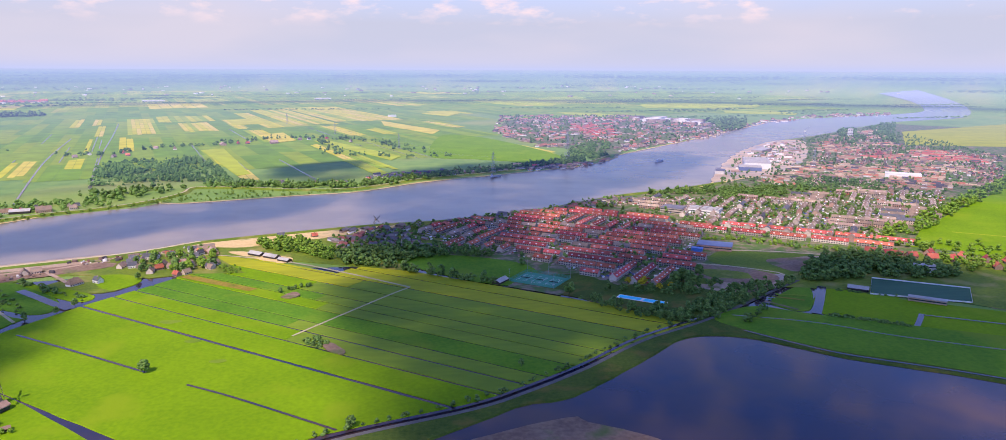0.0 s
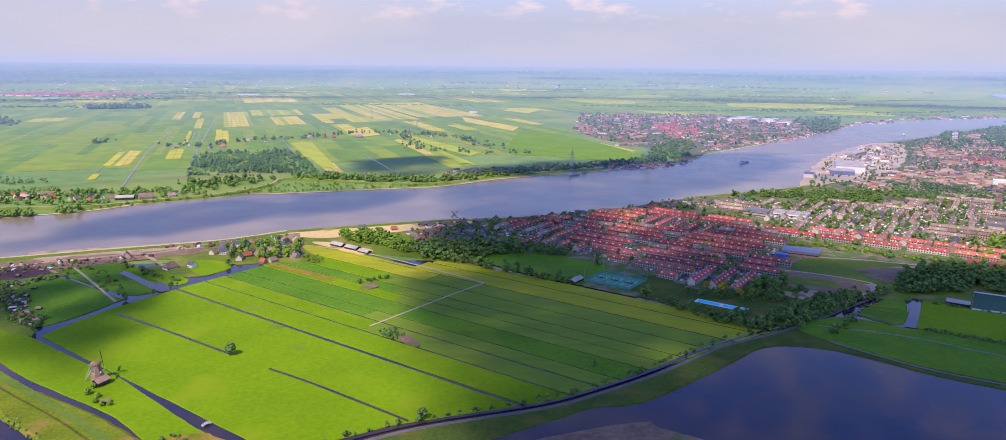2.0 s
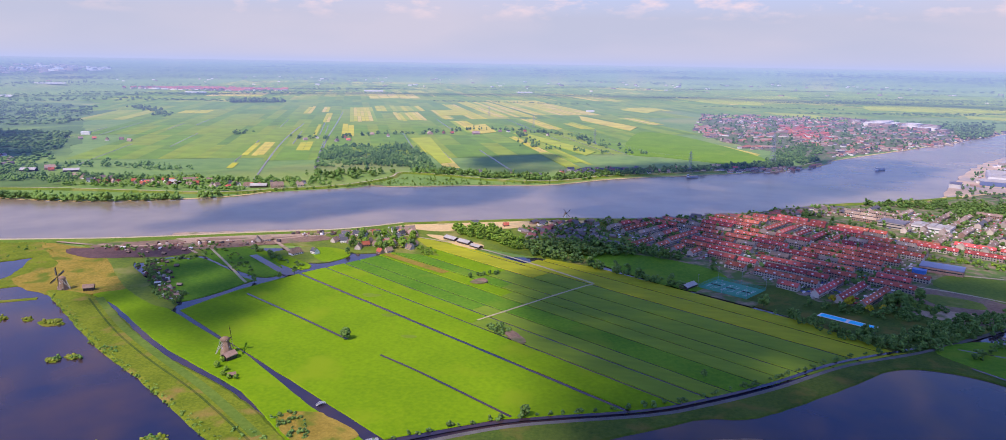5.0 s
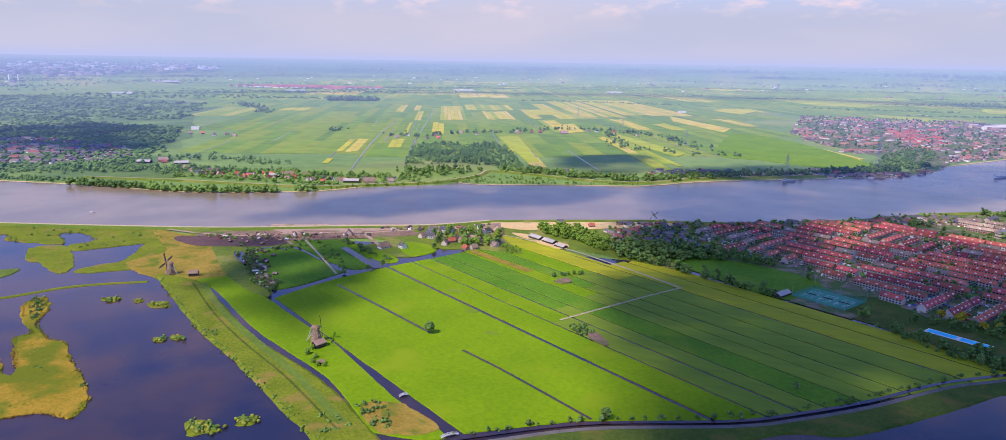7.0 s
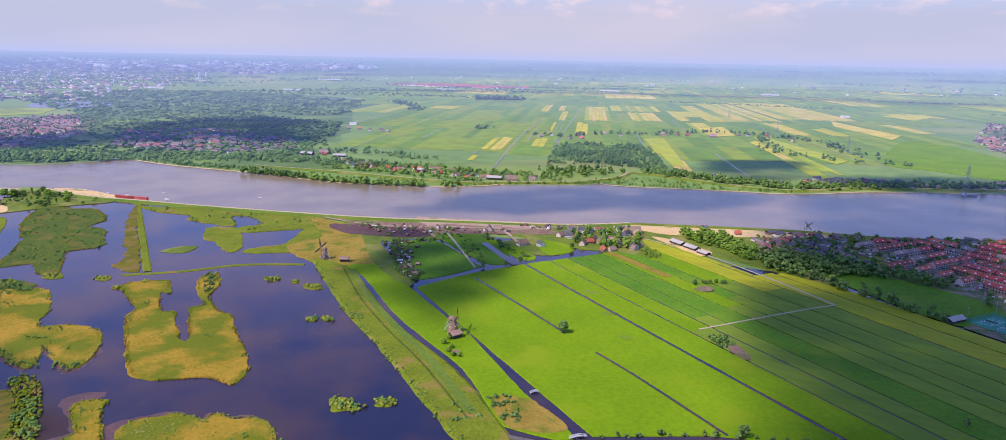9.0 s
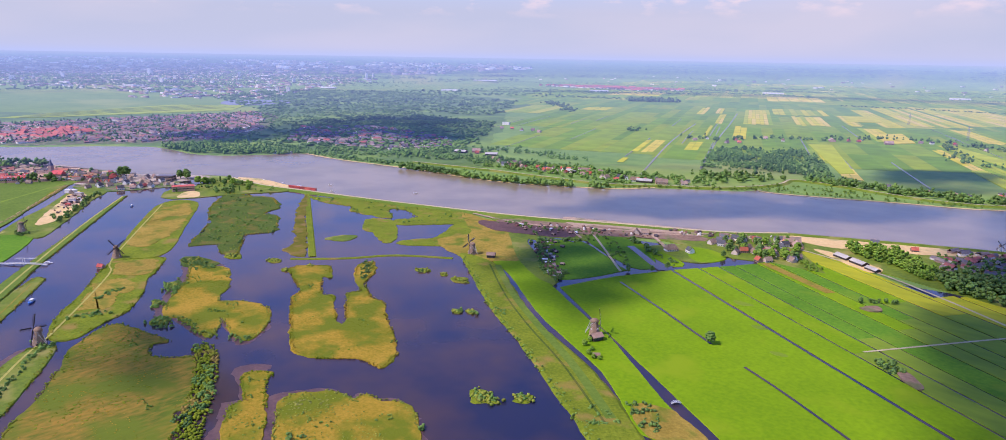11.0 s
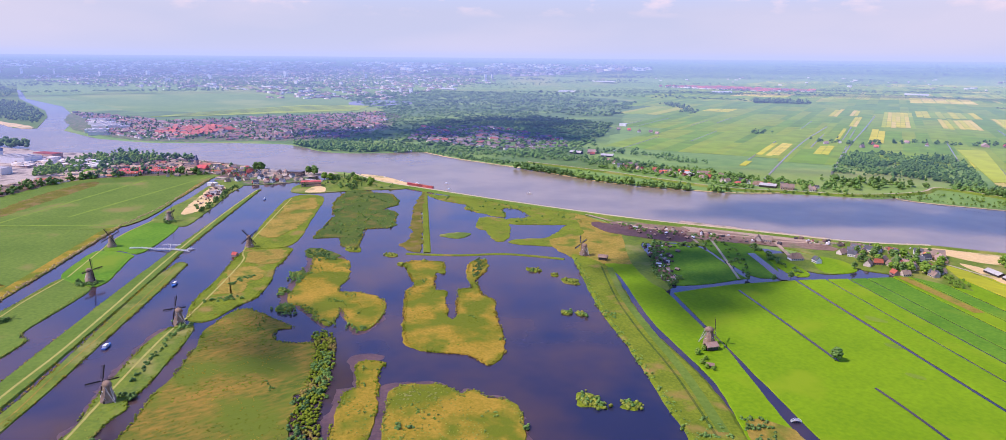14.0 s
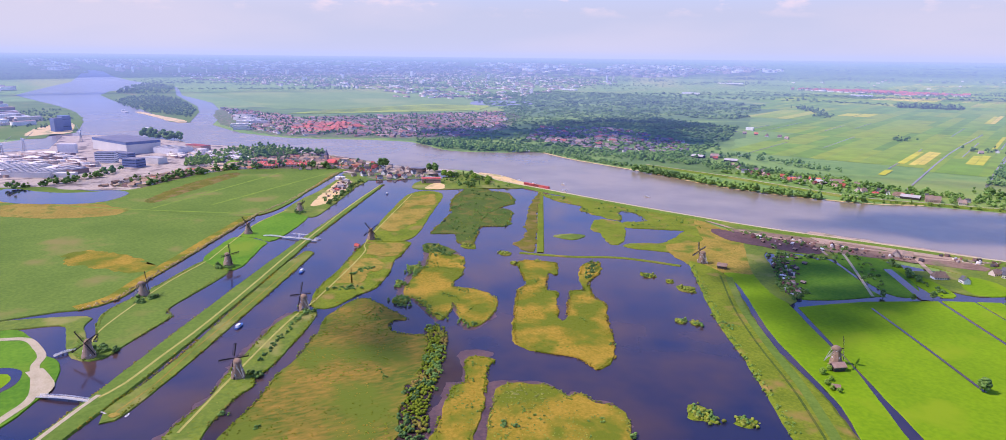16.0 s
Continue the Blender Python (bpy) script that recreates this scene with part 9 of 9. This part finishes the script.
PYLONS = [(284, 1774, 75), (87, 1590, 48), (-160, 2080, 45), (-420, 2560, 45), (845, 1611, 50), (-700, 3060, 45)]
for x, y, h in PYLONS:
    pylon(x, y, 30, h, "grey lattice power pylon in the fields")
for (x0, y0, h0), (x1, y1, h1) in ((PYLONS[0], PYLONS[4]), (PYLONS[1], PYLONS[2]), (PYLONS[2], PYLONS[3]), (PYLONS[3], PYLONS[5])):
    for s in (-1, 1):
        bm = bmesh.new()
        prev = None
        for k in range(13):
            u = k / 12
            p = Vector((x0 + (x1 - x0) * u + s * 6, y0 + (y1 - y0) * u, (h0 + (h1 - h0) * u) * 0.78 - 26 * math.sin(math.pi * u) * 0.6))
            if prev:
                beam(bm, prev, p, 0.12)
            prev = p
        tagged(part("power_cable", bm, STEEL), "sagging power cable between pylons", "cable", "power cables")


def crane(x, y, height, turn, label):
    top = new("crane")
    bm = bmesh.new()
    for s in (-3, 3):
        beam(bm, (s, -3, 0), (s * 0.3, 0, height * 0.6), 0.7)
        beam(bm, (s, 3, 0), (s * 0.3, 0, height * 0.6), 0.7)
    part("portal", bm, STEEL, top)
    bm = bmesh.new()
    beam(bm, (0, 0, height * 0.6), (height * 0.55, 0, height), 0.8)
    beam(bm, (0, 0, height * 0.6), (-4, 0, height * 0.75), 0.8)
    part("jib", bm, STEEL, top)
    bm = bmesh.new()
    box(bm, -4, 2, -2, 2, height * 0.58, height * 0.68)
    part("cab", bm, WHITE_PAINT, top)
    top.matrix_world = pose(x, y, 0.8, 0, 0, turn)
    return tagged(top, label, "crane", "quay cranes")


crane(-1950, -168, 45, 60, "pale quay crane at the shipyard")
crane(-1900, -205, 40, 120, "second quay crane at the shipyard")
crane(-2120, -60, 42, 200, "slewing crane behind the shipyard")
crane(1180, 2330, 45, 30, "pale crane on the far quay")
# red containers and work boats on the dike landing
for k in range(5):
    top = block("container", -1075 + 12 * k, 652 + 3 * k, 18, 11, 3.2, 2.8, RED_TILE, RED_TILE, "red site container on the dike", "container", z=3.2)
slab("ground_landing", smooth_line([(-1240, 640), (-1190, 664), (-1130, 664), (-1060, 668), (-1060, 655), (-1150, 640)], True, 8, 2), 0.2, 1.4, SAND, label="sandy landing on the river side", category="ground")
slab("ground_site_sand", smooth_line([(-1062, 268), (-1125, 294), (-1185, 326), (-1258, 364), (-1284, 386), (-1222, 380), (-1151, 344), (-1080, 300)], True, 6, 3), 0.9, 1.25, SAND, label="bare sandy building yard by the canal", category="yard")
slab("ground_site_soil", smooth_line([(-1178, 330), (-1226, 352), (-1262, 374), (-1215, 372), (-1168, 346)], True, 6, 3), 0.9, 1.4, PALESOIL, label="churned pale earth in the building yard", category="yard")
slab("ground_head_yard", smooth_line([(-1130, 480), (-1156, 500), (-1167, 522), (-1142, 523), (-1110, 505), (-1118, 484)], True, 6, 2), 0.7, 1.15, SAND, label="pale sandy yard before the mill houses", category="yard")
slab("ground_isle_beach", smooth_line([(-3149, 96), (-2907, 148), (-2660, 190), (-2596, 228), (-2640, 236), (-2760, 216), (-2907, 172), (-3149, 116)], True, 30, 5), 0.3, 1.9, SAND, label="sandy beach at the tip of the river island", category="beach")
block("site_shed", -1278, 374, 35, 16, 9, 4.5, WHITE, WHITE, "white shed in the building yard", "shed", z=1.2)
block("site_shed", -1246, 376, 35, 12, 7, 3.6, PALE, GREY_ROOF, "pale site hut in the building yard", "shed", z=1.2)
block("site_shed", -1200, 352, 48, 10, 4, 3.2, WHITE, GREY_ROOF, "white site cabin on churned earth", "shed", z=1.3)
block("site_shed", -1172, 338, 30, 8, 3, 2.8, RED_TILE, RED_TILE, "red container in the building yard", "container", z=1.3)
CLUTTER = choice("hut_clutter", [(0.10, 0.06, 0.05), (0.20, 0.08, 0.07), (0.16, 0.10, 0.09), (0.12, 0.07, 0.06), (0.07, 0.06, 0.07), (0.25, 0.14, 0.11), (0.12, 0.16, 0.05), (0.36, 0.30, 0.26), (0.14, 0.09, 0.08), (0.60, 0.58, 0.56)])
hut = (np.array([(x, y, z) for z in (0, 1) for x, y in ((-1, -0.6), (1, -0.6), (1, 0.6), (-1, 0.6))] + [(-1, 0, 1.5), (1, 0, 1.5)], float), np.array([(0, 1, 5, 4), (1, 2, 6, 5), (2, 3, 7, 6), (3, 0, 4, 7), (4, 5, 9, 8), (6, 7, 8, 9)]))
CLUTTER_RNG = random.Random(77)
clutter = scatter("hut_clutter", hut, sprinkle([(-650, 735), (-560, 785), (-480, 815), (-450, 812), (-500, 775), (-560, 740), (-620, 716)], 80, CLUTTER_RNG) + sprinkle([(-560, 690), (-545, 700), (-480, 640), (-435, 580), (-450, 575), (-520, 640)], 90, CLUTTER_RNG)
                  + sprinkle([(-440, 840), (-380, 880), (-340, 930), (-380, 905), (-470, 850)], 50, CLUTTER_RNG), (0.8, 2.6), CLUTTER, CLUTTER_RNG, (0.6, 1.0), 1.0)
tagged(clutter, "jumble of small huts, crates and beds", "clutter", kind="stuff")
wood("yard_trees", along([(-1062, 296), (-1135, 336), (-1205, 378), (-1240, 404)], 4.5, CLUTTER_RNG, 4), (4, 8.5), LEAF, TREE_FAR, "trees along the canal beside the building yard")
heaps = scatter("yard_heaps", hut, sprinkle([(-1110, 296), (-1185, 330), (-1258, 368), (-1270, 384), (-1222, 378), (-1151, 342)], 60, CLUTTER_RNG), (0.8, 2.4), CLUTTER, CLUTTER_RNG, (0.6, 1.0), 1.25)
tagged(heaps, "stacked materials and huts in the building yard", "clutter", kind="stuff")
# white sheets, tanks and gear on the allotments and river works
for k, (x, y) in enumerate([(-487, 618), (-478, 612), (-575, 738), (-540, 748), (-620, 730)]):
    block("trailer", x, y, 30 + 40 * k, 6, 2.3, 2.2, WHITE_PAINT, WHITE_PAINT, "white caravan parked at the allotments", "caravan", z=0.95, bands=1)
slab("ground_mound", smooth_line([(-178, 706), (-168, 722), (-160, 712), (-166, 703)], True, 4, 1), 0.8, 2.2, SOIL, label="low brown earth mound in the grass", category="mound")
slab("ground_tail", smooth_line([(-227, 391), (-203, 404), (-165, 381), (-196, 364)], True, 4, 2), 0.8, 1.14, TAWNY, label="tan reed patch at the dike corner", category="reed")
slab("ground_rubble", smooth_line([(-112, 572), (-106, 578), (-92, 560), (-94, 553), (-104, 560)], True, 2, 0.8), 0.8, 1.9, SOIL, label="low heap of pinkish rubble among bushes", category="mound")
wood("corner_bushes", sprinkle([(-233, 389), (-219, 404), (-200, 385), (-196, 368), (-212, 372)], 30, CLUTTER_RNG), (1.6, 3.4), LEAF, BUSH, "dark shrubs at the dike corner", "bushes", z=0.8)
wood("rubble_bushes", sprinkle([(-134, 586), (-123, 594), (-108, 580), (-112, 568), (-126, 576)], 34, CLUTTER_RNG), (2.0, 4.2), LEAF, BUSH, "dark bushes round the rubble heap", "bushes", z=0.8)
# pale patches of worn turf
for x, y, r in [(-262, 640, 9), (-225, 590, 6), (-190, 545, 6)]:
    slab("ground_worn", smooth_line([(x + r * 1.5 * math.cos(a) * (0.8 + 0.3 * math.sin(3 * a)), y + 0.6 * r * math.sin(a)) for a in np.linspace(0, 5.6, 8)], True, 3, 1.5), 0.8, 1.1, OLIVE, label="pale worn patch in the pasture", category="ground")
# the short ditch in the first field
tagged(ribbon("water_short_ditch", [(-199, 503), (-157, 479), (-78, 428)], 2.2, 1.12, POOLS), "short dark ditch in the pasture", "water", kind="structure")

# ---- willow scrub and undergrowth on the reed islands ----
SCRUB_RNG = random.Random(515)
spots = []
for bed, clumps in ((D8, 6), (D5, 6), (D6, 4), (D7, 3), (D1, 3)):
    for x, y in sprinkle(bed, clumps, SCRUB_RNG):
        r = SCRUB_RNG.uniform(1.5, 6.5)
        spots += [(x + SCRUB_RNG.gauss(0, r * 1.3), y + SCRUB_RNG.gauss(0, r * 0.7)) for k in range(int(r * 2.2))]
wood("island_scrub", spots, (0.8, 2.0), WILLOW, BUSH, "low willow scrub on the reed islands", "bushes", z=0.7)
tufts("marsh_undergrowth", along([(-523, 240), (-489, 226), (-448, 204), (-425, 188), (-396, 170), (-370, 160)], 0.25, SCRUB_RNG, 7), (0.8, 2.2), REEDGREEN, "green reeds between the willow bushes")
wood("island_scrub", sprinkle([(-566, 430), (-588, 457), (-620, 478), (-612, 455), (-575, 428)], 34, SCRUB_RNG) + along([(-595, 253), (-553, 250), (-537, 252)], 1.2, SCRUB_RNG, 4), (1.0, 2.6), WILLOW, BUSH, "dense willow bushes on an island tip", "bushes", z=0.7)

# ---- the outermost towns, near the horizon ----
RIM_RNG = random.Random(808)
town("outer_city", [(-8500, 2600), (-12500, 1200), (-16000, 4500), (-13000, 9500), (-8800, 9500), (-6800, 6000)], 900, (22, 60), CITY_ROOFS, CITY_WALLS, "pale hazy quarters of the city near the horizon", RIM_RNG, 0.2, True, 0.35)
town("outer_villages", [(-5800, 5600), (-5200, 9500), (2500, 10500), (4800, 7200), (2600, 5600), (-1500, 6300)], 140, (9, 24), CITY_ROOFS, TOWN_WALLS, "scattered pale sheds and farms near the horizon", RIM_RNG, 0.4, True, 0.45)
town("rim_city", [(-10500, -600), (-26000, -2500), (-30000, 9000), (-16000, 17000), (-9000, 11000), (-9500, 4000)], 1500, (30, 95), CITY_ROOFS, TOWN_WALLS, "pale specks of the city on the horizon", RIM_RNG, 0.2, True, 0.3, 3)
